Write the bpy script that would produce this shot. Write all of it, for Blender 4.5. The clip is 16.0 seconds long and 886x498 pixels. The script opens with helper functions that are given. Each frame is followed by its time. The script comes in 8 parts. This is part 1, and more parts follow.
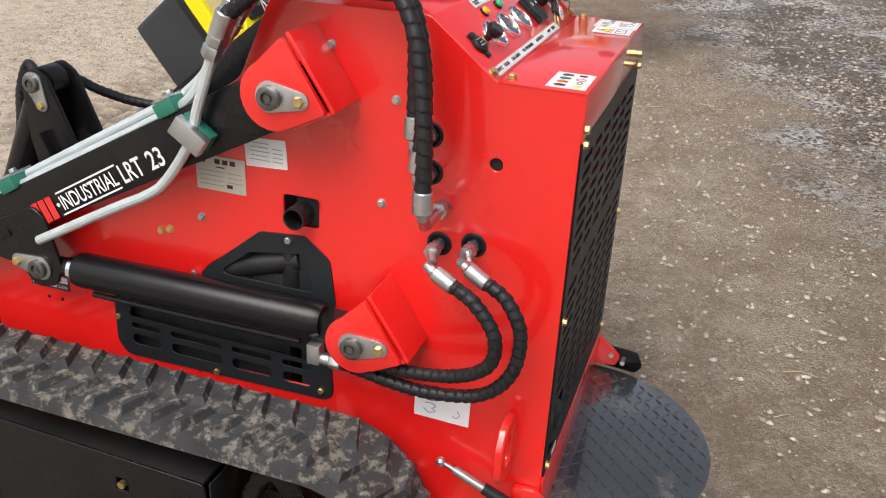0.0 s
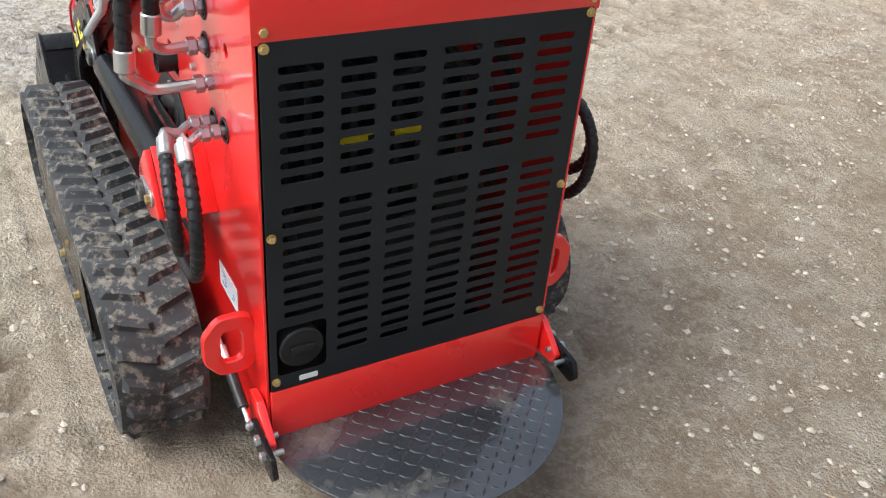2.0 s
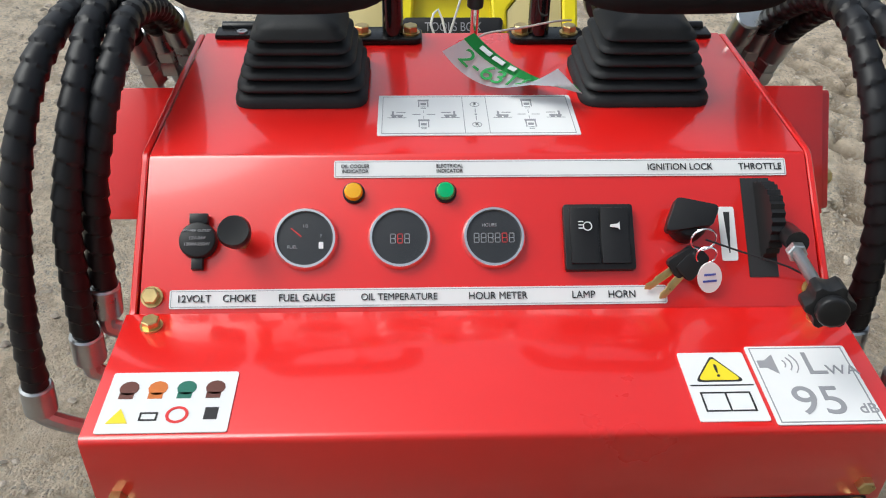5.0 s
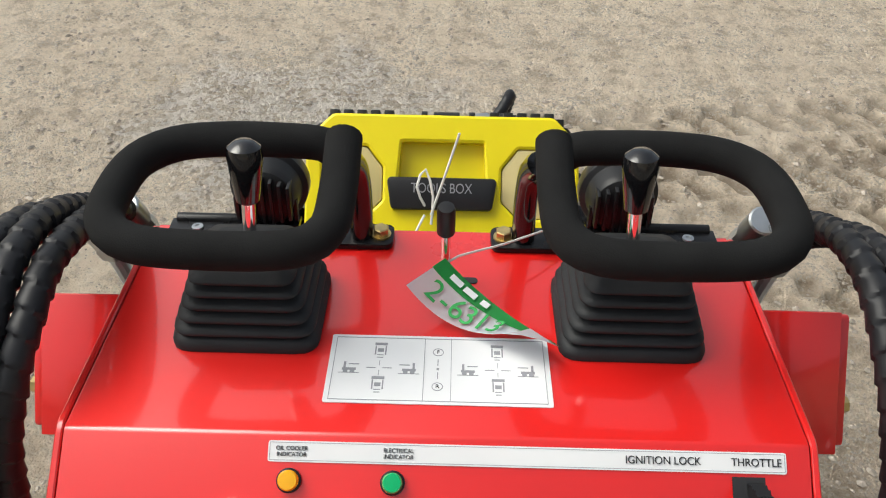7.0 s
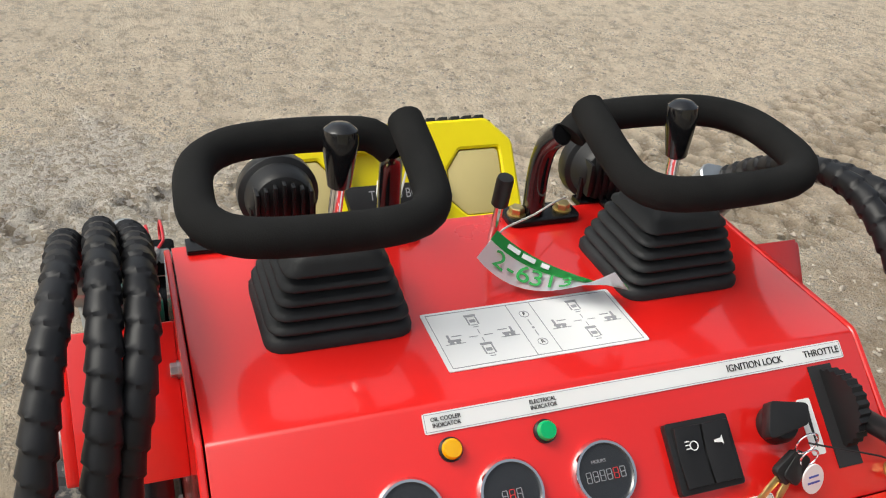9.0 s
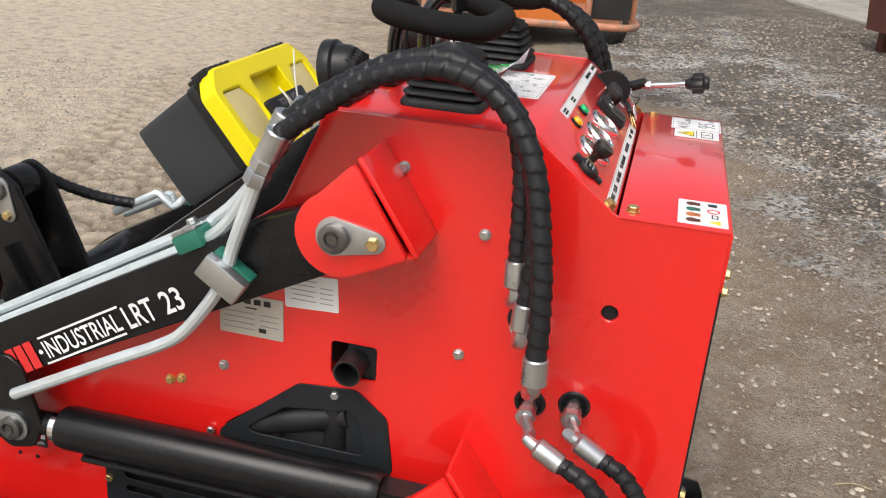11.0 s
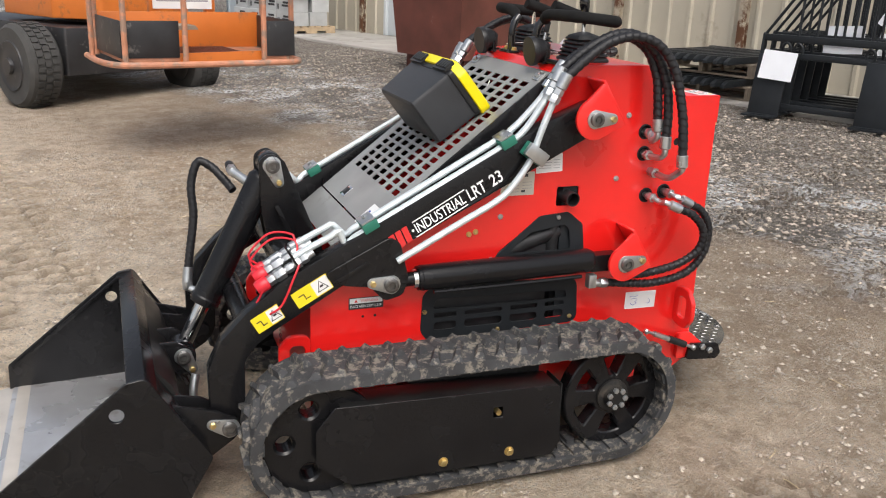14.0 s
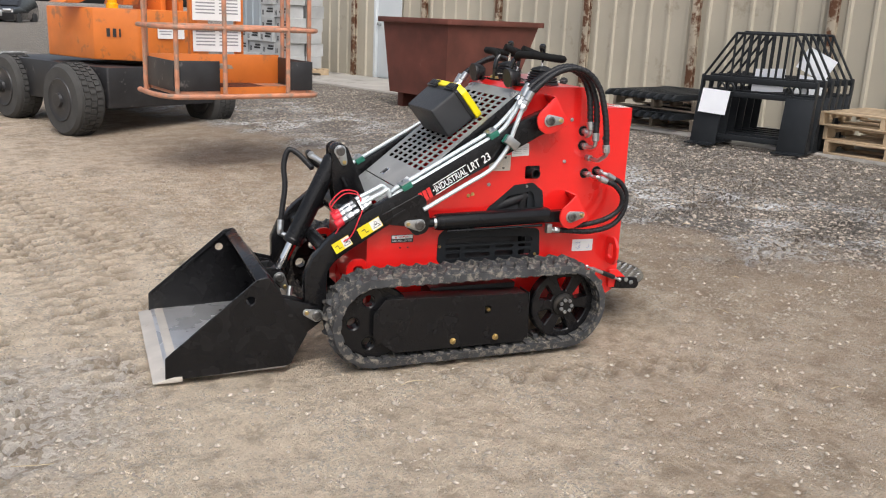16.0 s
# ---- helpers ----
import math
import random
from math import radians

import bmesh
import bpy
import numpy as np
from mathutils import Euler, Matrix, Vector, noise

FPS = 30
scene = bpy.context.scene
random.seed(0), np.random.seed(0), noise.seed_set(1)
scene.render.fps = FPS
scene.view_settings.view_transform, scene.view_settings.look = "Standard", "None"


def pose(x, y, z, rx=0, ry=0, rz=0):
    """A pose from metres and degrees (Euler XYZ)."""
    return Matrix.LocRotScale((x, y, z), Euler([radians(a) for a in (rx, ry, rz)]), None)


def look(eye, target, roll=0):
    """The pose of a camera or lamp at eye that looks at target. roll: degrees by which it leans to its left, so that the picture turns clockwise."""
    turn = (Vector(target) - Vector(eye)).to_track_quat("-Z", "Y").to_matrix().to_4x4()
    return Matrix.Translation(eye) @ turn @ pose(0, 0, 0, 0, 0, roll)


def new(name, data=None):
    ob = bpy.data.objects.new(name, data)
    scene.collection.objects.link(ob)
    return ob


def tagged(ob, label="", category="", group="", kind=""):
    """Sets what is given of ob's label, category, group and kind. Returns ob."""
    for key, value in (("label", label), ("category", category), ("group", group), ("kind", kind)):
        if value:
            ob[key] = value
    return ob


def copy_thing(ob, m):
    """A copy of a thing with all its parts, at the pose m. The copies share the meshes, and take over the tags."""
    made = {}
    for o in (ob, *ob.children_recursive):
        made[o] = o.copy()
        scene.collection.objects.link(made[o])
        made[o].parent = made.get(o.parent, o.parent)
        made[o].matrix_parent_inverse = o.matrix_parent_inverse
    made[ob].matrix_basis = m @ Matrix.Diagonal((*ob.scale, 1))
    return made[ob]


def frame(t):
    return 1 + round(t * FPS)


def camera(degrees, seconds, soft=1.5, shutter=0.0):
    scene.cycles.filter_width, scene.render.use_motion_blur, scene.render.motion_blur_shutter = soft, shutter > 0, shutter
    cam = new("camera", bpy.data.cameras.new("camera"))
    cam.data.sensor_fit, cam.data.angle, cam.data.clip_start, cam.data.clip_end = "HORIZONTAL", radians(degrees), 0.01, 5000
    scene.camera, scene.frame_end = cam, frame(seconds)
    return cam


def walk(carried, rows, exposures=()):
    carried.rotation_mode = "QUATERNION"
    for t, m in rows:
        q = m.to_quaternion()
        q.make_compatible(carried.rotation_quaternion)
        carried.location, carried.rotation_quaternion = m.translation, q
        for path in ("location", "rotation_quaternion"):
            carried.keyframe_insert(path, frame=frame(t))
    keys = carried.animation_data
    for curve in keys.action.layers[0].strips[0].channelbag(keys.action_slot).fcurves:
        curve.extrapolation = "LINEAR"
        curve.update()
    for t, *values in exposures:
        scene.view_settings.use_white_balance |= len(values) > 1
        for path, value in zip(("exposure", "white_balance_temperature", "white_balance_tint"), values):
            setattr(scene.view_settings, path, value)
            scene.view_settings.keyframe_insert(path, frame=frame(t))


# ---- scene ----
cam = camera(53.1, 16.0, soft=1.1)
PATH = [
    (0, (0.22, -1.623, 1.41), (-0.346, 0.091, 0.548), 2.9),
    (0.5, (0.624, -1.441, 1.384), (-0.238, 0.11, 0.462), 3.5),
    (1, (0.981, -1.276, 1.404), (-0.117, 0.071, 0.416), 4.4),
    (1.5, (1.135, -0.946, 1.403), (-0.16, 0.159, 0.353), 4.8),
    (2, (1.168, -0.677, 1.443), (-0.255, 0.199, 0.343), 5.3),
    (2.5, (1.105, -0.449, 1.494), (-0.408, 0.217, 0.367), 5.1),
    (3, (0.891, -0.291, 1.518), (-0.693, 0.161, 0.384), 4.0),
    (3.5, (0.719, -0.177, 1.531), (-0.906, 0.101, 0.398), 2.9),
    (3.7, (0.657, -0.115, 1.539), (-0.974, 0.099, 0.401), 2.4),
    (5.8, (0.387, -0.06, 1.556), (-1.224, -0.008, 0.373), 0.9),
    (6, (0.367, -0.064, 1.574), (-1.244, -0.017, 0.389), 1.0),
    (6.5, (0.307, -0.038, 1.642), (-1.3, -0.012, 0.451), 1.2),
    (7, (0.224, 0.007, 1.689), (-1.374, -0.006, 0.488), 1.1),
    (7.5, (0.176, -0.015, 1.705), (-1.426, -0.014, 0.507), 1.7),
    (8, (0.182, -0.015, 1.704), (-1.432, 0.031, 0.524), 2.1),
    (8.5, (0.212, -0.08, 1.684), (-1.417, 0.162, 0.549), 3.6),
    (9, (0.244, -0.326, 1.616), (-1.339, 0.314, 0.574), 5.2),
    (9.5, (0.304, -0.554, 1.571), (-1.126, 0.451, 0.599), 6.1),
    (9.7, (0.336, -0.668, 1.555), (-1.007, 0.468, 0.606), 6.3),
    (11.8, (-0.637, -1.667, 1.396), (-0.48, 0.201, 0.7), 2.2),
    (12, (-0.773, -1.706, 1.402), (-0.51, 0.155, 0.719), 2.1),
    (12.5, (-1.034, -1.882, 1.392), (-0.567, -0.053, 0.731), 1.7),
    (13, (-1.302, -2.085, 1.393), (-0.71, -0.285, 0.753), 1.7),
    (13.5, (-1.556, -2.235, 1.369), (-0.9, -0.451, 0.747), 1.9),
    (14, (-1.727, -2.528, 1.384), (-1.041, -0.747, 0.783), 2.2),
    (14.5, (-1.86, -2.889, 1.408), (-1.156, -1.108, 0.831), 2.5),
    (15, (-2.081, -3.162, 1.392), (-1.364, -1.378, 0.841), 2.6),
    (15.5, (-2.236, -3.452, 1.408), (-1.505, -1.666, 0.882), 2.6),
    (16, (-2.338, -3.773, 1.417), (-1.598, -1.985, 0.912), 2.5),
]
walk(cam, [(t, look(eye, target, roll)) for t, eye, target, roll in PATH],
     [(0.0, 0.25, 6500, 10), (1.0, 0.5, 6300, 7), (2.5, 0.78, 5900, 4), (3.5, 0.5, 5800, 2), (6.0, -0.05, 6400, 4), (7.2, 0.2, 6500, 4), (8.5, 0.15, 6600, 4), (9.5, 0.15, 6600, 5), (12.0, 0.25, 6500, 10), (14.5, 0.3, 6500, 10), (16.0, 0.25, 6400, 10)])


# ---- world and light ----
SUN_ELEVATION, SUN_TURN = radians(56), radians(188)
world = bpy.data.worlds.new("sky")
scene.world = world
world.use_nodes = True
wn, wl = world.node_tree.nodes, world.node_tree.links
sky = wn.new("ShaderNodeTexSky")
sky.sky_type, sky.sun_disc = "NISHITA", False
sky.sun_elevation, sky.sun_rotation = SUN_ELEVATION, SUN_TURN
sky.air_density, sky.dust_density, sky.ozone_density = 1.0, 6.0, 1.0
pale = wn.new("ShaderNodeHueSaturation")
pale.inputs["Saturation"].default_value = 0.5
wl.new(sky.outputs[0], pale.inputs["Color"])
wl.new(pale.outputs[0], wn["Background"].inputs["Color"])
wn["Background"].inputs["Strength"].default_value = 0.15
lamp = bpy.data.lights.new("sun", "SUN")
lamp.energy, lamp.angle, lamp.color = 1.05, radians(40), (1.0, 0.98, 0.95)
sun = new("sun", lamp)
# the sky names its sun's turn from +y towards +x
toward = Vector((math.sin(SUN_TURN) * math.cos(SUN_ELEVATION), math.cos(SUN_TURN) * math.cos(SUN_ELEVATION), math.sin(SUN_ELEVATION)))
sun.matrix_world = look(toward * 30, (0, 0, 0))


# ---- materials ----
def material(name, color, rough=0.5, metal=0.0, spread=0.08, size=8.0, grain=0.0, grain_size=200.0, coat=0.0, gloss=0.5, second=None, amount=0.0, second_size=3.0, random=0.0, alpha=None):
    """A painted, plastic, metal or earthen surface: colour that wanders at two scales, a second colour in worn patches, and grain as bump."""
    m = bpy.data.materials.new(name)
    m.use_nodes = True
    n, l = m.node_tree.nodes, m.node_tree.links
    b = n["Principled BSDF"]
    geo = n.new("ShaderNodeNewGeometry")
    wide = n.new("ShaderNodeTexNoise")
    wide.inputs["Scale"].default_value, wide.inputs["Detail"].default_value = size, 6.0
    l.new(geo.outputs["Position"], wide.inputs["Vector"])
    ramp = n.new("ShaderNodeValToRGB")
    c = Vector(color)
    ramp.color_ramp.elements[0].position, ramp.color_ramp.elements[1].position = 0.3, 0.7
    ramp.color_ramp.elements[0].color = (*(c * (1 - spread)), 1)
    ramp.color_ramp.elements[1].color = (*(c * (1 + spread)), 1)
    l.new(wide.outputs["Fac"], ramp.inputs["Fac"])
    out = ramp.outputs["Color"]
    if second:
        worn = n.new("ShaderNodeTexNoise")
        worn.inputs["Scale"].default_value, worn.inputs["Detail"].default_value, worn.inputs["Roughness"].default_value = second_size, 9.0, 0.65
        l.new(geo.outputs["Position"], worn.inputs["Vector"])
        edge = n.new("ShaderNodeMapRange")
        edge.inputs["From Min"].default_value, edge.inputs["From Max"].default_value = 0.72 - amount * 0.5, 0.82 - amount * 0.5
        l.new(worn.outputs["Fac"], edge.inputs["Value"])
        mix = n.new("ShaderNodeMix")
        mix.data_type = "RGBA"
        l.new(edge.outputs[0], mix.inputs[0])
        l.new(out, mix.inputs[6])
        mix.inputs[7].default_value = (*second, 1)
        out = mix.outputs[2]
    if random:
        info = n.new("ShaderNodeObjectInfo")
        hsv = n.new("ShaderNodeHueSaturation")
        span = n.new("ShaderNodeMapRange")
        span.inputs["To Min"].default_value, span.inputs["To Max"].default_value = 1 - random, 1 + random
        l.new(info.outputs["Random"], span.inputs["Value"])
        l.new(span.outputs[0], hsv.inputs["Value"])
        l.new(out, hsv.inputs["Color"])
        out = hsv.outputs[0]
    l.new(out, b.inputs["Base Color"])
    rr = n.new("ShaderNodeMapRange")
    rr.inputs["To Min"].default_value, rr.inputs["To Max"].default_value = max(0.02, rough - 0.08), min(1, rough + 0.08)
    l.new(wide.outputs["Fac"], rr.inputs["Value"])
    l.new(rr.outputs[0], b.inputs["Roughness"])
    b.inputs["Specular IOR Level"].default_value = gloss
    b.inputs["Metallic"].default_value, b.inputs["Coat Weight"].default_value, b.inputs["Coat Roughness"].default_value = metal, coat, 0.08
    if grain:
        fine = n.new("ShaderNodeTexNoise")
        fine.inputs["Scale"].default_value, fine.inputs["Detail"].default_value = grain_size, 4.0
        l.new(geo.outputs["Position"], fine.inputs["Vector"])
        bump = n.new("ShaderNodeBump")
        bump.inputs["Strength"].default_value, bump.inputs["Distance"].default_value = grain, 0.004
        l.new(fine.outputs["Fac"], bump.inputs["Height"])
        l.new(bump.outputs[0], b.inputs["Normal"])
    return m


RED = material("red_paint", (0.78, 0.013, 0.011), 0.3, spread=0.05, size=5, grain=0.03, grain_size=14, coat=1.0)
RED_IN = material("red_primer_inside", (0.5, 0.012, 0.012), 0.5, spread=0.1)
BLACK = material("black_gloss_paint", (0.008, 0.008, 0.009), 0.26, spread=0.2, size=9, grain=0.04, grain_size=60, second=(0.016, 0.0155, 0.015), amount=0.2, second_size=9, gloss=0.3)
SATIN = material("black_powder_coat", (0.016, 0.0185, 0.0215), 0.45, spread=0.15, grain=0.1, grain_size=900, gloss=0.25)
DUSTY = material("dusty_black_steel", (0.014, 0.014, 0.014), 0.42, spread=0.3, size=12, second=(0.07, 0.06, 0.05), amount=0.25, second_size=7, gloss=0.3)
RUBBER = material("track_rubber", (0.046, 0.047, 0.05), 0.68, spread=0.25, size=14, grain=0.25, grain_size=260, second=(0.2, 0.18, 0.15), amount=0.42, second_size=40, gloss=0.3)
PIN = material("dark_pin_steel", (0.16, 0.155, 0.15), 0.35, 0.8, spread=0.3, size=60)
HOSE = material("hose_rubber", (0.014, 0.014, 0.016), 0.42, spread=0.25, size=40, gloss=0.3)
FOAM = material("black_foam", (0.013, 0.013, 0.013), 0.92, spread=0.2, size=30, grain=0.15, grain_size=700, gloss=0.15)
BELLOWS = material("black_bellows_rubber", (0.02, 0.021, 0.023), 0.55, spread=0.2, size=30, grain=0.06, grain_size=300, gloss=0.3)
PLASTIC = material("black_plastic", (0.016, 0.016, 0.017), 0.35, spread=0.15, size=20, gloss=0.3)
GLOSSY = material("glossy_black_knob", (0.008, 0.008, 0.009), 0.12, spread=0.1, coat=0.4)
GREYBOX = material("dark_grey_plastic", (0.036, 0.038, 0.042), 0.48, spread=0.12, size=10, grain=0.15, grain_size=500, gloss=0.3)
YELLOW = material("yellow_plastic", (0.86, 0.71, 0.0), 0.4, spread=0.04, size=10, grain=0.05, grain_size=400)
TAN = material("translucent_cover", (0.6, 0.5, 0.22), 0.3, spread=0.06)
ZINC = material("zinc_plate", (0.5, 0.52, 0.53), 0.3, 0.9, spread=0.12, size=30)
PIPE = material("galvanised_pipe", (0.62, 0.68, 0.7), 0.35, 0.4, spread=0.1, size=25)
CHROME = material("chrome", (0.85, 0.85, 0.86), 0.08, 1.0, spread=0.02)
GOLD = material("yellow_zinc_bolt", (0.66, 0.5, 0.22), 0.3, 0.9, spread=0.2, size=60)
GREEN_CLAMP = material("green_clamp", (0.02, 0.16, 0.11), 0.45, spread=0.1)
SILVER_PAINT = material("silver_hammer_paint", (0.33, 0.33, 0.32), 0.42, 0.35, spread=0.14, size=7, second=(0.2, 0.18, 0.15), amount=0.25, second_size=6)
WORN_STEEL = material("worn_steel_edge", (0.55, 0.51, 0.46), 0.5, 0.4, spread=0.12, size=10, second=(0.42, 0.36, 0.29), amount=0.2, second_size=14)
LABEL = material("white_label", (0.8, 0.8, 0.8), 0.35, spread=0.03)
PAPER = material("white_paper", (0.78, 0.8, 0.84), 0.7, spread=0.03)
PLATE_METAL = material("data_plate", (0.56, 0.53, 0.47), 0.4, 0.3, spread=0.06)
INK = material("black_ink", (0.02, 0.02, 0.022), 0.6, spread=0.05)
GREY_INK = material("grey_ink", (0.3, 0.3, 0.32), 0.6, spread=0.05)
RED_INK = material("red_ink", (0.68, 0.03, 0.03), 0.5, spread=0.05)
WHITE_INK = material("white_ink", (0.8, 0.8, 0.8), 0.5, spread=0.03)
YELLOW_INK = material("yellow_ink", (0.85, 0.68, 0.02), 0.45, spread=0.04)
GREEN_INK = material("green_ink", (0.04, 0.42, 0.09), 0.5, spread=0.05)
BLUE_INK = material("blue_ink", (0.05, 0.09, 0.4), 0.5, spread=0.05)
RED_PLASTIC = material("red_rubber_cap", (0.62, 0.02, 0.035), 0.4, spread=0.06)
AMBER = material("amber_lens", (0.85, 0.42, 0.0), 0.2, spread=0.04, coat=0.5)
GREEN_LENS = material("green_lens", (0.0, 0.42, 0.13), 0.2, spread=0.04, coat=0.5)
DIAL = material("dial_face", (0.02, 0.021, 0.023), 0.25, spread=0.1, coat=0.7)
NYLON = material("white_cable_tie", (0.75, 0.73, 0.68), 0.4, spread=0.03)
TREAD = material("wet_black_tread_plate", (0.03, 0.032, 0.036), 0.2, spread=0.3, size=6, second=(0.09, 0.085, 0.078), amount=0.35, second_size=8, coat=1.0, gloss=0.8)
ORANGE = material("orange_paint", (0.62, 0.17, 0.028), 0.42, spread=0.1, size=4, second=(0.3, 0.12, 0.05), amount=0.3, second_size=5)
PINK_RAIL = material("worn_orange_rail", (0.5, 0.22, 0.13), 0.5, spread=0.2, size=10, second=(0.3, 0.2, 0.15), amount=0.45, second_size=8)
CHASSIS = material("worn_black_paint", (0.024, 0.024, 0.026), 0.45, spread=0.3, size=6, second=(0.16, 0.15, 0.14), amount=0.22, second_size=8)
TYRE = material("dusty_tyre", (0.05, 0.049, 0.047), 0.85, spread=0.2, size=9, grain=0.2, grain_size=120)
SIDING = material("cream_wall_panel", (0.47, 0.43, 0.345), 0.5, spread=0.07, size=1.2, second=(0.33, 0.28, 0.21), amount=0.22, second_size=1.7)
GREY_SIDING = material("grey_wall_panel", (0.3, 0.34, 0.37), 0.5, spread=0.1, size=1.5)
DOOR_PAINT = material("pale_door_paint", (0.62, 0.66, 0.68), 0.5, spread=0.04, size=2)
RUST_POST = material("rusty_post", (0.5, 0.43, 0.33), 0.7, spread=0.15, size=5, grain=0.3, grain_size=60, second=(0.13, 0.055, 0.025), amount=0.55, second_size=6)
RUST = material("rusty_brown_paint", (0.13, 0.042, 0.03), 0.6, spread=0.3, size=3, grain=0.15, grain_size=60, second=(0.42, 0.36, 0.31), amount=0.1, second_size=3)
CONCRETE = material("concrete", (0.36, 0.34, 0.31), 0.85, spread=0.15, size=2.2, grain=0.3, grain_size=70, second=(0.2, 0.19, 0.175), amount=0.4, second_size=1.6)
WOOD = material("pallet_wood", (0.45, 0.34, 0.22), 0.75, spread=0.2, size=7, grain=0.3, grain_size=90, random=0.2)
OLD_WOOD = material("weathered_wood", (0.22, 0.18, 0.14), 0.85, spread=0.25, size=7, grain=0.3, grain_size=90, random=0.2)
CARTON = material("grey_carton", (0.42, 0.43, 0.43), 0.7, spread=0.12, size=5, random=0.15)
FILM = material("plastic_film", (0.55, 0.56, 0.57), 0.25, spread=0.15, size=6)
CAR_PAINT = material("black_car_paint", (0.008, 0.009, 0.011), 0.15, spread=0.1, coat=0.8)
GLASS_DARK = material("dark_glass", (0.02, 0.022, 0.025), 0.06, spread=0.05, coat=0.6)
BUCKET_FLOOR = material("scuffed_bare_steel", (0.46, 0.46, 0.47), 0.28, 0.6, spread=0.2, size=5, second=(0.24, 0.21, 0.18), amount=0.3, second_size=6)
GREASE = material("dull_engine_steel", (0.025, 0.025, 0.027), 0.5, 0.4, spread=0.4, size=20)
STRAW = material("dry_straw", (0.5, 0.4, 0.25), 0.8, spread=0.2, size=30)
STONE = material("pebble", (0.4, 0.345, 0.285), 0.85, spread=0.4, size=25, grain=0.3, grain_size=150)


# ---- building tools ----
def lathe(bm, profile, at, axis=(0, 0, 1), seg=20):
    """A turned body: profile of (radius, height) along axis from at."""
    turn = Vector(axis).normalized().to_track_quat("Z", "Y").to_matrix()
    rings = []
    for r, h in profile:
        if r < 1e-6:
            rings.append([bm.verts.new(Vector(at) + turn @ Vector((0, 0, h)))])
        else:
            rings.append([bm.verts.new(Vector(at) + turn @ Vector((r * math.cos(6.283185 * k / seg), r * math.sin(6.283185 * k / seg), h))) for k in range(seg)])
    for a, b in zip(rings, rings[1:]):
        for k in range(seg):
            q = (k + 1) % seg
            if len(a) == 1 and len(b) > 1:
                bm.faces.new((a[0], b[k], b[q]))
            elif len(b) == 1 and len(a) > 1:
                bm.faces.new((a[k], b[0], a[q]))
            elif len(a) > 1:
                bm.faces.new((a[k], b[k], b[q], a[q]))
    for ring in (rings[0], rings[-1]):
        if len(ring) > 2:
            bm.faces.new(ring)


def rod(bm, a, b, r, seg=14):
    a, b = Vector(a), Vector(b)
    lathe(bm, [(r, 0), (r, (b - a).length)], a, b - a, seg)


def box(bm, lo, hi, m=None):
    v = [bm.verts.new((m or Matrix()) @ Vector((x, y, z))) for x in (lo[0], hi[0]) for y in (lo[1], hi[1]) for z in (lo[2], hi[2])]
    for f in ((0, 1, 3, 2), (4, 6, 7, 5), (0, 4, 5, 1), (2, 3, 7, 6), (0, 2, 6, 4), (1, 5, 7, 3)):
        bm.faces.new([v[i] for i in f])


def prism(bm, poly, lo, hi, axis="y"):
    """A polygon pulled out between lo and hi along an axis. Polygon in (x, z) for y, (y, z) for x, (x, y) for z."""
    def at(p, h):
        return {"y": (p[0], h, p[1]), "x": (h, p[0], p[1]), "z": (p[0], p[1], h)}[axis]
    a, b = [bm.verts.new(at(p, lo)) for p in poly], [bm.verts.new(at(p, hi)) for p in poly]
    bm.faces.new(a)
    bm.faces.new(b[::-1])
    for k in range(len(poly)):
        q = (k + 1) % len(poly)
        bm.faces.new((a[k], b[k], b[q], a[q]))


def rounded(points, radius, seg=4):
    """A polygon with its corners rounded; radius: one for all or one each."""
    out, n = [], len(points)
    for k in range(n):
        p, a, b = Vector(points[k]), Vector(points[k - 1]), Vector(points[(k + 1) % n])
        r = radius[k] if isinstance(radius, (list, tuple)) else radius
        u, v = (a - p), (b - p)
        half = u.angle(v) / 2 if u.length > 1e-9 and v.length > 1e-9 else 1.5
        d = min(r / max(math.tan(half), 1e-3), 0.49 * u.length, 0.49 * v.length)
        if r <= 0 or half > 1.55:
            out.append(tuple(p))
            continue
        s, e = p + u.normalized() * d, p + v.normalized() * d
        for i in range(seg + 1):
            f = i / seg
            out.append(tuple(s * (1 - f) ** 2 + p * (2 * f * (1 - f)) + e * f * f))
    return out


def circle(x, y, r, seg=20, turn=0.0):
    return [(x + r * math.cos(turn + 6.283185 * k / seg), y + r * math.sin(turn + 6.283185 * k / seg)) for k in range(seg)]


def slot(x0, x1, y0, y1, seg=4):
    r = min(x1 - x0, y1 - y0) / 2 * 0.98
    return rounded([(x0, y0), (x1, y0), (x1, y1), (x0, y1)], r, seg)


def curve_mesh(data):
    ob = bpy.data.objects.new("outline", data)
    mesh = bpy.data.meshes.new_from_object(ob)
    bpy.data.objects.remove(ob)
    bpy.data.curves.remove(data)
    return mesh


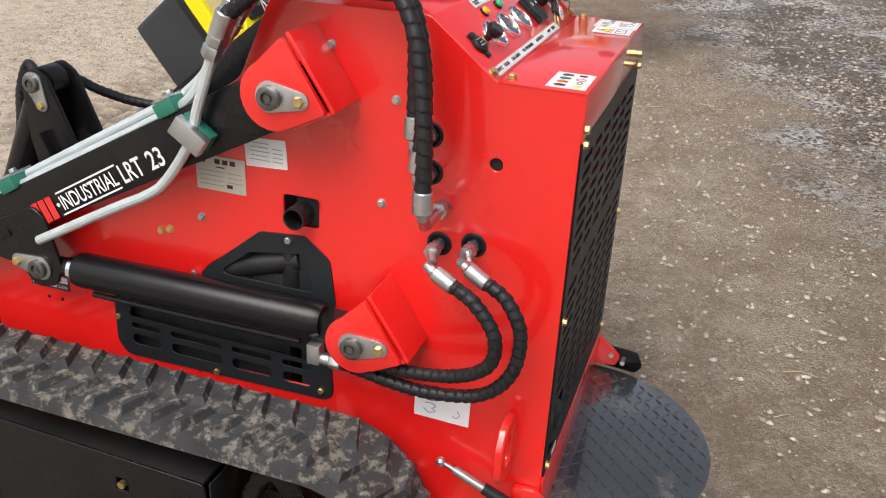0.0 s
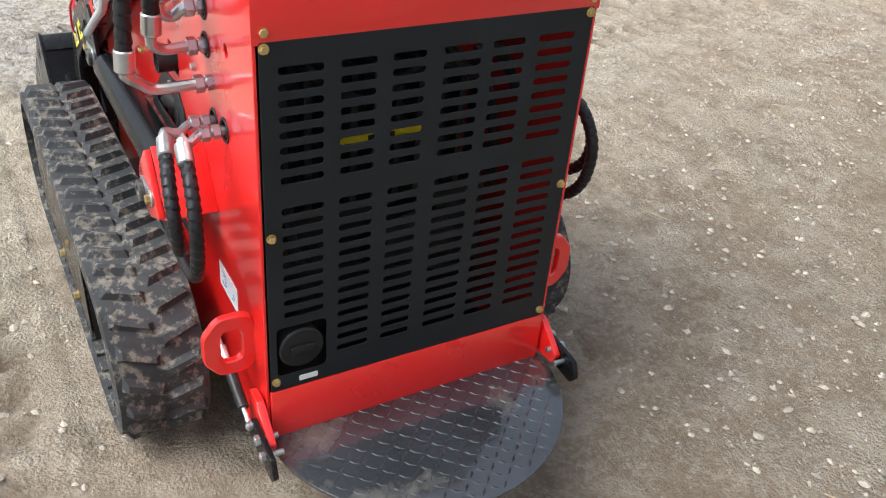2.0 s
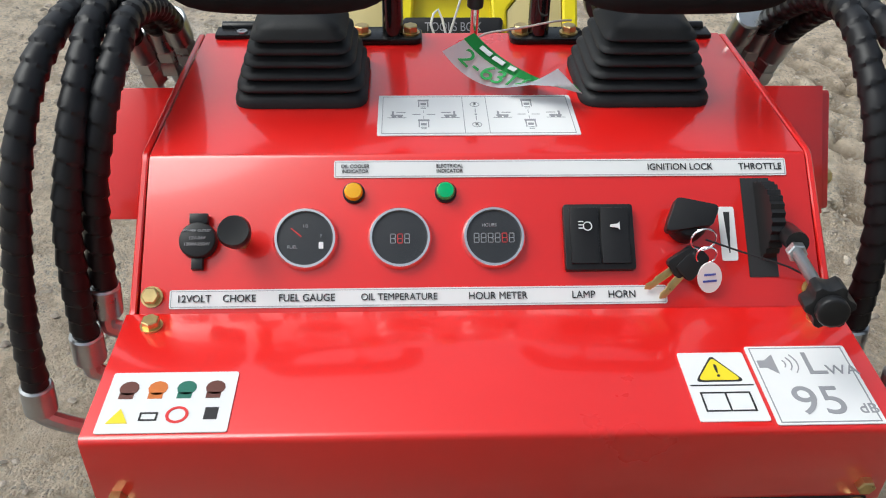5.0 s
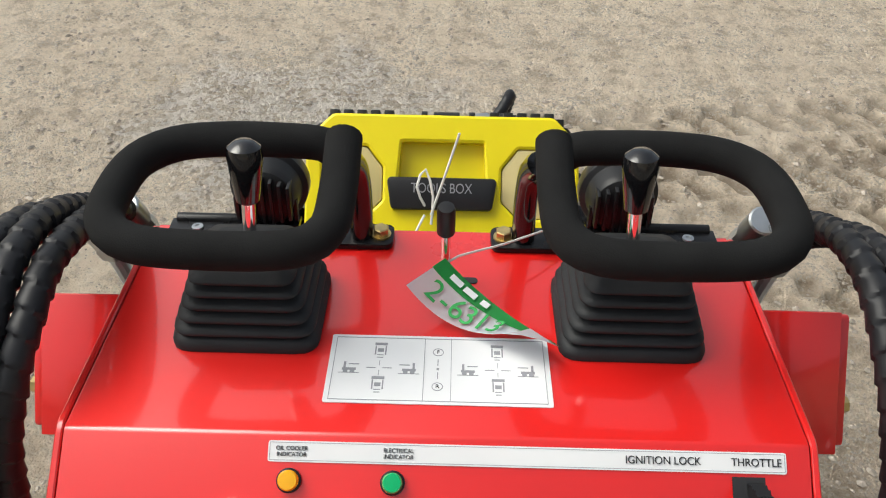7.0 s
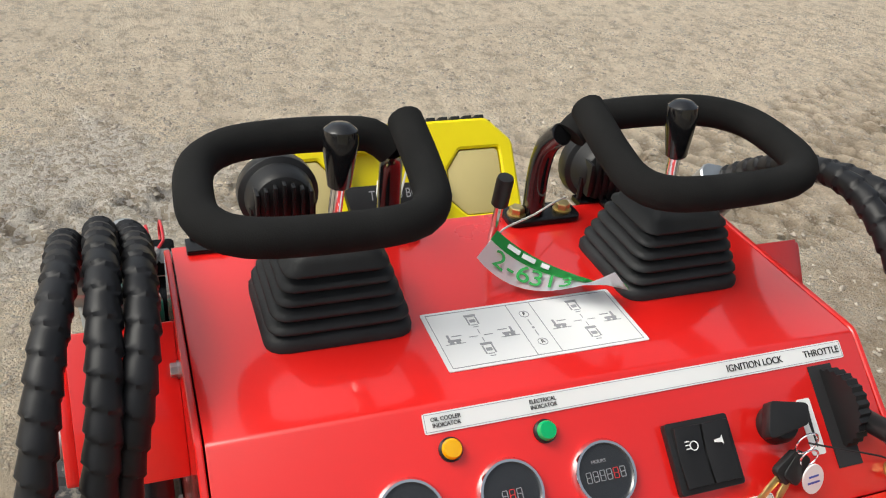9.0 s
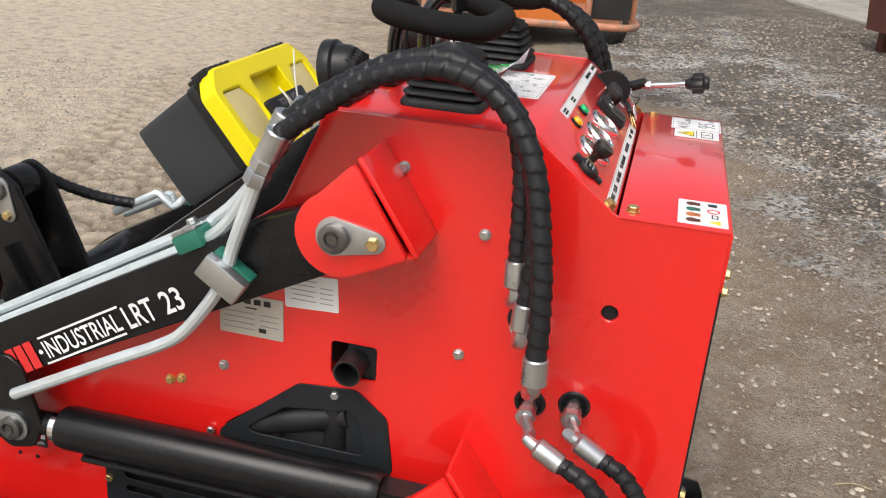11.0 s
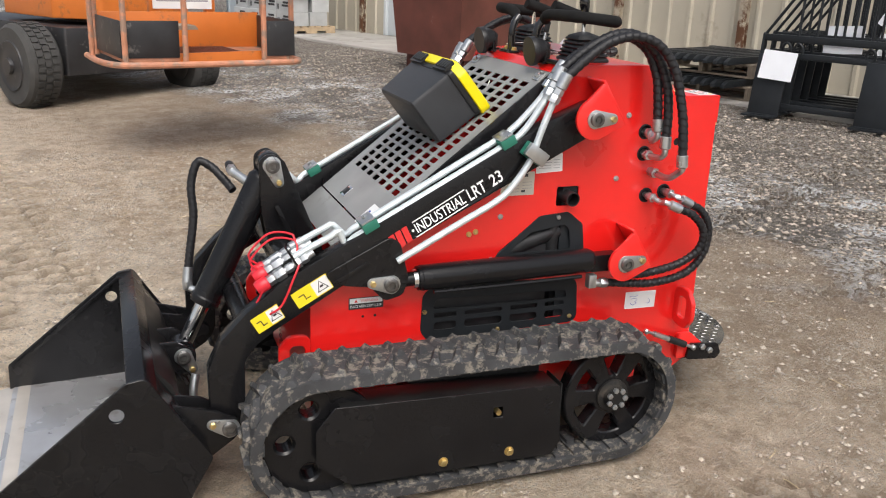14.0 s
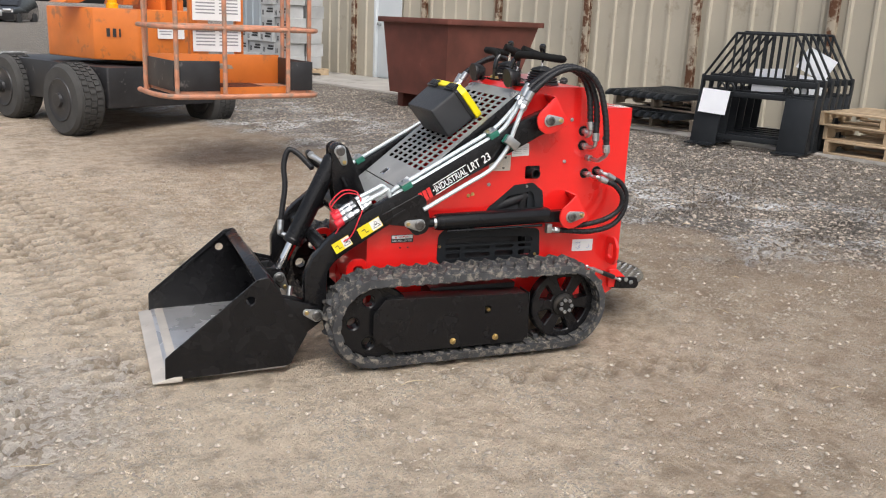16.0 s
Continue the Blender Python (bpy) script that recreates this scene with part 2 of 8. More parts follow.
def plate(bm, outer, holes, lo, hi, axis="y", bevel=0.0):
    """A sheet with openings cut through it, between lo and hi along an axis."""
    data = bpy.data.curves.new("outline", "CURVE")
    data.dimensions, data.fill_mode, data.extrude, data.bevel_depth = "2D", "BOTH", abs(hi - lo) / 2 - bevel, bevel
    data.bevel_resolution = 0
    for ring in (outer, *holes):
        s = data.splines.new("POLY")
        s.points.add(len(ring) - 1)
        for p, (u, v) in zip(s.points, ring):
            p.co = (u, v, 0, 1)
        s.use_cyclic_u = True
    mesh = curve_mesh(data)
    mid = (lo + hi) / 2
    m = {"y": Matrix(((1, 0, 0, 0), (0, 0, -1, mid), (0, 1, 0, 0), (0, 0, 0, 1))), "x": Matrix(((0, 0, 1, mid), (1, 0, 0, 0), (0, 1, 0, 0), (0, 0, 0, 1))),
         "z": Matrix.Translation((0, 0, mid))}[axis]
    mesh.transform(m)
    bm.from_mesh(mesh)
    bpy.data.meshes.remove(mesh)


def flow(points, step=0.012, closed=False):
    """Points along a smooth line through the given ones."""
    p = [Vector(q) for q in points]
    out, n = [], len(p)
    for k in range(n if closed else n - 1):
        a, b, c, d = (p[(k - 1) % n], p[k], p[(k + 1) % n], p[(k + 2) % n]) if closed else (p[max(k - 1, 0)], p[k], p[k + 1], p[min(k + 2, n - 1)])
        parts = max(2, int((c - b).length / step))
        for i in range(parts):
            f = i / parts
            out.append(0.5 * (2 * b + (c - a) * f + (2 * a - 5 * b + 4 * c - d) * f * f + (3 * b - a - 3 * c + d) * f ** 3))
    if not closed:
        out.append(p[-1])
    return out


def tube(bm, points, r, seg=10, step=0.012, closed=False, wrap=0.0, depth=0.08, smooth=True):
    """A round bar along a line; wrap: the pitch of a spiral guard wound round it."""
    line = flow(points, step, closed) if smooth else [Vector(q) for q in points]
    n = len(line)
    rings, way, run = [], 0.0, None
    for k, p in enumerate(line):
        a, b = line[k - 1] if (k or closed) else p, line[(k + 1) % n] if (k < n - 1 or closed) else p
        t = (b - a).normalized()
        if run is None:
            run = t.orthogonal().normalized()
        run = (run - t * run.dot(t)).normalized()
        side = t.cross(run)
        way += (p - line[k - 1]).length if k else 0
        ring = []
        for i in range(seg):
            w = 6.283185 * i / seg
            rr = r * (1 + depth * ((way / wrap + i / seg) % 1 - 0.5) * 2) if wrap else r
            ring.append(bm.verts.new(p + (run * math.cos(w) + side * math.sin(w)) * rr))
        rings.append(ring)
    for k in range(n if closed else n - 1):
        a, b = rings[k], rings[(k + 1) % n]
        for i in range(seg):
            q = (i + 1) % seg
            bm.faces.new((a[i], a[q], b[q], b[i]))
    if not closed:
        bm.faces.new(rings[0][::-1])
        bm.faces.new(rings[-1])


def hexagon(bm, at, axis, r, h):
    lathe(bm, [(r, 0), (r, h * 0.85), (r * 0.85, h)], at, axis, 6)


def mirror(bm):
    bmesh.ops.transform(bm, matrix=Matrix.Diagonal((1, -1, 1, 1)), verts=bm.verts)


def part(name, bm, mat, parent=None, label="", bevel=0.0, smooth=True, sharp=35, flip=False):
    """Links a bmesh as one mesh object, under a thing or a part if one is given."""
    if flip:
        mirror(bm)
    bmesh.ops.recalc_face_normals(bm, faces=bm.faces)
    if bevel:
        edges = [e for e in bm.edges if len(e.link_faces) == 2 and e.calc_face_angle(0) > radians(30)]
        bmesh.ops.bevel(bm, geom=edges, offset=bevel, segments=2, profile=0.5, affect="EDGES", clamp_overlap=True)
    for f in bm.faces:
        f.smooth = smooth
    if smooth:
        for e in bm.edges:
            e.smooth = not (len(e.link_faces) == 2 and e.calc_face_angle(0) > radians(sharp))
    mesh = bpy.data.meshes.new(name)
    bm.to_mesh(mesh)
    bm.free()
    mesh.materials.append(mat)
    ob = new(name, mesh)
    if parent:
        under(ob, parent)
    if label:
        ob["label"] = label
    return ob


def under(ob, parent):
    ob.parent = parent
    top = parent
    while top.parent:
        top = top.parent
    ob.matrix_parent_inverse = Matrix.Translation(top.location).inverted() if parent is top else Matrix()
    return ob


def thing(name, at, label, category, group=""):
    """The Empty at the base of a thing of several parts."""
    ob = new(name)
    ob.location = at
    ob.empty_display_size = 0.1
    return tagged(ob, label, category, group)


def piece(name, mesh, m, parent):
    """One of many alike pieces that share a mesh."""
    ob = new(name, mesh)
    under(ob, parent)
    ob.matrix_basis = m
    return ob


def text(body, size, m, mat, parent, name="lettering", depth=0.0003, align="LEFT", stretch=1.0, bold=0.0):
    data = bpy.data.curves.new("letters", "FONT")
    data.body, data.size, data.extrude, data.align_x, data.align_y, data.offset = body, size, depth, align, "CENTER", bold
    mesh = curve_mesh(data)
    mesh.transform(m @ Matrix.Diagonal((stretch, 1, 1, 1)))
    mesh.materials.append(mat)
    mesh.name = name
    return under(new(name, mesh), parent)


def facing(origin, right, up):
    """A pose whose x runs along right and y along up."""
    r, u = Vector(right).normalized(), Vector(up).normalized()
    n = r.cross(u).normalized()
    u = n.cross(r)
    return Matrix(((r.x, u.x, n.x, origin[0]), (r.y, u.y, n.y, origin[1]), (r.z, u.z, n.z, origin[2]), (0, 0, 0, 1)))


def sheet(name, mat, m, w, h, parent, label="", th=0.0008, corner=0.002):
    """A thin label of w by h metres with its middle on the pose m."""
    bm = bmesh.new()
    prism(bm, rounded([(-w / 2, -h / 2), (w / 2, -h / 2), (w / 2, h / 2), (-w / 2, h / 2)], corner, 2), 0, th, "z")
    bmesh.ops.transform(bm, matrix=m, verts=bm.verts)
    return part(name, bm, mat, parent, label, smooth=False)


def bars(name, mat, m, rows, parent, th=0.0004):
    """Unreadable writing: bars given as (x, y, w, h) on the pose m."""
    bm = bmesh.new()
    for x, y, w, h in rows:
        box(bm, (x - w / 2, y - h / 2, 0), (x + w / 2, y + h / 2, th), m)
    return part(name, bm, mat, parent, smooth=False)


# ---- the yard: ground, slab and wall ----
WALL_AT, WALL_WAY = Vector((5.84, 4.39, 0)), Vector((-0.337, 0.941, 0))
WALL_OUT = Vector((-0.941, -0.337, 0))


def from_wall(x, y):
    return (WALL_AT.x - x) * 0.941 + (WALL_AT.y - y) * 0.337


def level(x, y):
    """The ground's height: flat round the machine, rising towards the wall."""
    s = from_wall(x, y)
    f = min(max((6.9 - s) / 5.1, 0.0), 1.0)
    return 0.235 * (f if f > 0.12 else f * f / 0.24 + 0.06 * (f / 0.12))


# wheel ruts: start, way, half width, length
RUTS = [((-3.0, 4.6), (0.215, -0.977), 0.13, 4.6), ((-3.05, 3.9), (0.19, -0.982), 0.13, 4.6), ((-2.62, 4.6), (0.22, -0.976), 0.11, 4.0),
        ((-3.79, 4.88), (0.309, -0.951), 0.13, 4.2), ((-3.34, 4.3), (0.423, -0.906), 0.12, 3.3), ((-3.1, 2.2), (0.15, -0.989), 0.13, 3.4),
        ((0.9, 0.2), (0.95, 0.31), 0.12, 3.0), ((1.2, 1.25), (0.9, 0.43), 0.12, 3.0), ((-1.2, -0.7), (0.99, -0.1), 0.09, 1.8)]


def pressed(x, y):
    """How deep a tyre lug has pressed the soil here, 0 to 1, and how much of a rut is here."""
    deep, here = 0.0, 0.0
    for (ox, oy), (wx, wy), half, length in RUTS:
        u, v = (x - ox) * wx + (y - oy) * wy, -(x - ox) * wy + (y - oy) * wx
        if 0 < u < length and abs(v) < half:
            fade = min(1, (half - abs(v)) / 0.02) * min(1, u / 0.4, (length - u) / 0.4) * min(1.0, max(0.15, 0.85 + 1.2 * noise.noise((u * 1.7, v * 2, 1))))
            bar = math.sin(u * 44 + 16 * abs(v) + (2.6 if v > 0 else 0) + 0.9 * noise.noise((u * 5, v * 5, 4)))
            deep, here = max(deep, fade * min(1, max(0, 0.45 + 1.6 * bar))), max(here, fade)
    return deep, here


def surface(x, y):
    """The ground's height with its lumps and ruts."""
    z = level(x, y)
    if -14 < x < 9 and -8 < y < 14:
        deep, here = pressed(x, y)
        z += 0.012 * noise.noise((x * 1.1, y * 1.1, 0)) + 0.009 * noise.noise((x * 4.3, y * 4.3, 3)) + (1 - 0.7 * here) * (0.011 * noise.noise((x * 12, y * 12, 7)) + 0.006 * noise.noise((x * 27, y * 27, 2)))
        z -= 0.034 * deep - 0.014 * here
        if -2.2 < x < 0.35 and -0.6 < y < 0.6:
            z -= 0.012
    return z


def spaced(lo, hi, step, far, growth):
    v = list(np.arange(lo, hi + step / 2, step))
    d, a, b = step, v[0], v[-1]
    low, high = [], []
    while a > -far:
        d *= growth
        a, b = a - d, b + d
        low.append(a)
        high.append(b)
    return low[::-1] + v + high


def ground_material():
    m = bpy.data.materials.new("dirt_and_gravel")
    m.use_nodes = True
    n, l = m.node_tree.nodes, m.node_tree.links
    b = n["Principled BSDF"]
    geo = n.new("ShaderNodeNewGeometry")

    def tex(kind, scale, detail=6.0, rough=0.55):
        t = n.new(kind)
        t.inputs["Scale"].default_value = scale
        if kind == "ShaderNodeTexNoise":
            t.inputs["Detail"].default_value, t.inputs["Roughness"].default_value = detail, rough
        l.new(geo.outputs["Position"], t.inputs["Vector"])
        return t

    def mixed(fac, a, c):
        x = n.new("ShaderNodeMix")
        x.data_type = "RGBA"
        l.new(fac, x.inputs[0])
        for k, v in ((6, a), (7, c)):
            if isinstance(v, tuple):
                x.inputs[k].default_value = (*v, 1)
            else:
                l.new(v, x.inputs[k])
        return x.outputs[2]

    def span(value, lo, hi, a=0.0, c=1.0):
        x = n.new("ShaderNodeMapRange")
        x.inputs["From Min"].default_value, x.inputs["From Max"].default_value = lo, hi
        x.inputs["To Min"].default_value, x.inputs["To Max"].default_value = a, c
        l.new(value, x.inputs["Value"])
        return x.outputs[0]

    def calc(op, a, c):
        x = n.new("ShaderNodeMath")
        x.operation = op
        for k, v in ((0, a), (1, c)):
            if isinstance(v, (int, float)):
                x.inputs[k].default_value = v
            else:
                l.new(v, x.inputs[k])
        return x.outputs[0]

    def way_out():
        """Metres out from the shed wall."""
        way = n.new("ShaderNodeVectorMath")
        way.operation = "DOT_PRODUCT"
        l.new(geo.outputs["Position"], way.inputs[0])
        way.inputs[1].default_value = (-0.941, -0.337, 0)
        return calc("ADD", way.outputs["Value"], 0.941 * 5.84 + 0.337 * 4.39)

    wide, mid, fine = tex("ShaderNodeTexNoise", 0.55, 5.0), tex("ShaderNodeTexNoise", 3.4, 10.0, 0.72), tex("ShaderNodeTexNoise", 38.0, 9.0, 0.78)
    dirt = mixed(span(wide.outputs["Fac"], 0.38, 0.62), (0.42, 0.315, 0.21), (0.62, 0.5, 0.37))
    dirt = mixed(span(mid.outputs["Fac"], 0.46, 0.6), dirt, (0.74, 0.62, 0.48))
    dirt = mixed(span(fine.outputs["Fac"], 0.54, 0.66, 0, 0.7), dirt, (0.22, 0.165, 0.11))
    dirt = mixed(span(fine.outputs["Fac"], 0.48, 0.38, 0, 0.9), dirt, (0.82, 0.71, 0.57))
    churned = tex("ShaderNodeTexNoise", 1.9, 8.0, 0.7)
    dirt = mixed(span(churned.outputs["Fac"], 0.52, 0.62, 0, 0.6), dirt, (0.24, 0.175, 0.115))
    dirt = mixed(span(way_out(), 7.6, 9.0, 0, 0.75), dirt, (0.8, 0.675, 0.52))
    clods = tex("ShaderNodeTexNoise", 9.0, 9.0, 0.75)
    dirt = mixed(span(clods.outputs["Fac"], 0.5, 0.6, 0, 0.6), dirt, (0.3, 0.225, 0.15))
    dirt = mixed(span(clods.outputs["Fac"], 0.46, 0.38, 0, 0.6), dirt, (0.84, 0.73, 0.59))
    # lug prints coloured darker with depth, painting in the shade of the grooves
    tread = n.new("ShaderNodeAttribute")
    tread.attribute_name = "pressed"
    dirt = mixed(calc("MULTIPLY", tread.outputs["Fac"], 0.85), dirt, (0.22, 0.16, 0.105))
    # bands along the shed wall: brown mud, pale gravel with damp patches, then bare dirt
    reach = way_out()
    patch = tex("ShaderNodeTexNoise", 0.8, 8.0, 0.62)
    reach = calc("ADD", reach, calc("MULTIPLY", calc("SUBTRACT", patch.outputs["Fac"], 0.5), 3.4))
    grit = tex("ShaderNodeTexVoronoi", 46.0)
    grit2 = tex("ShaderNodeTexVoronoi", 110.0)
    damp = tex("ShaderNodeTexNoise", 1.25, 7.0, 0.62)
    dirt = mixed(span(reach, 8.3, 5.8, 0, 0.72), dirt, (0.25, 0.185, 0.13))
    mud = mixed(span(fine.outputs["Fac"], 0.4, 0.6), (0.19, 0.15, 0.115), (0.06, 0.048, 0.038))
    mud = mixed(calc("MULTIPLY", span(grit.outputs["Color"], 0.5, 0.62), 0.7), mud, (0.28, 0.265, 0.245))
    band = span(reach, 5.7, 5.0)
    color = mixed(band, dirt, mud)
    grey = mixed(span(grit.outputs["Color"], 0.35, 0.55), (0.12, 0.105, 0.09), (0.7, 0.71, 0.72))
    spot = n.new("ShaderNodeVectorMath")
    spot.operation = "DISTANCE"
    l.new(geo.outputs["Position"], spot.inputs[0])
    spot.inputs[1].default_value = (-2.85, -0.6, 0)
    loose_bed = span(calc("ADD", spot.outputs["Value"], calc("MULTIPLY", mid.outputs["Fac"], 1.6)), 1.55, 1.3, 0, 0.4)
    pale = calc("MULTIPLY", calc("MULTIPLY", span(reach, 3.4, 3.9), span(reach, 5.6, 5.0)), span(churned.outputs["Fac"], 0.46, 0.54))
    pale = calc("MAXIMUM", pale, loose_bed)
    color = mixed(pale, color, grey)
    wet = calc("MULTIPLY", calc("MULTIPLY", span(reach, 2.6, 3.2), span(reach, 5.4, 4.8)), span(damp.outputs["Fac"], 0.47, 0.55, 0, 0.85))
    color = mixed(wet, color, (0.085, 0.072, 0.06))
    loose = calc("MULTIPLY", span(grit2.outputs["Color"], 0.62, 0.7), span(mid.outputs["Fac"], 0.4, 0.6))
    color = mixed(loose, color, (0.5, 0.44, 0.36))
    l.new(color, b.inputs["Base Color"])
    l.new(calc("SUBTRACT", span(mid.outputs["Fac"], 0.3, 0.7, 0.78, 0.95), calc("MULTIPLY", wet, 0.4)), b.inputs["Roughness"])
    band = calc("MAXIMUM", band, loose_bed)
    h = calc("ADD", calc("MULTIPLY", fine.outputs["Fac"], -0.9), calc("MULTIPLY", mid.outputs["Fac"], 0.9))
    h = calc("SUBTRACT", h, calc("MULTIPLY", clods.outputs["Fac"], 0.8))
    h = calc("ADD", h, calc("MULTIPLY", span(grit2.outputs["Distance"], 0.0, 0.6, 1.0, 0.0), span(mid.outputs["Fac"], 0.38, 0.6, 0.08, 0.32)))
    h = calc("ADD", h, calc("MULTIPLY", span(grit.outputs["Distance"], 0.0, 0.6, 1.0, 0.0), calc("MULTIPLY", band, 0.6)))
    bump = n.new("ShaderNodeBump")
    bump.inputs["Strength"].default_value, bump.inputs["Distance"].default_value = 1.0, 0.034
    l.new(h, bump.inputs["Height"])
    l.new(bump.outputs[0], b.inputs["Normal"])
    return m


def ground():
    xs, ys = spaced(-4.2, 2.9, 0.017, 900, 1.17), spaced(-1.9, 4.2, 0.017, 900, 1.17)
    verts, faces, nx, ny = [], [], len(xs), len(ys)
    for y in ys:
        for x in xs:
            z = surface(x, y)
            verts.append((x, y, z))
    for j in range(ny - 1):
        for i in range(nx - 1):
            a = j * nx + i
            faces.append((a, a + 1, a + nx + 1, a + nx))
    mesh = bpy.data.meshes.new("ground")
    mesh.from_pydata(verts, [], faces)
    mesh.polygons.foreach_set("use_smooth", [True] * len(faces))
    # lug depth per point, from which the dirt colour takes its painted groove shade
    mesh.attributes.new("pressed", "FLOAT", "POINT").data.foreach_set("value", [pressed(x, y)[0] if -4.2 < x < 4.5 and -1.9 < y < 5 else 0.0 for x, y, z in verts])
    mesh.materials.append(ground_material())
    tagged(new("ground", mesh), "rutted light brown dirt yard with grey gravel patches", "ground", kind="structure")


ground()


def stones():
    """Loose pebbles on the dirt, too many to count."""
    rng = random.Random(5)
    verts, faces = [], []
    for k in range(42000):
        if k < 33000:
            x, y, r = rng.uniform(-4.6, 2.8), rng.uniform(-1.9, 4.5), 0.003 + 0.011 * rng.random() ** 5
        else:
            s, t = rng.uniform(2.0, 5.2), rng.uniform(-5, 7)
            x, y = WALL_AT.x - 0.941 * s - 0.337 * t, WALL_AT.y - 0.337 * s + 0.941 * t
            r = 0.006 + 0.014 * rng.random() ** 2
        if -2.15 < x < 0.3 and -0.56 < y < 0.56:
            continue
        z = surface(x, y) + 0.25 * r
        o = len(verts)
        turn = rng.uniform(0, 6.28)
        sx, sy, sz = r * rng.uniform(0.8, 1.4), r * rng.uniform(0.6, 1.0), r * rng.uniform(0.45, 0.8)
        for dx, dy, dz in ((1, 0.2, 0), (0.3, 1, 0.1), (-0.8, 0.7, -0.1), (-1, -0.3, 0.1), (-0.1, -1, 0), (0.8, -0.7, 0.1), (0.15, 0.1, 1), (0, 0, -1)):
            a, b = dx * sx, dy * sy
            verts.append((x + a * math.cos(turn) - b * math.sin(turn), y + a * math.sin(turn) + b * math.cos(turn), z + dz * sz))
        for i in range(6):
            q = (i + 1) % 6
            faces += [(o + i, o + q, o + 6), (o + q, o + i, o + 7)]
    mesh = bpy.data.meshes.new("pebbles")
    mesh.from_pydata(verts, [], faces)
    mesh.materials.append(STONE)
    tagged(new("pebbles", mesh), "loose grey and tan pebbles scattered on the dirt", "gravel", kind="stuff")


stones()


def wall_point(s, t, z=0.0):
    """A place s metres out from the wall and t metres along it."""
    p = WALL_AT + WALL_OUT * s + WALL_WAY * t
    return Vector((p.x, p.y, z))


def wall_pose(s, t, z=0.0):
    """x along the wall towards the far end, y into the wall, z up."""
    p = wall_point(s, t, z)
    return Matrix(((WALL_WAY.x, -WALL_OUT.x, 0, p.x), (WALL_WAY.y, -WALL_OUT.y, 0, p.y), (0, 0, 1, p.z), (0, 0, 0, 1)))


def ribbed(bm, t0, t1, z0, z1, rib=0.305):
    """Ribbed sheet metal along the wall with a low trapezoid rib every foot."""
    t, line = t0, []
    while t < t1 - 0.01:
        e = min(t + rib, t1)
        line += [(t, 0.0), (min(t + 0.22, e), 0.0), (min(t + 0.24, e), -0.028), (min(t + 0.275, e), -0.028), (min(t + 0.295, e), 0.0)]
        t = e
    line.append((t1, 0.0))
    front = [(t, y) for t, y in line]
    poly = front + [(t1, 0.12), (t0, 0.12)]
    prism(bm, poly, z0, z1, "z")
    bmesh.ops.transform(bm, matrix=wall_pose(0, 0), verts=bm.verts)


SLAB_TOP = 0.262
bm = bmesh.new()
box(bm, (-12, -1.75, SLAB_TOP - 0.4), (14.8, 0.0, SLAB_TOP), wall_pose(0, 0))
tagged(part("pavement", bm, CONCRETE, bevel=0.01), "stained grey concrete apron along the shed wall", "pavement", kind="structure")
DOOR0, DOOR1 = 7.95, 8.8
for name, t0, t1, z0, mat, words in (("wall_near", -12, DOOR0, 0.2, SIDING, "cream ribbed metal shed wall with dirt streaks"), ("wall_far", DOOR1 + 0.0, 10.9, 0.2, SIDING, "cream ribbed metal shed wall with dirt streaks"),
                               ("wall_over_door", DOOR0, DOOR1, 2.3, SIDING, "cream ribbed metal above the shed door"), ("wall_end", 10.9, 14.6, 0.2, GREY_SIDING, "blue-grey ribbed metal shed wall")):
    bm = bmesh.new()
    ribbed(bm, t0, t1, z0, 4.2)
    tagged(part(name, bm, mat, smooth=False), words, "wall", kind="structure")
bm = bmesh.new()
box(bm, (DOOR0 + 0.06, 0.04, SLAB_TOP), (DOOR1 - 0.06, 0.085, 2.24), wall_pose(0, 0))
door = tagged(part("door_1", bm, DOOR_PAINT, bevel=0.004), "pale grey steel door in the shed wall", "door", kind="structure")
bm = bmesh.new()
for a, b in ((DOOR0, DOOR0 + 0.06), (DOOR1 - 0.06, DOOR1)):
    box(bm, (a, -0.02, SLAB_TOP), (b, 0.11, 2.3), wall_pose(0, 0))
box(bm, (DOOR0 + 0.06, -0.02, 2.24), (DOOR1 - 0.06, 0.11, 2.3), wall_pose(0, 0))
part("frame", bm, DOOR_PAINT, door, bevel=0.003)
bm = bmesh.new()
rod(bm, wall_pose(0, 0) @ Vector((DOOR1 - 0.14, 0.04, 1.25)), wall_pose(0, 0) @ Vector((DOOR1 - 0.14, -0.03, 1.25)), 0.03)
part("door_handle", bm, ZINC, door)
for k in range(9):
    t = -1.82 * 2 + 1.82 * k
    if abs(t - 9.1) < 0.2:
        t = 9.36
    bm = bmesh.new()
    m = wall_pose(0, t)
    for y0, y1, x0, x1 in ((-0.1, -0.085, -0.05, 0.05), (-0.085, -0.03, -0.006, 0.006), (-0.045, -0.03, -0.05, 0.05)):
        box(bm, (x0, y0, SLAB_TOP), (x1, y1, 4.1), m)
    tagged(part("wall_post", bm, RUST_POST, bevel=0.002), "rusty flaking steel post against the shed wall", "post", "posts along the wall")
# plain shed roof edge closing the wall
bm = bmesh.new()
box(bm, (-12, -0.2, 4.2), (14.8, 6.0, 4.32), wall_pose(0, 0))
tagged(part("roof_edge", bm, GREY_SIDING), "grey metal roof edge of the shed", "roof", kind="structure")


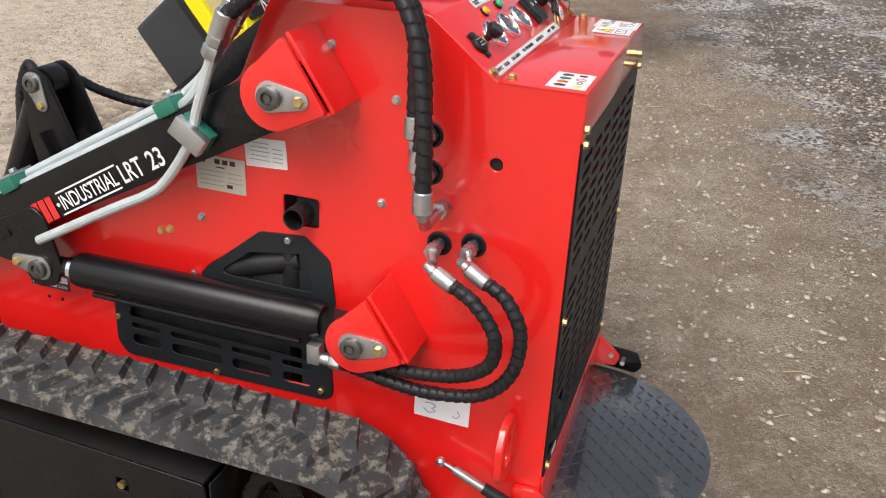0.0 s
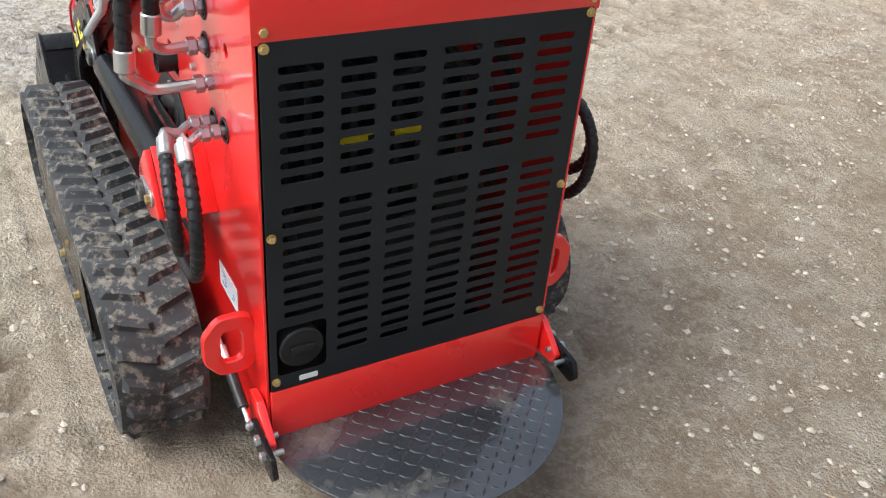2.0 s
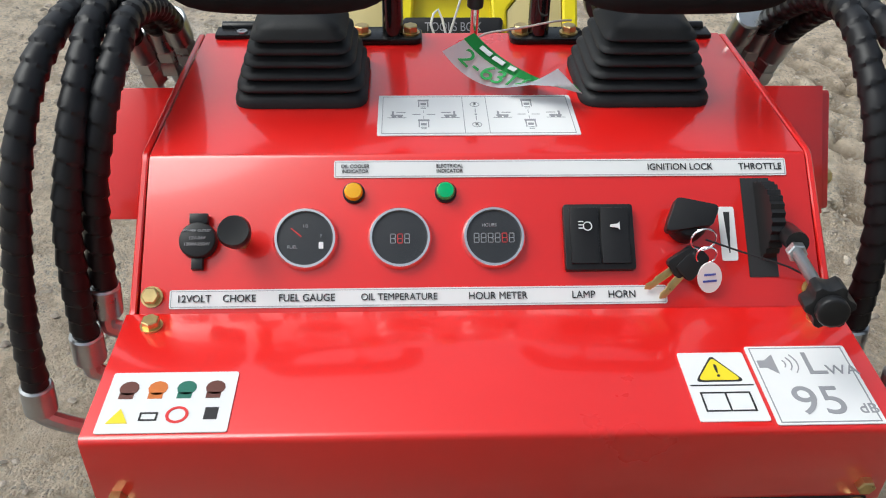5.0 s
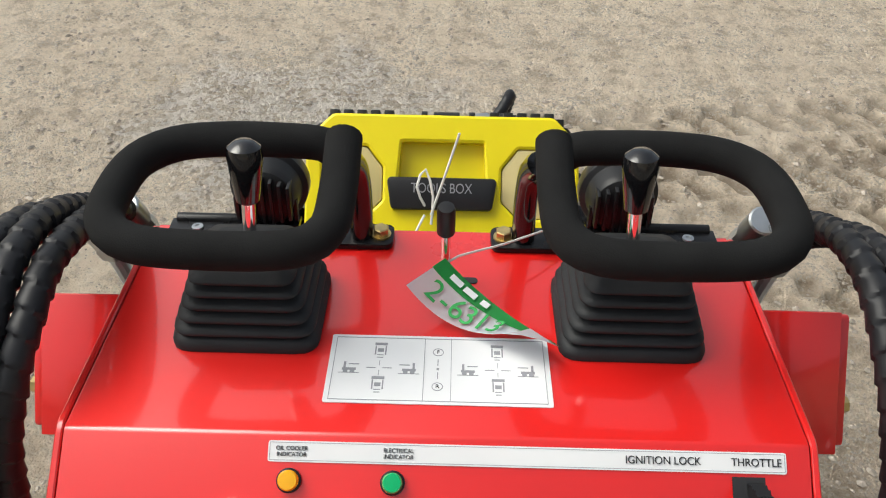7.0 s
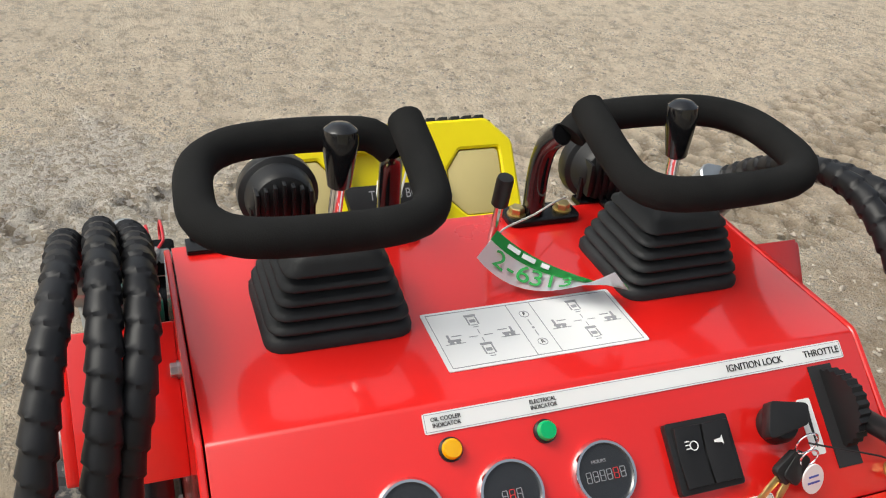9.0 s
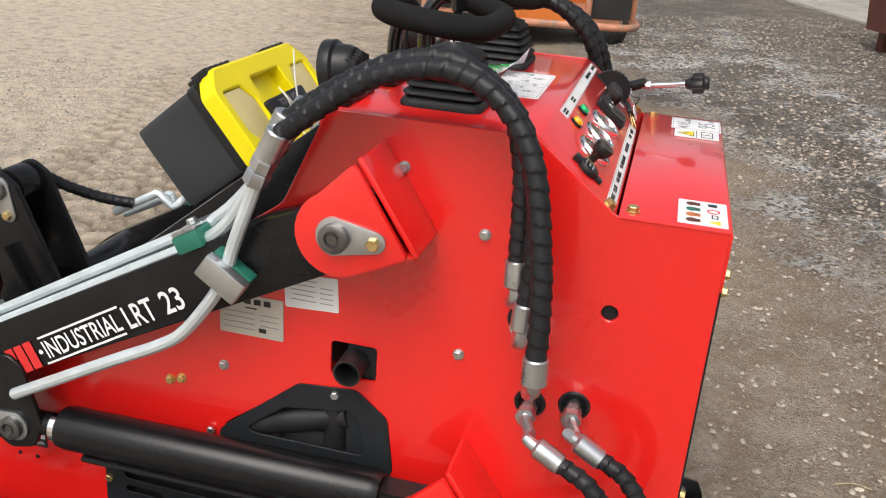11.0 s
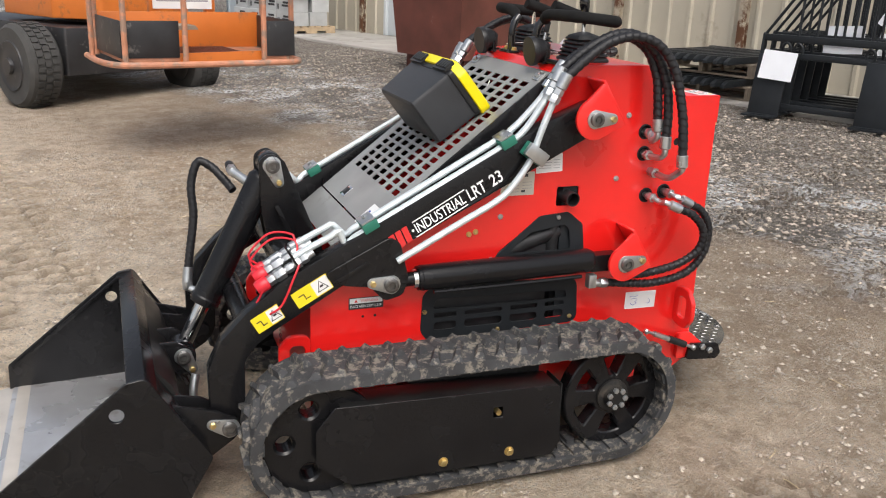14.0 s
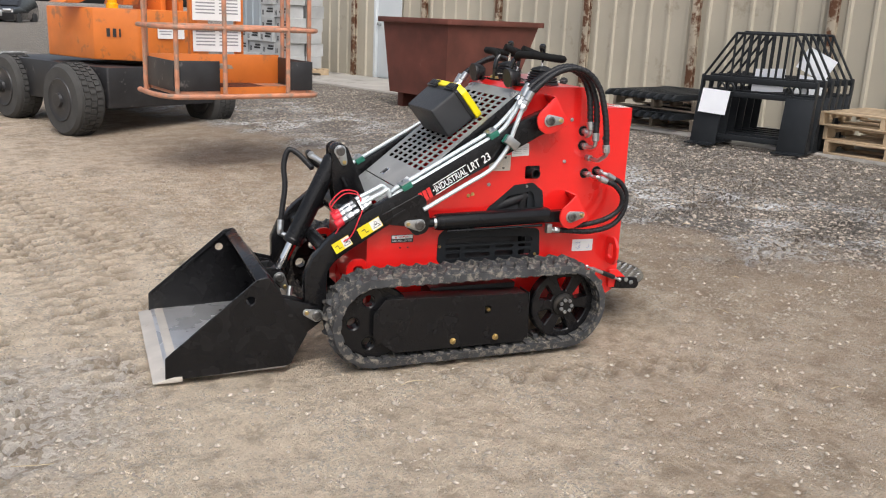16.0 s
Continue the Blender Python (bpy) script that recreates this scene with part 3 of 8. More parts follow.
# ---- the compact loader ----
loader = thing("mini_loader", (-0.75, 0, 0), "small red and black stand-on tracked loader parked on dirt", "loader")
SIDES = ((-1, "left"), (1, "right"))
GRILLE_UP = [(-0.735, 0.58), (-0.575, 0.712), (-0.482, 0.72), (-0.432, 0.68), (-0.418, 0.575)]
GRILLE_LOW = [(-0.928, 0.50), (-0.895, 0.53), (-0.435, 0.51), (-0.425, 0.37), (-0.91, 0.36), (-0.932, 0.39)]


def side_plate(s):
    outer = rounded([(0.0, 0.2), (0.0, 1.05), (-0.14, 1.0505), (-0.256, 1.142), (-0.535, 1.142), (-0.60, 1.0), (-1.13, 0.615), (-1.25, 0.53), (-1.25, 0.2), (-0.9, 0.14), (-0.1, 0.14)],
                    [0.004, 0.006, 0.02, 0.02, 0.015, 0.05, 0.05, 0.03, 0.05, 0.05, 0.04])
    holes = [rounded([(-0.725, 0.595), (-0.585, 0.7), (-0.49, 0.705), (-0.455, 0.672), (-0.443, 0.595)], 0.015),
             rounded([(-0.91, 0.49), (-0.89, 0.505), (-0.465, 0.49), (-0.455, 0.39), (-0.9, 0.38)], 0.02),
             rounded([(-0.525, 0.738), (-0.525, 0.797), (-0.452, 0.797), (-0.452, 0.738)], 0.008)]
    holes += [circle(x, z, r) for x, z, r in ((-0.131, 0.916, 0.0125), (-0.246, 0.95, 0.021), (-0.244, 0.885, 0.021), (-0.222, 0.757, 0.021), (-0.16, 0.766, 0.021))]
    bm = bmesh.new()
    plate(bm, outer, holes, -0.306, -0.3, "y", 0.0012)
    p = part("side_plate", bm, RED, loader, "red painted steel side plate with cut openings", flip=s > 0)
    # bolts through the plate
    for x, z, mat in ((-0.425, 1.078, ZINC), (-0.308, 1.0, ZINC), (-0.331, 0.813, ZINC), (-0.70, 0.718, ZINC), (-0.775, 0.678, GOLD), (-0.795, 0.672, GOLD)):
        bm = bmesh.new()
        lathe(bm, [(0.0085, 0), (0.0085, 0.0015)], (x, -0.306, z), (0, -1, 0), 14)
        hexagon(bm, (x, -0.3075, z), (0, -1, 0), 0.0068, 0.006)
        part("bolt", bm, mat, p, flip=s > 0)
    for x, z in ((-1.103, 0.455), (-1.068, 0.455)):
        bm = bmesh.new()
        lathe(bm, [(0.004, 0), (0.004, 0.0012)], (x, -0.306, z), (0, -1, 0), 10)
        part("plug", bm, PLASTIC, p, flip=s > 0)
    # rubber grommets in the hose openings
    for x, z in ((-0.246, 0.95), (-0.244, 0.885), (-0.222, 0.757), (-0.16, 0.766)):
        bm = bmesh.new()
        tube(bm, [(x + 0.02 * math.cos(a), -0.306, z + 0.02 * math.sin(a)) for a in [k * 0.5236 for k in range(12)]], 0.003, 6, closed=True, step=0.01)
        part("grommet", bm, HOSE, p, flip=s > 0)
    # black covers with openings
    bm = bmesh.new()
    plate(bm, rounded(GRILLE_UP, 0.02), [rounded([(-0.675, 0.605), (-0.6, 0.665), (-0.49, 0.683), (-0.475, 0.665), (-0.465, 0.605)], 0.012)], -0.309, -0.3062, "y", 0.0006)
    cover = part("cover", bm, SATIN, loader, "black sheet cover with an open middle", flip=s > 0)
    for x, z in ((-0.515, 0.706), (-0.725, 0.594)):
        bm = bmesh.new()
        hexagon(bm, (x, -0.309, z), (0, -1, 0), 0.007, 0.006)
        part("bolt", bm, ZINC, cover, flip=s > 0)
    bm = bmesh.new()
    rows = [rounded([(-0.9, 0.455), (-0.885, 0.487), (-0.47, 0.475), (-0.465, 0.452)], 0.012)]
    cuts = (-0.905, -0.81, -0.665, -0.55, -0.462)
    rows += [slot(a + 0.012, b - 0.012, 0.428, 0.443) for a, b in zip(cuts, cuts[1:])]
    rows += [slot(a + 0.012, b - 0.012, 0.39, 0.415) for a, b in zip(cuts, cuts[1:])]
    plate(bm, rounded(GRILLE_LOW, 0.03), rows, -0.309, -0.3062, "y", 0.0006)
    cover = part("cover", bm, SATIN, loader, "black slotted sheet grille", flip=s > 0)
    for x, z in ((-0.922, 0.45), (-0.69, 0.373), (-0.452, 0.39)):
        bm = bmesh.new()
        hexagon(bm, (x, -0.309, z), (0, -1, 0), 0.007, 0.006)
        part("bolt", bm, GOLD, cover, flip=s > 0)
    # pivot brackets for the arm and for the lift ram
    for px, pz, k in ((-0.479, 1.009, 1.0), (-0.336, 0.581, 0.95)):
        face = [(-0.058 * math.cos(a), 0.058 * math.sin(a)) for a in [radians(d) for d in range(-75, 76, 15)]]
        face = [(x, z) for x, z in face][::-1]
        outline = [(px + k * x, pz + k * z) for x, z in rounded([*[(0.058 * math.cos(a), 0.058 * math.sin(a)) for a in [radians(d) for d in range(118, 290, 14)]], (0.095, -0.018), (0.02, 0.098)], 0.006, 2)]
        bm = bmesh.new()
        prism(bm, outline, -0.413, -0.401)
        br = part("pivot_bracket", bm, RED, loader, "red folded steel pivot bracket", bevel=0.002, flip=s > 0)
        bm = bmesh.new()
        a, b, th = Vector((px + k * 0.02, pz + k * 0.1)), Vector((px + k * 0.1, pz - k * 0.02)), 0.008
        nrm = Vector((-(b - a).y, (b - a).x)).normalized() * th
        prism(bm, [a[:], b[:], (b - nrm * -1)[:], (a - nrm * -1)[:]], -0.401, -0.306)
        part("web", bm, RED, br, bevel=0.0015, flip=s > 0)
        bm = bmesh.new()
        a2, b2 = Vector((px + k * 0.1, pz - k * 0.02)), Vector((px + k * 0.03, pz - k * 0.058))
        prism(bm, [a2[:], b2[:], (b2[0] - 0.002, b2[1] + 0.008), (a2[0] - 0.008, a2[1] + 0.004)], -0.401, -0.306)
        part("web", bm, RED, br, bevel=0.0015, flip=s > 0)
        pin_plate(px, pz, -0.413, 0 if k == 1 else 8, br, s)


def pin_plate(x, z, y, turn, parent, s, gap=0.052):
    """A pear-shaped zinc keeper with the pin's end and a small brass-coloured bolt."""
    w = radians(turn)
    c, d = Vector((x, z)), Vector((math.cos(w), math.sin(w)))
    e, p = c + d * gap, Vector((-d.y, d.x))
    poly = [tuple(c + (-d * math.cos(a) + p * math.sin(a)) * 0.027) for a in [radians(q) for q in range(-80, 81, 16)]]
    poly = poly + [tuple(e + (d * math.cos(a) + p * math.sin(a)) * 0.015) for a in [radians(q) for q in range(80, -81, -20)]]
    bm = bmesh.new()
    prism(bm, poly, y - 0.005, y)
    k = part("pin_keeper", bm, ZINC, parent, "zinc pear-shaped pin keeper", bevel=0.0012, flip=s > 0)
    bm = bmesh.new()
    lathe(bm, [(0.02, 0), (0.02, 0.009), (0.017, 0.011), (0.011, 0.011), (0.01, 0.006), (0.006, 0.006), (0.006, 0.009), (0, 0.009)], (x, y - 0.005, z), (0, -1, 0), 20)
    if parent is loader:
        under(part("pin", bm, PIN, flip=s > 0), k)
        bm = bmesh.new()
        hexagon(bm, (e.x, y - 0.005, e.y), (0, -1, 0), 0.009, 0.009)
        under(part("bolt", bm, GOLD, flip=s > 0), k)
    else:
        part("pin", bm, PIN, parent, flip=s > 0)
        bm = bmesh.new()
        hexagon(bm, (e.x, y - 0.005, e.y), (0, -1, 0), 0.009, 0.009)
        part("bolt", bm, GOLD, parent, flip=s > 0)


for s, _ in SIDES:
    side_plate(s)

# rear hood, dash and deck: folded sheets between the side plates
bm = bmesh.new()
prism(bm, rounded([(0.004, 0.972), (0.004, 1.054), (-0.1385, 1.054), (-0.1385, 1.05), (0.0, 1.05), (0.0, 0.972)], [0, 0.006, 0.0, 0.0, 0.002, 0]), -0.3075, 0.3075)
hood = part("rear_hood", bm, RED, loader, "glossy red folded rear hood", bevel=0.001)
bm = bmesh.new()
prism(bm, rounded([(-0.142, 1.0502), (-0.253, 1.1425), (-0.535, 1.1425), (-0.552, 1.12), (-0.547, 1.117), (-0.532, 1.138), (-0.255, 1.138), (-0.144, 1.0455)], [0, 0.008, 0.006, 0, 0, 0.003, 0.004, 0]), -0.2985, 0.2985)
deck = part("control_deck", bm, RED, loader, "glossy red folded control deck and dash", bevel=0.001)
bm = bmesh.new()
prism(bm, rounded([(0.006, 0.19), (0.006, 0.312), (0.0, 0.312), (-0.06, 0.2), (-0.06, 0.19)], [0.004, 0, 0, 0, 0]), -0.299, 0.299)
part("rear_sill", bm, RED, loader, "red rear sill above the foot platform", bevel=0.0015)
bm = bmesh.new()
box(bm, (-1.24, -0.299, 0.15), (-0.06, 0.299, 0.16))
part("belly_plate", bm, DUSTY, loader)
bm = bmesh.new()
box(bm, (-1.25, -0.299, 0.16), (-1.235, 0.299, 0.53))
part("front_plate", bm, RED, loader)

# rear grille: six columns of slots in two blocks
COLS = [(-0.27, -0.196), (-0.17, -0.108), (-0.082, -0.022), (0.008, 0.08), (0.1, 0.164), (0.19, 0.264)]
holes = []
for k, (a, b) in enumerate(COLS):
    for z in [0.93 - 0.0262 * i for i in range(8)] + [0.69 - 0.0262 * i for i in range(13)]:
        if not (k == 0 and z < 0.47):
            holes.append(slot(a, b, z - 0.0068, z + 0.0068, 3))
holes.append(rounded([(-0.285, 0.345), (-0.285, 0.455), (-0.19, 0.455), (-0.19, 0.345)], 0.012))
bm = bmesh.new()
plate(bm, rounded([(-0.297, 0.313), (0.297, 0.313), (0.297, 0.976), (-0.297, 0.976)], 0.003), holes, 0.0015, 0.0045, "x", 0.0005)
grille = part("rear_grille", bm, SATIN, loader, "black slotted rear grille")
for y, z in ((-0.29, 0.967), (0.29, 0.967), (-0.288, 0.645), (0.288, 0.632), (-0.288, 0.335), (0.288, 0.33)):
    bm = bmesh.new()
    lathe(bm, [(0.0085, 0), (0.0085, 0.0015)], (0.0045, y, z), (1, 0, 0), 14)
    hexagon(bm, (0.006, y, z), (1, 0, 0), 0.0068, 0.006)
    part("bolt", bm, GOLD, grille)
for y, z in ((-0.29, 0.992), (0.29, 0.992)):
    bm = bmesh.new()
    hexagon(bm, (0.004, y, z), (1, 0, 0), 0.0075, 0.007)
    part("bolt", bm, GOLD, hood)
bm = bmesh.new()
lathe(bm, [(0.043, -0.03), (0.043, 0.003), (0.04, 0.006), (0.036, 0.006)], (0.0, -0.238, 0.4), (1, 0, 0), 28)
box(bm, (0.004, -0.26, 0.392), (0.012, -0.216, 0.408))
part("filler_cap", bm, PLASTIC, loader, "black round filler cap", bevel=0.0005)
sheet("label", LABEL, facing((0.005, -0.226, 0.33), (0, 1, 0), (0, 0, 1)), 0.036, 0.012, loader)
# engine and coolers inside
bm = bmesh.new()
box(bm, (-0.5, -0.26, 0.2), (-0.12, 0.2, 0.6))
box(bm, (-0.45, -0.2, 0.6), (-0.15, 0.12, 0.9))
lathe(bm, [(0.09, 0), (0.09, 0.05), (0.05, 0.06)], (-0.12, 0.02, 0.5), (1, 0, 0))
engine = part("engine", bm, GREASE, loader, "dark engine behind the grille", bevel=0.003)
for k in range(10):
    bm = bmesh.new()
    box(bm, (-0.12, -0.24 + 0.042 * k, 0.62), (-0.08, -0.225 + 0.042 * k, 0.88))
    part("cooling_fin", bm, GREASE, engine, bevel=0.003)
bm = bmesh.new()
for pts in ([(-0.06, -0.2, 0.9), (-0.05, -0.1, 0.84), (-0.07, 0.02, 0.88), (-0.06, 0.14, 0.82), (-0.1, 0.2, 0.6)], [(-0.06, -0.24, 0.7), (-0.05, -0.22, 0.55), (-0.06, -0.1, 0.5), (-0.05, 0.1, 0.46)],
            [(-0.07, 0.05, 0.92), (-0.06, 0.1, 0.86), (-0.07, 0.15, 0.9), (-0.08, 0.22, 0.8)]):
    tube(bm, pts, 0.011, 8, step=0.02)
part("engine_hose", bm, HOSE, loader)
m = facing((-0.07, -0.06, 0.757), (0, 1, 0), (0, -0.15, 1))
sheet("label", YELLOW_INK, m, 0.2, 0.022, loader, "yellow label on the engine shroud")
bars("mark", INK, m @ Matrix.Translation((0, 0, 0.001)), [(-0.02, 0, 0.012, 0.012), (0.0, 0, 0.01, 0.012), (0.02, 0, 0.01, 0.012)], loader)
for s, _ in SIDES:
    bm = bmesh.new()
    prism(bm, [(-0.02, 0.2), (-0.02, 1.03), (-0.15, 1.03), (-0.5, 1.1), (-0.5, 0.2)], -0.298, -0.294)
    part("inner_liner", bm, RED_IN if s > 0 else SATIN, loader, flip=s > 0)
    bm = bmesh.new()
    box(bm, (-1.0, -0.29, 0.3), (-0.53, -0.2, 0.62))
    rod(bm, (-0.82, -0.28, 0.56), (-0.5, -0.28, 0.66), 0.025)
    rod(bm, (-0.62, -0.285, 0.56), (-0.62, -0.285, 0.7), 0.012)
    rod(bm, (-0.52, -0.285, 0.57), (-0.52, -0.285, 0.7), 0.02)
    part("valve_block", bm, GREASE, loader, "black valves and hoses behind the side openings", bevel=0.002, flip=s > 0)
bm = bmesh.new()
lathe(bm, [(0.021, 0), (0.021, 0.08), (0.018, 0.08), (0.018, 0.0)], (-0.487, -0.26, 0.765), (0, -1, 0), 24)
part("exhaust_pipe", bm, GREASE, loader, "dark steel exhaust stub")

# foot platform of tread plate
half = [(0.305 * math.cos(radians(a)) + 0.002, 0.31 * math.sin(radians(a))) for a in range(-88, 89, 4)]
PZ = 0.2
bm = bmesh.new()
prism(bm, [(-0.03, -0.31), *half, (-0.03, 0.31)], PZ - 0.008, PZ, "z")
platform = part("foot_platform", bm, TREAD, loader, "half-round black tread plate foot platform", bevel=0.0015)
bm = bmesh.new()
for i in range(-13, 14):
    for j in range(0, 14):
        x, y = 0.012 + 0.023 * j, 0.023 * i
        if math.hypot(x, y) > 0.292:
            continue
        w = radians(45 if (i + j) % 2 else -45)
        poly = [(0.0125, 0), (0, 0.0032), (-0.0125, 0), (0, -0.0032)]
        c, q = math.cos(w), math.sin(w)
        low = [bm.verts.new((x + c * a - q * b, y + q * a + c * b, PZ)) for a, b in poly]
        top = [bm.verts.new((x + (c * a - q * b) * 0.6, y + (q * a + c * b) * 0.6, PZ + 0.0016)) for a, b in poly]
        bm.faces.new(top)
        for k in range(4):
            bm.faces.new((low[k], low[(k + 1) % 4], top[(k + 1) % 4], top[k]))
tagged(part("tread", bm, TREAD, platform, smooth=False), kind="stuff")
for s, _ in SIDES:
    bm = bmesh.new()
    prism(bm, rounded([(-0.02, 0.2), (0.1, 0.19), (0.115, 0.21), (0.1, 0.245), (-0.01, 0.255)], 0.012), -0.335, -0.325)
    part("hinge_arm", bm, BLACK, loader, "black hinge arm of the platform", bevel=0.001, flip=s > 0)
    bm = bmesh.new()
    prism(bm, rounded([(-0.05, 0.2), (0.05, 0.21), (0.06, 0.235), (-0.005, 0.29), (-0.05, 0.29)], 0.01), -0.323, -0.309)
    part("hinge_tab", bm, RED, loader, "red hinge tab", bevel=0.001, flip=s > 0)
    for x, z in ((0.038, 0.24), (0.068, 0.225)):
        bm = bmesh.new()
        rod(bm, (x, -0.3, z), (x, -0.345, z), 0.006)
        hexagon(bm, (x, -0.335, z), (0, -1, 0), 0.0105, 0.009)
        part("hinge_bolt", bm, ZINC, loader, flip=s > 0)
    # gas strut
    bm = bmesh.new()
    rod(bm, (-0.16, -0.34, 0.31), (-0.1, -0.34, 0.285), 0.009)
    strut = part("gas_strut", bm, ZINC, loader, "short gas strut with ball ends", flip=s > 0)
    bm = bmesh.new()
    rod(bm, (-0.1, -0.34, 0.285), (-0.035, -0.34, 0.258), 0.0115)
    part("strut_tube", bm, PLASTIC, strut, flip=s > 0)
    bm = bmesh.new()
    rod(bm, (-0.185, -0.34, 0.32), (-0.155, -0.34, 0.308), 0.005)
    rod(bm, (-0.04, -0.34, 0.26), (0.0, -0.34, 0.243), 0.005)
    lathe(bm, [(0.004, 0), (0.009, 0.004), (0.009, 0.012), (0.004, 0.016)], (-0.187, -0.332, 0.32), (0, -1, 0))
    lathe(bm, [(0.004, 0), (0.009, 0.004), (0.009, 0.012), (0.004, 0.016)], (0.0, -0.332, 0.243), (0, -1, 0))
    part("ball_end", bm, ZINC, strut, flip=s > 0)
    # tow eye at the back
    bm = bmesh.new()
    plate(bm, rounded([(-0.306, 0.33), (-0.306, 0.455), (-0.37, 0.455), (-0.397, 0.42), (-0.397, 0.365), (-0.37, 0.33)], 0.03, 6), [rounded([(-0.325, 0.355), (-0.325, 0.43), (-0.37, 0.43), (-0.37, 0.355)], 0.02, 6)], -0.072, -0.056, "x", 0.003)
    part("tow_eye", bm, RED, loader, "red D-shaped tow eye", flip=s > 0)
    bm = bmesh.new()
    plate(bm, rounded([(-1.25, 0.29), (-1.25, 0.41), (-1.31, 0.41), (-1.335, 0.38), (-1.335, 0.32), (-1.31, 0.29)], 0.03, 6), [rounded([(-1.262, 0.315), (-1.262, 0.385), (-1.31, 0.385), (-1.31, 0.315)], 0.02, 6)], -0.3, -0.284, "y", 0.003)
    part("tow_eye", bm, RED, loader, "red D-shaped tow eye", flip=s > 0)


# ---- tracks ----
def track_line(r, n=220, x0=-1.268, x1=-0.386, z=0.2):
    """Points and outward normals round the track's oval, the front raised a little."""
    length, arc = x1 - x0, math.pi * r
    total = 2 * length + 2 * arc
    out = []
    for k in range(n):
        d = total * k / n
        if d < length:
            out.append(((x0 + d, z + r), (0, 1)))
        elif d < length + arc:
            a = math.pi / 2 - (d - length) / r
            out.append(((x1 + r * math.cos(a), z + r * math.sin(a)), (math.cos(a), math.sin(a))))
        elif d < 2 * length + arc:
            out.append(((x1 - (d - length - arc), z - r), (0, -1)))
        else:
            a = -math.pi / 2 - (d - 2 * length - arc) / r
            out.append(((x0 + r * math.cos(a), z + r * math.sin(a)), (math.cos(a), math.sin(a))))
    return out


def lug_mesh():
    """A chunky tapered rubber lug, long across the belt."""
    bm = bmesh.new()
    low, top = [(-0.046, -0.02), (0.04, -0.012), (0.043, 0.012), (-0.04, 0.013)], [(-0.034, -0.01), (0.03, -0.004), (0.034, 0.006), (-0.03, 0.005)]
    a, b = [bm.verts.new((x, y, -0.001)) for x, y in low], [bm.verts.new((x, y, 0.015)) for x, y in top]
    bm.faces.new(b)
    for k in range(4):
        bm.faces.new((a[k], a[(k + 1) % 4], b[(k + 1) % 4], b[k]))
    bmesh.ops.bevel(bm, geom=[e for e in bm.edges if e.calc_face_angle(0) > 0.4], offset=0.004, segments=1, affect="EDGES")
    mesh = bpy.data.meshes.new("lug")
    bm.to_mesh(mesh)
    bm.free()
    mesh.materials.append(RUBBER)
    return mesh


LUG = lug_mesh()
TY0, TY1 = -0.54, -0.355


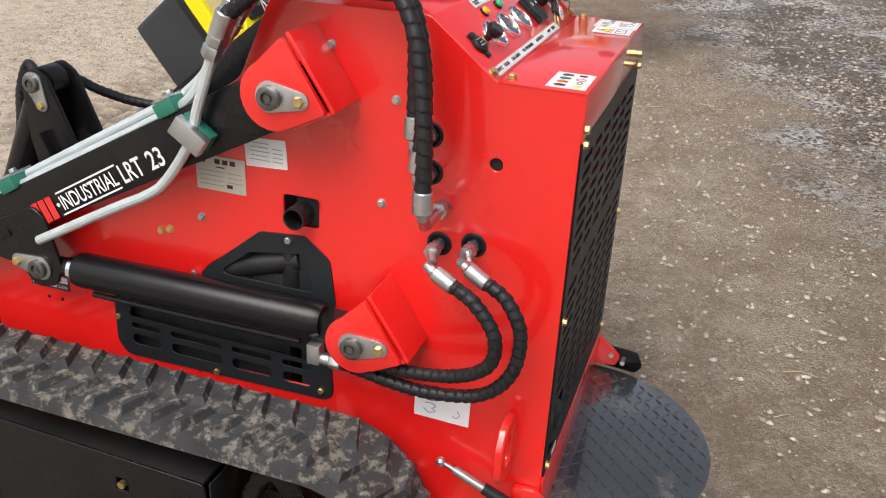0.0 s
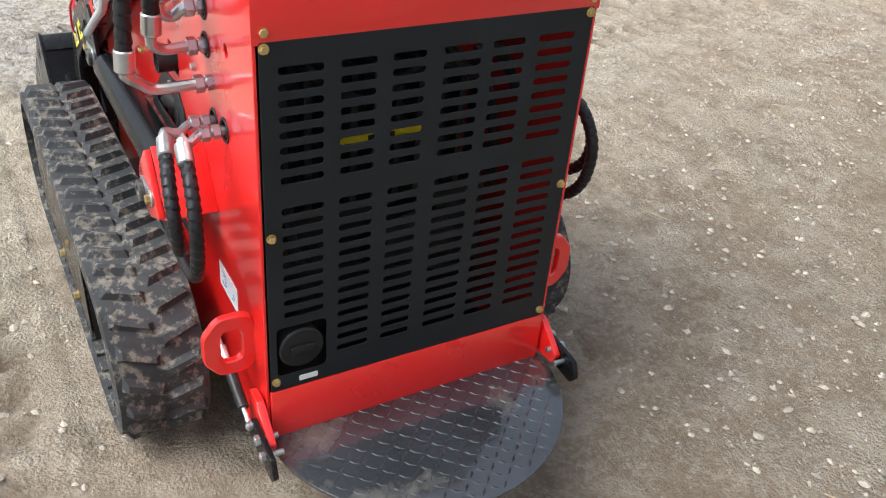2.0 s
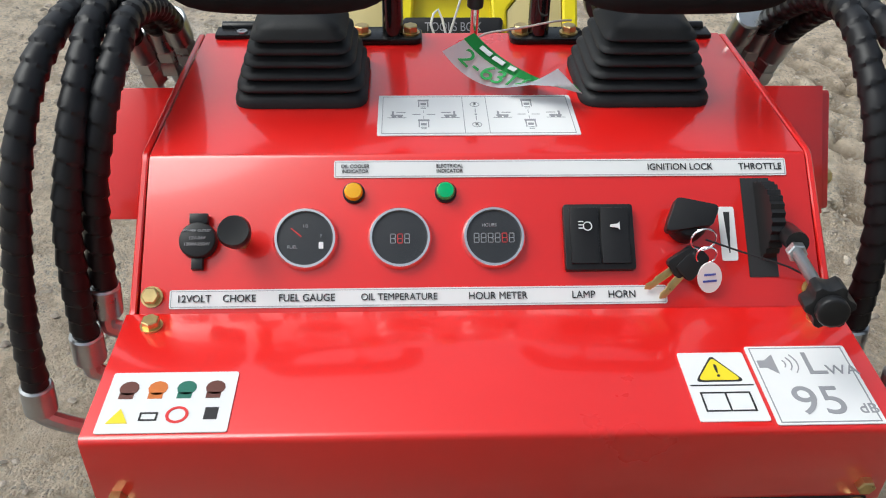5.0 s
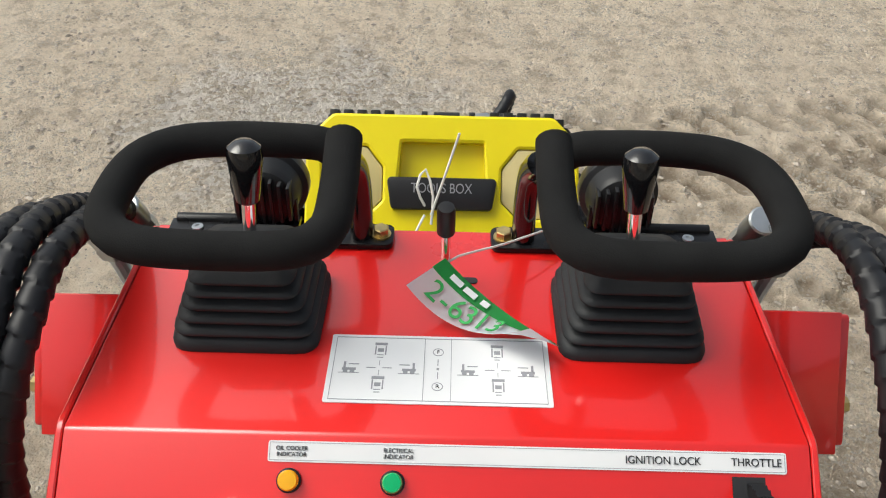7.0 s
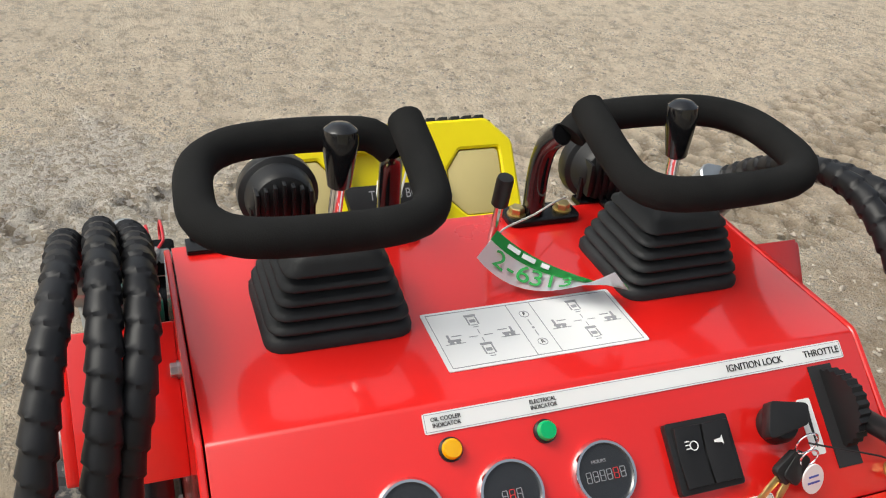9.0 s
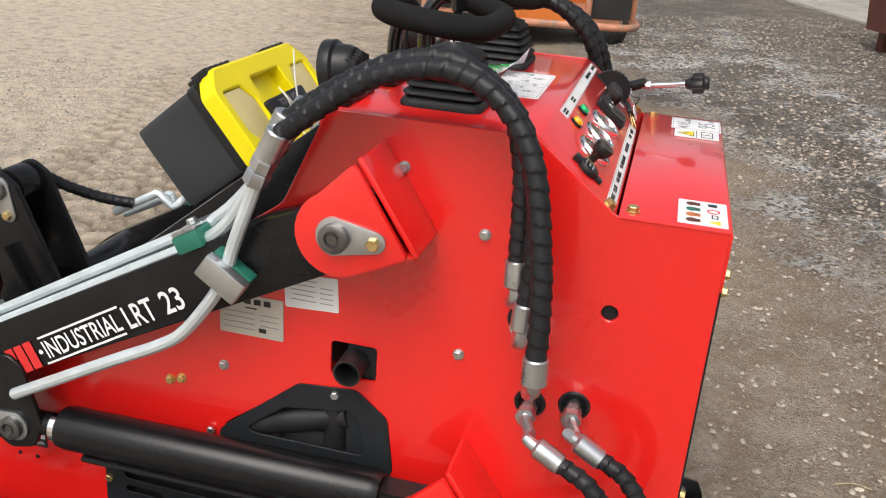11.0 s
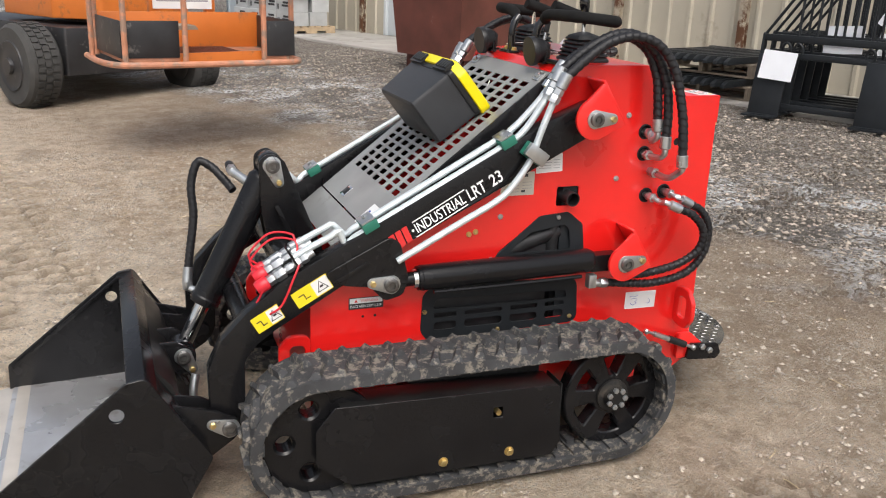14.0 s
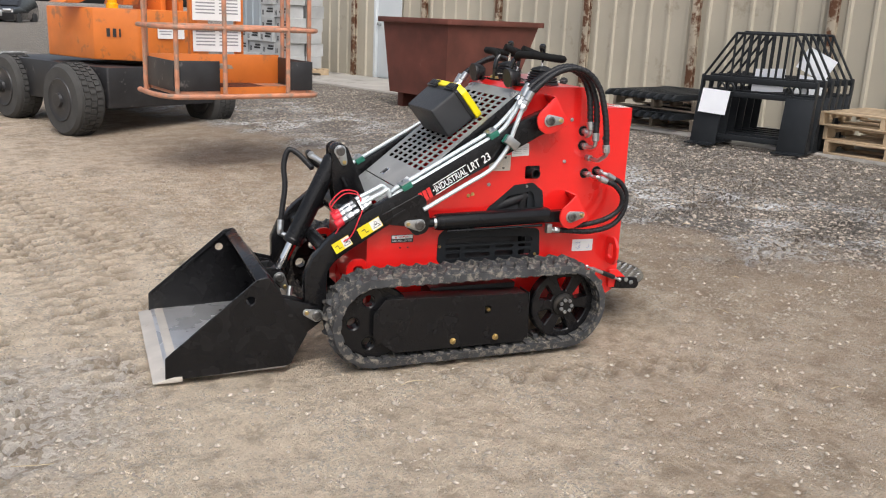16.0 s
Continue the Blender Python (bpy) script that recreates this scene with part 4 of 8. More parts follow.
def track(s):
    bm = bmesh.new()
    outer, inner = track_line(0.188), track_line(0.158)
    rows = []
    for ((ox, oz), _), ((ix, iz), _) in zip(outer, inner):
        rows.append([bm.verts.new(p) for p in ((ox, TY0 + 0.004, oz), (ox, TY1 - 0.004, oz), (ix, TY1, iz), (ix, TY0, iz))])
    for k in range(len(rows)):
        a, b = rows[k], rows[(k + 1) % len(rows)]
        for i in range(4):
            bm.faces.new((a[i], b[i], b[(i + 1) % 4], a[(i + 1) % 4]))
    belt = part("track_belt", bm, RUBBER, loader, "dusty black rubber track belt", flip=s > 0)
    n = 46
    for k, ((x, z), (nx, nz)) in enumerate(track_line(0.188, n * 2)):
        inside = k % 2
        y = s * (0.404 if inside else 0.486)
        t = Vector((nz, 0, -nx))
        side = Vector((0, 1, 0))
        w = radians(20 if inside else -20) * s
        u, v = side * math.cos(w) + t * math.sin(w), t * math.cos(w) - side * math.sin(w)
        nn = Vector((nx, 0, nz))
        piece("lug", LUG, Matrix(((u.x, v.x, nn.x, x), (u.y, v.y, nn.y, y), (u.z, v.z, nn.z, z), (0, 0, 0, 1))), belt)
    bm = bmesh.new()
    for (x, z), (nx, nz) in track_line(0.158, n):
        t = Vector((nz, 0, -nx))
        m = Matrix(((t.x, 0, nx, x), (0, 1, 0, 0), (t.z, 0, nz, z), (0, 0, 0, 1)))
        box(bm, (-0.012, -0.475, -0.02), (0.012, -0.42, 0.002), m)
        box(bm, (-0.016, -0.53, -0.008), (0.016, -0.37, 0.002), m)
    tagged(part("drive_lug", bm, RUBBER, belt, bevel=0.0, flip=s > 0), kind="stuff")
    # rear drive wheel with six spokes
    spokes = []
    for k in range(6):
        a0, a1 = radians(60 * k + 11), radians(60 * k + 49)
        c = 60 * k + 30
        ring = [(0.128 * math.cos(a), 0.128 * math.sin(a)) for a in [a0 + (a1 - a0) * i / 6 for i in range(7)]]
        ring += [(0.06 * math.cos(a), 0.06 * math.sin(a)) for a in [radians(c + 14), radians(c), radians(c - 14)]]
        spokes.append([(-0.386 + x, 0.2 + z) for x, z in rounded(ring, 0.008, 2)])
    bm = bmesh.new()
    plate(bm, circle(-0.386, 0.2, 0.152, 44), spokes, -0.485, -0.435, "y", 0.004)
    wheel = part("drive_wheel", bm, BLACK, loader, "black six-spoke drive wheel", flip=s > 0)
    bm = bmesh.new()
    lathe(bm, [(0.05, 0), (0.05, 0.008), (0.036, 0.012), (0.03, 0.03), (0.0, 0.03)], (-0.386, -0.485, 0.2), (0, -1, 0), 24)
    part("hub", bm, DUSTY, wheel, flip=s > 0)
    for k in range(7):
        a = 0.9 * k
        bm = bmesh.new()
        hexagon(bm, (-0.386 + 0.027 * math.cos(a), -0.512, 0.2 + 0.027 * math.sin(a)), (0, -1, 0), 0.0085, 0.01)
        part("bolt", bm, ZINC, wheel, flip=s > 0)
    # front idler, a disc with round holes
    bm = bmesh.new()
    plate(bm, circle(-1.268, 0.2, 0.152, 44), [circle(-1.268 + 0.095 * math.cos(a), 0.2 + 0.095 * math.sin(a), 0.03, 18) for a in [radians(36 + 72 * k) for k in range(5)]], -0.5, -0.44, "y", 0.006)
    part("idler_wheel", bm, BLACK, loader, "black idler wheel with round holes", flip=s > 0)
    for k, x in enumerate((-1.05, -0.93, -0.735, -0.62)):
        bm = bmesh.new()
        lathe(bm, [(0.02, 0), (0.055, 0.004), (0.06, 0.012), (0.06, 0.04), (0.055, 0.05), (0.02, 0.05)], (x, -0.42, 0.099), (0, -1, 0), 24)
        part("roller", bm, DUSTY, loader, "steel track roller", flip=s > 0)
    # track frame with its flat outer guard
    bm = bmesh.new()
    guard = rounded([(-1.235, 0.3), (-0.588, 0.279), (-0.575, 0.1), (-0.6, 0.062), (-1.19, 0.068), (-1.285, 0.14), (-1.285, 0.24)], 0.012)
    plate(bm, guard, [rounded([(-0.79, 0.205), (-0.79, 0.238), (-0.76, 0.238), (-0.76, 0.205)], 0.003)], -0.53, -0.524, "y", 0.001)
    guard_ob = part("track_guard", bm, BLACK, loader, "flat black steel track guard", flip=s > 0)
    bm = bmesh.new()
    prism(bm, [(-1.22, 0.3), (-0.592, 0.279), (-0.592, 0.272), (-1.22, 0.293)], -0.524, -0.43)
    box(bm, (-0.58, -0.524, 0.07), (-0.576, -0.43, 0.28))
    box(bm, (-1.2, -0.48, 0.1), (-0.6, -0.4, 0.275))
    box(bm, (-1.0, -0.42, 0.15), (-0.6, -0.29, 0.3))
    part("track_frame", bm, DUSTY, loader, "black steel track frame", bevel=0.001, flip=s > 0)
    for x, z in ((-0.933, 0.094), (-0.735, 0.094)):
        bm = bmesh.new()
        lathe(bm, [(0.014, 0), (0.014, 0.002)], (x, -0.53, z), (0, -1, 0), 18)
        hexagon(bm, (x, -0.532, z), (0, -1, 0), 0.0105, 0.009)
        part("bolt", bm, GOLD, guard_ob, flip=s > 0)
    bm = bmesh.new()
    lathe(bm, [(0.008, 0), (0.008, 0.02), (0.0, 0.02)], (-0.775, -0.515, 0.222), (0, -1, 0), 10)
    part("grease_nipple", bm, GOLD, guard_ob, flip=s > 0)


for s, _ in SIDES:
    track(s)


# ---- loader arms, rams and pipes ----
ARM = [(-0.43, 1.065), (-0.6, 0.995), (-1.335, 0.597), (-1.43, 0.52), (-1.495, 0.45), (-1.532, 0.37), (-1.53, 0.26), (-1.52, 0.2), (-1.49, 0.165), (-1.455, 0.175), (-1.44, 0.22), (-1.437, 0.385), (-1.405, 0.428), (-1.353, 0.466),
       (-1.0, 0.676), (-0.44, 0.965)]
TEXT_RIGHT, TEXT_UP = Vector((0.875, 0, 0.484)), Vector((-0.484, 0, 0.875))


def arm(s):
    bm = bmesh.new()
    prism(bm, rounded(ARM, 0.03, 3), -0.365, -0.315)
    a = part("loader_arm", bm, BLACK, loader, "black box-section loader arm with decals", bevel=0.003, flip=s > 0)
    bm = bmesh.new()
    plate(bm, rounded([(-1.235, 0.605), (-1.045, 0.7), (-1.02, 0.68), (-0.995, 0.58), (-1.01, 0.535), (-1.06, 0.522), (-1.1, 0.565), (-1.17, 0.575)], 0.025, 4), [], -0.374, -0.3652, "y", 0.0015)
    ear = part("ram_ear", bm, BLACK, a, flip=s > 0)
    bm = bmesh.new()
    prism(bm, [(-1.2, 0.592), (-1.11, 0.64), (-1.105, 0.628), (-1.195, 0.58)], -0.378, -0.374)
    part("ear_rib", bm, BLACK, a, bevel=0.0008, flip=s > 0)
    pin_plate(-1.045, 0.568, -0.374, 172, loader, s)
    # lift ram
    bm = bmesh.new()
    d = (Vector((-0.36, 0, 0.58)) - Vector((-1.045, 0, 0.568))).normalized()
    lathe(bm, [(0.02, 0), (0.034, 0.002), (0.034, 0.01), (0.036, 0.012), (0.036, 0.53), (0.03, 0.545), (0.0, 0.545)], (-0.965, -0.355, 0.572), d, 28)
    box(bm, (-0.43, -0.375, 0.55), (-0.34, -0.335, 0.6))
    ram = part("lift_ram", bm, BLACK, loader, "glossy black hydraulic lift ram", flip=s > 0)
    bm = bmesh.new()
    rod(bm, (-1.045, -0.355, 0.568), (-0.962, -0.355, 0.572), 0.02)
    part("ram_neck", bm, BLACK, ram, flip=s > 0)
    bm = bmesh.new()
    lathe(bm, [(0.0275, 0), (0.0275, 0.012)], (-0.978, -0.355, 0.571), d, 22)
    part("ram_rod", bm, CHROME, ram, flip=s > 0)
    bm = bmesh.new()
    tube(bm, [(-0.92, -0.375, 0.535), (-0.7, -0.375, 0.536), (-0.46, -0.375, 0.54)], 0.006, 8, step=0.05)
    part("ram_pipe", bm, BLACK, ram, flip=s > 0)
    # steel pipes along the arm
    runs = [[(-0.592, -0.364, 1.095), (-0.612, -0.36, 1.055), (-0.655, -0.354, 0.985), (-0.69, -0.352, 0.95), (-0.73, -0.35, 0.926), (-1.1, -0.35, 0.722), (-1.14, -0.348, 0.7), (-1.165, -0.345, 0.682), (-1.18, -0.345, 0.72), (-1.2, -0.34, 0.705), (-1.3, -0.335, 0.655)],
            [(-0.582, -0.34, 1.11), (-0.606, -0.336, 1.065), (-0.66, -0.328, 1.0), (-0.695, -0.326, 0.968), (-0.73, -0.326, 0.945), (-1.1, -0.326, 0.738), (-1.14, -0.324, 0.715), (-1.16, -0.318, 0.7), (-1.19, -0.313, 0.728), (-1.21, -0.31, 0.72), (-1.3, -0.3, 0.672)],
            [(-0.59, -0.39, 1.08), (-0.61, -0.388, 1.03), (-0.636, -0.388, 0.96), (-0.658, -0.388, 0.895), (-0.715, -0.386, 0.815), (-0.76, -0.384, 0.78), (-0.84, -0.384, 0.738), (-1.03, -0.382, 0.635)]]
    for pts in runs:
        bm = bmesh.new()
        tube(bm, pts, 0.0095, 10, step=0.015)
        part("steel_pipe", bm, PIPE, loader, "bent galvanised hydraulic pipe", flip=s > 0)
    for x, z in ((-0.715, 0.943), (-1.1, 0.732)):
        bm = bmesh.new()
        m = Matrix.Translation((x, -0.338, z)) @ Matrix.Rotation(radians(-29), 4, "Y")
        box(bm, (-0.022, -0.034, -0.012), (0.022, 0.03, 0.014), m)
        c = part("pipe_clamp", bm, GREEN_CLAMP, loader, "green plastic pipe clamp with a steel cap", bevel=0.002, flip=s > 0)
        bm = bmesh.new()
        box(bm, (-0.02, -0.032, 0.0145), (0.02, 0.028, 0.02), m)
        hexagon(bm, m @ Vector((0, 0, 0.02)), m.to_3x3() @ Vector((0, 0, 1)), 0.008, 0.008)
        part("clamp_cap", bm, ZINC, c, bevel=0.001, flip=s > 0)
    bm = bmesh.new()
    m = Matrix.Translation((-0.647, -0.385, 0.915)) @ Matrix.Rotation(radians(-55), 4, "Y")
    box(bm, (-0.02, -0.006, -0.032), (0.02, 0.016, 0.032), m)
    c = part("pipe_clamp", bm, GREEN_CLAMP, loader, "green plastic pipe clamp with a steel cap", bevel=0.002, flip=s > 0)
    bm = bmesh.new()
    box(bm, (-0.019, -0.026, -0.034), (0.019, -0.008, 0.034), m)
    part("clamp_cap", bm, ZINC, c, bevel=0.003, flip=s > 0)
    # swaged ends between pipes and hoses
    tops = [((-0.592, -0.364, 1.095), (-0.575, -0.364, 1.13)), ((-0.582, -0.34, 1.11), (-0.561, -0.34, 1.14)), ((-0.59, -0.39, 1.08), (-0.57, -0.393, 1.12))]
    for a, b in tops:
        a, b = Vector(a), Vector(b)
        bm = bmesh.new()
        d = (b - a).normalized()
        lathe(bm, [(0.011, 0), (0.0165, 0.002), (0.0165, 0.042), (0.0145, 0.044)], a + d * 0.012, d, 16)
        end = part("hose_end", bm, ZINC, loader, "zinc swaged hose end", flip=s > 0)
        for back, r, h in ((0.03, 0.017, 0.022), (0.006, 0.0155, 0.018)):
            bm = bmesh.new()
            hexagon(bm, a - d * back, d, r, h)
            part("nut", bm, ZINC, end, flip=s > 0)
    # upper hoses in spiral guards
    down = [[(-0.561, -0.34, 1.14), (-0.495, -0.336, 1.185), (-0.419, -0.33, 1.216), (-0.36, -0.33, 1.225), (-0.313, -0.332, 1.209), (-0.28, -0.34, 1.176), (-0.26, -0.355, 1.117), (-0.254, -0.363, 1.06), (-0.251, -0.37, 0.992)],
            [(-0.575, -0.364, 1.13), (-0.505, -0.36, 1.184), (-0.425, -0.357, 1.226), (-0.355, -0.356, 1.234), (-0.3, -0.359, 1.207), (-0.26, -0.366, 1.16), (-0.236, -0.38, 1.083), (-0.23, -0.387, 1.01), (-0.232, -0.392, 0.945)],
            [(-0.57, -0.393, 1.12), (-0.507, -0.388, 1.17), (-0.438, -0.386, 1.213), (-0.358, -0.387, 1.229), (-0.289, -0.398, 1.205), (-0.24, -0.412, 1.14), (-0.216, -0.43, 1.035), (-0.208, -0.439, 0.96), (-0.206, -0.444, 0.9)]]
    for k, pts in enumerate(down):
        if s > 0 and k == 0:
            continue
        bm = bmesh.new()
        tube(bm, pts, 0.0132, 16, step=0.0025, wrap=0.021, depth=0.1)
        h = part("hose", bm, HOSE, loader, "black hydraulic hose in a spiral guard", flip=s > 0)
        e = Vector(pts[-1])
        d = (e - Vector(pts[-2])).normalized()
        bm = bmesh.new()
        lathe(bm, [(0.0145, 0), (0.0165, 0.002), (0.0165, 0.034), (0.011, 0.038)], e - d * 0.006, d, 16)
        part("ferrule", bm, ZINC, h, flip=s > 0)
        q = e + d * 0.045
        if k < 2:
            hole = Vector(((-0.246, -0.3, 0.95), (-0.244, -0.3, 0.885))[k])
            bend = [e + d * 0.03, q, q + Vector((-0.006, 0.02, -0.014)), Vector((hole.x, -0.335, hole.z)), hole]
        else:
            bend = [e + d * 0.03, q + Vector((0, 0, 0.01)), q + Vector((-0.002, 0.016, -0.004)), Vector((-0.216, -0.4, 0.83)), Vector((-0.216, -0.335, 0.83)), Vector((-0.216, -0.3, 0.83))]
        bm = bmesh.new()
        tube(bm, bend, 0.0095, 10, step=0.006)
        part("elbow", bm, ZINC, h, flip=s > 0)
        v = (bend[-1] - bend[-2]).normalized()
        bm = bmesh.new()
        hexagon(bm, bend[-2] - v * 0.002, v, 0.0155, 0.016)
        hexagon(bm, bend[-2] + v * 0.018, v, 0.0135, 0.014)
        part("nut", bm, ZINC, h, flip=s > 0)
    # lower hose pair to the ram
    low = [((-0.222, 0.757), [(-0.165, -0.405, 0.735), (-0.12, -0.415, 0.715), (-0.082, -0.42, 0.665), (-0.09, -0.415, 0.605), (-0.15, -0.4, 0.56), (-0.25, -0.385, 0.535), (-0.33, -0.38, 0.535)]),
           ((-0.16, 0.766), [(-0.115, -0.385, 0.742), (-0.075, -0.39, 0.72), (-0.045, -0.395, 0.665), (-0.055, -0.395, 0.585), (-0.11, -0.39, 0.525), (-0.22, -0.385, 0.502), (-0.33, -0.38, 0.51), (-0.375, -0.378, 0.515)])]
    for k, ((hx, hz), pts) in enumerate(low):
        bm = bmesh.new()
        tube(bm, pts, 0.0118, 14, step=0.003, wrap=0.017, depth=0.12)
        h = part("hose", bm, HOSE, loader, "black hydraulic hose in a spiral guard", flip=s > 0)
        e = Vector(pts[0])
        d = (e - Vector(pts[1])).normalized()
        bm = bmesh.new()
        lathe(bm, [(0.0125, -0.004), (0.0145, -0.002), (0.0145, 0.034), (0.009, 0.038)], e, d, 16)
        part("ferrule", bm, ZINC, h, flip=s > 0)
        bm = bmesh.new()
        hole = Vector((hx, -0.3, hz))
        bend = [e + d * 0.03, e + d * 0.05, Vector((hx + 0.012, -0.372, hz - 0.008)), Vector((hx, -0.345, hz)), hole]
        tube(bm, bend, 0.0085, 10, step=0.006)
        part("elbow", bm, ZINC, h, flip=s > 0)
        bm = bmesh.new()
        hexagon(bm, (hx, -0.348, hz), (0, 1, 0), 0.0145, 0.016)
        hexagon(bm, (hx, -0.328, hz), (0, 1, 0), 0.0125, 0.014)
        part("nut", bm, ZINC, h, flip=s > 0)
    bm = bmesh.new()
    hexagon(bm, (-0.375, -0.378, 0.515), (-1, 0, 0.02), 0.015, 0.024)
    rod(bm, (-0.398, -0.378, 0.515), (-0.42, -0.378, 0.516), 0.012)
    box(bm, (-0.44, -0.39, 0.505), (-0.415, -0.366, 0.545))
    part("hose_end", bm, ZINC, loader, "zinc hose end on the ram", bevel=0.001, flip=s > 0)


for s, _ in SIDES:
    arm(s)
bm = bmesh.new()
rod(bm, (-1.27, -0.315, 0.575), (-1.27, 0.315, 0.575), 0.05, 24)
part("cross_tube", bm, BLACK, loader, "black cross tube between the arms")
bm = bmesh.new()
rod(bm, (-1.42, -0.315, 0.46), (-1.42, 0.315, 0.46), 0.03, 20)
part("cross_tube", bm, BLACK, loader, "black cross tube between the arms")
# tilt ram between two upright brackets
for y in (-0.052, 0.04):
    bm = bmesh.new()
    prism(bm, rounded([(-1.34, 0.855), (-1.302, 0.872), (-1.266, 0.848), (-1.15, 0.56), (-1.3, 0.53), (-1.335, 0.7)], [0.03, 0.03, 0.03, 0.02, 0.01, 0.02]), y, y + 0.012)
    b = part("tilt_bracket", bm, BLACK, loader, "black upright tilt ram bracket", bevel=0.002)
    bm = bmesh.new()
    prism(bm, [(-1.3, 0.72), (-1.29, 0.725), (-1.23, 0.6), (-1.245, 0.595)], y - 0.02 if y < 0 else y + 0.012, y if y < 0 else y + 0.032)
    part("gusset", bm, BLACK, b, bevel=0.001)
pin_plate(-1.302, 0.836, -0.052, -70, loader, -1)
bm = bmesh.new()
up, dn = Vector((-1.302, -0.003, 0.832)), Vector((-1.572, -0.003, 0.283))
d = (dn - up).normalized()
lathe(bm, [(0.03, 0.03), (0.041, 0.045), (0.041, 0.43), (0.044, 0.435), (0.044, 0.455), (0.025, 0.458)], up, d, 28)
lathe(bm, [(0.036, 0), (0.036, 0.05)], up + Vector((0, -0.025, 0)), (0, 1, 0), 24)
tilt = part("tilt_ram", bm, BLACK, loader, "black hydraulic tilt ram", bevel=0.001)
bm = bmesh.new()
rod(bm, up + d * 0.45, dn, 0.022, 20)
part("ram_rod", bm, CHROME, tilt)
bm = bmesh.new()
lathe(bm, [(0.036, 0), (0.036, 0.06)], dn + Vector((0, -0.03, 0)), (0, 1, 0), 24)
part("ram_eye", bm, BLACK, tilt)
bm = bmesh.new()
tube(bm, [(-1.4, 0.05, 0.745), (-1.42, 0.08, 0.77), (-1.455, 0.115, 0.805), (-1.49, 0.13, 0.815), (-1.513, 0.12, 0.75), (-1.512, 0.1, 0.66), (-1.53, 0.08, 0.55), (-1.538, 0.07, 0.5)], 0.0125, 12, step=0.004, wrap=0.018, depth=0.09)
part("tilt_hose", bm, HOSE, loader, "black hydraulic hose looping to the tilt ram")
bm = bmesh.new()
rod(bm, (-1.537, 0.072, 0.512), (-1.543, 0.06, 0.465), 0.0145)
hexagon(bm, (-1.543, 0.06, 0.47), (0.1, -0.3, -1), 0.016, 0.022)
rod(bm, (-1.545, 0.058, 0.455), (-1.5, 0.02, 0.44), 0.011)
hexagon(bm, (-1.4, 0.055, 0.8), (0.0, 1, 0.1), 0.016, 0.03)
rod(bm, (-1.4, 0.06, 0.8), (-1.36, 0.01, 0.775), 0.013)
part("hose_end", bm, ZINC, loader, "zinc hose elbow on the tilt ram")
bm = bmesh.new()
tube(bm, [(-1.4, 0.08, 0.8), (-1.4, 0.12, 0.806), (-1.39, 0.17, 0.79), (-1.36, 0.22, 0.75), (-1.31, 0.27, 0.715), (-1.25, 0.3, 0.7)], 0.0125, 12, step=0.004, wrap=0.018, depth=0.09)
part("tilt_hose", bm, HOSE, loader, "black hydraulic hose looping to the tilt ram")


# ---- controls on the deck and dash ----
DASH_LOW, DASH_UP = Vector((-0.149, 0, 1.056)), Vector((-0.104, 0, 0.0865)).normalized()
DASH_OUT = Vector((0, 1, 0)).cross(DASH_UP)


def on_dash(y, v, out=0.0):
    return DASH_LOW + DASH_UP * v + Vector((0, y, 0)) + DASH_OUT * out


def dash_pose(y, v, out=0.0):
    return facing(on_dash(y, v, out), (0, 1, 0), DASH_UP)


def deck_pose(x, y, z=1.1428):
    return facing((x, y, z), (0, 1, 0), (-1, 0, 0))


def hood_pose(x, y, z=1.0543):
    return facing((x, y, z), (0, 1, 0), (-1, 0, 0))


def moved(bm, m):
    bmesh.ops.transform(bm, matrix=m, verts=bm.verts)
    return bm


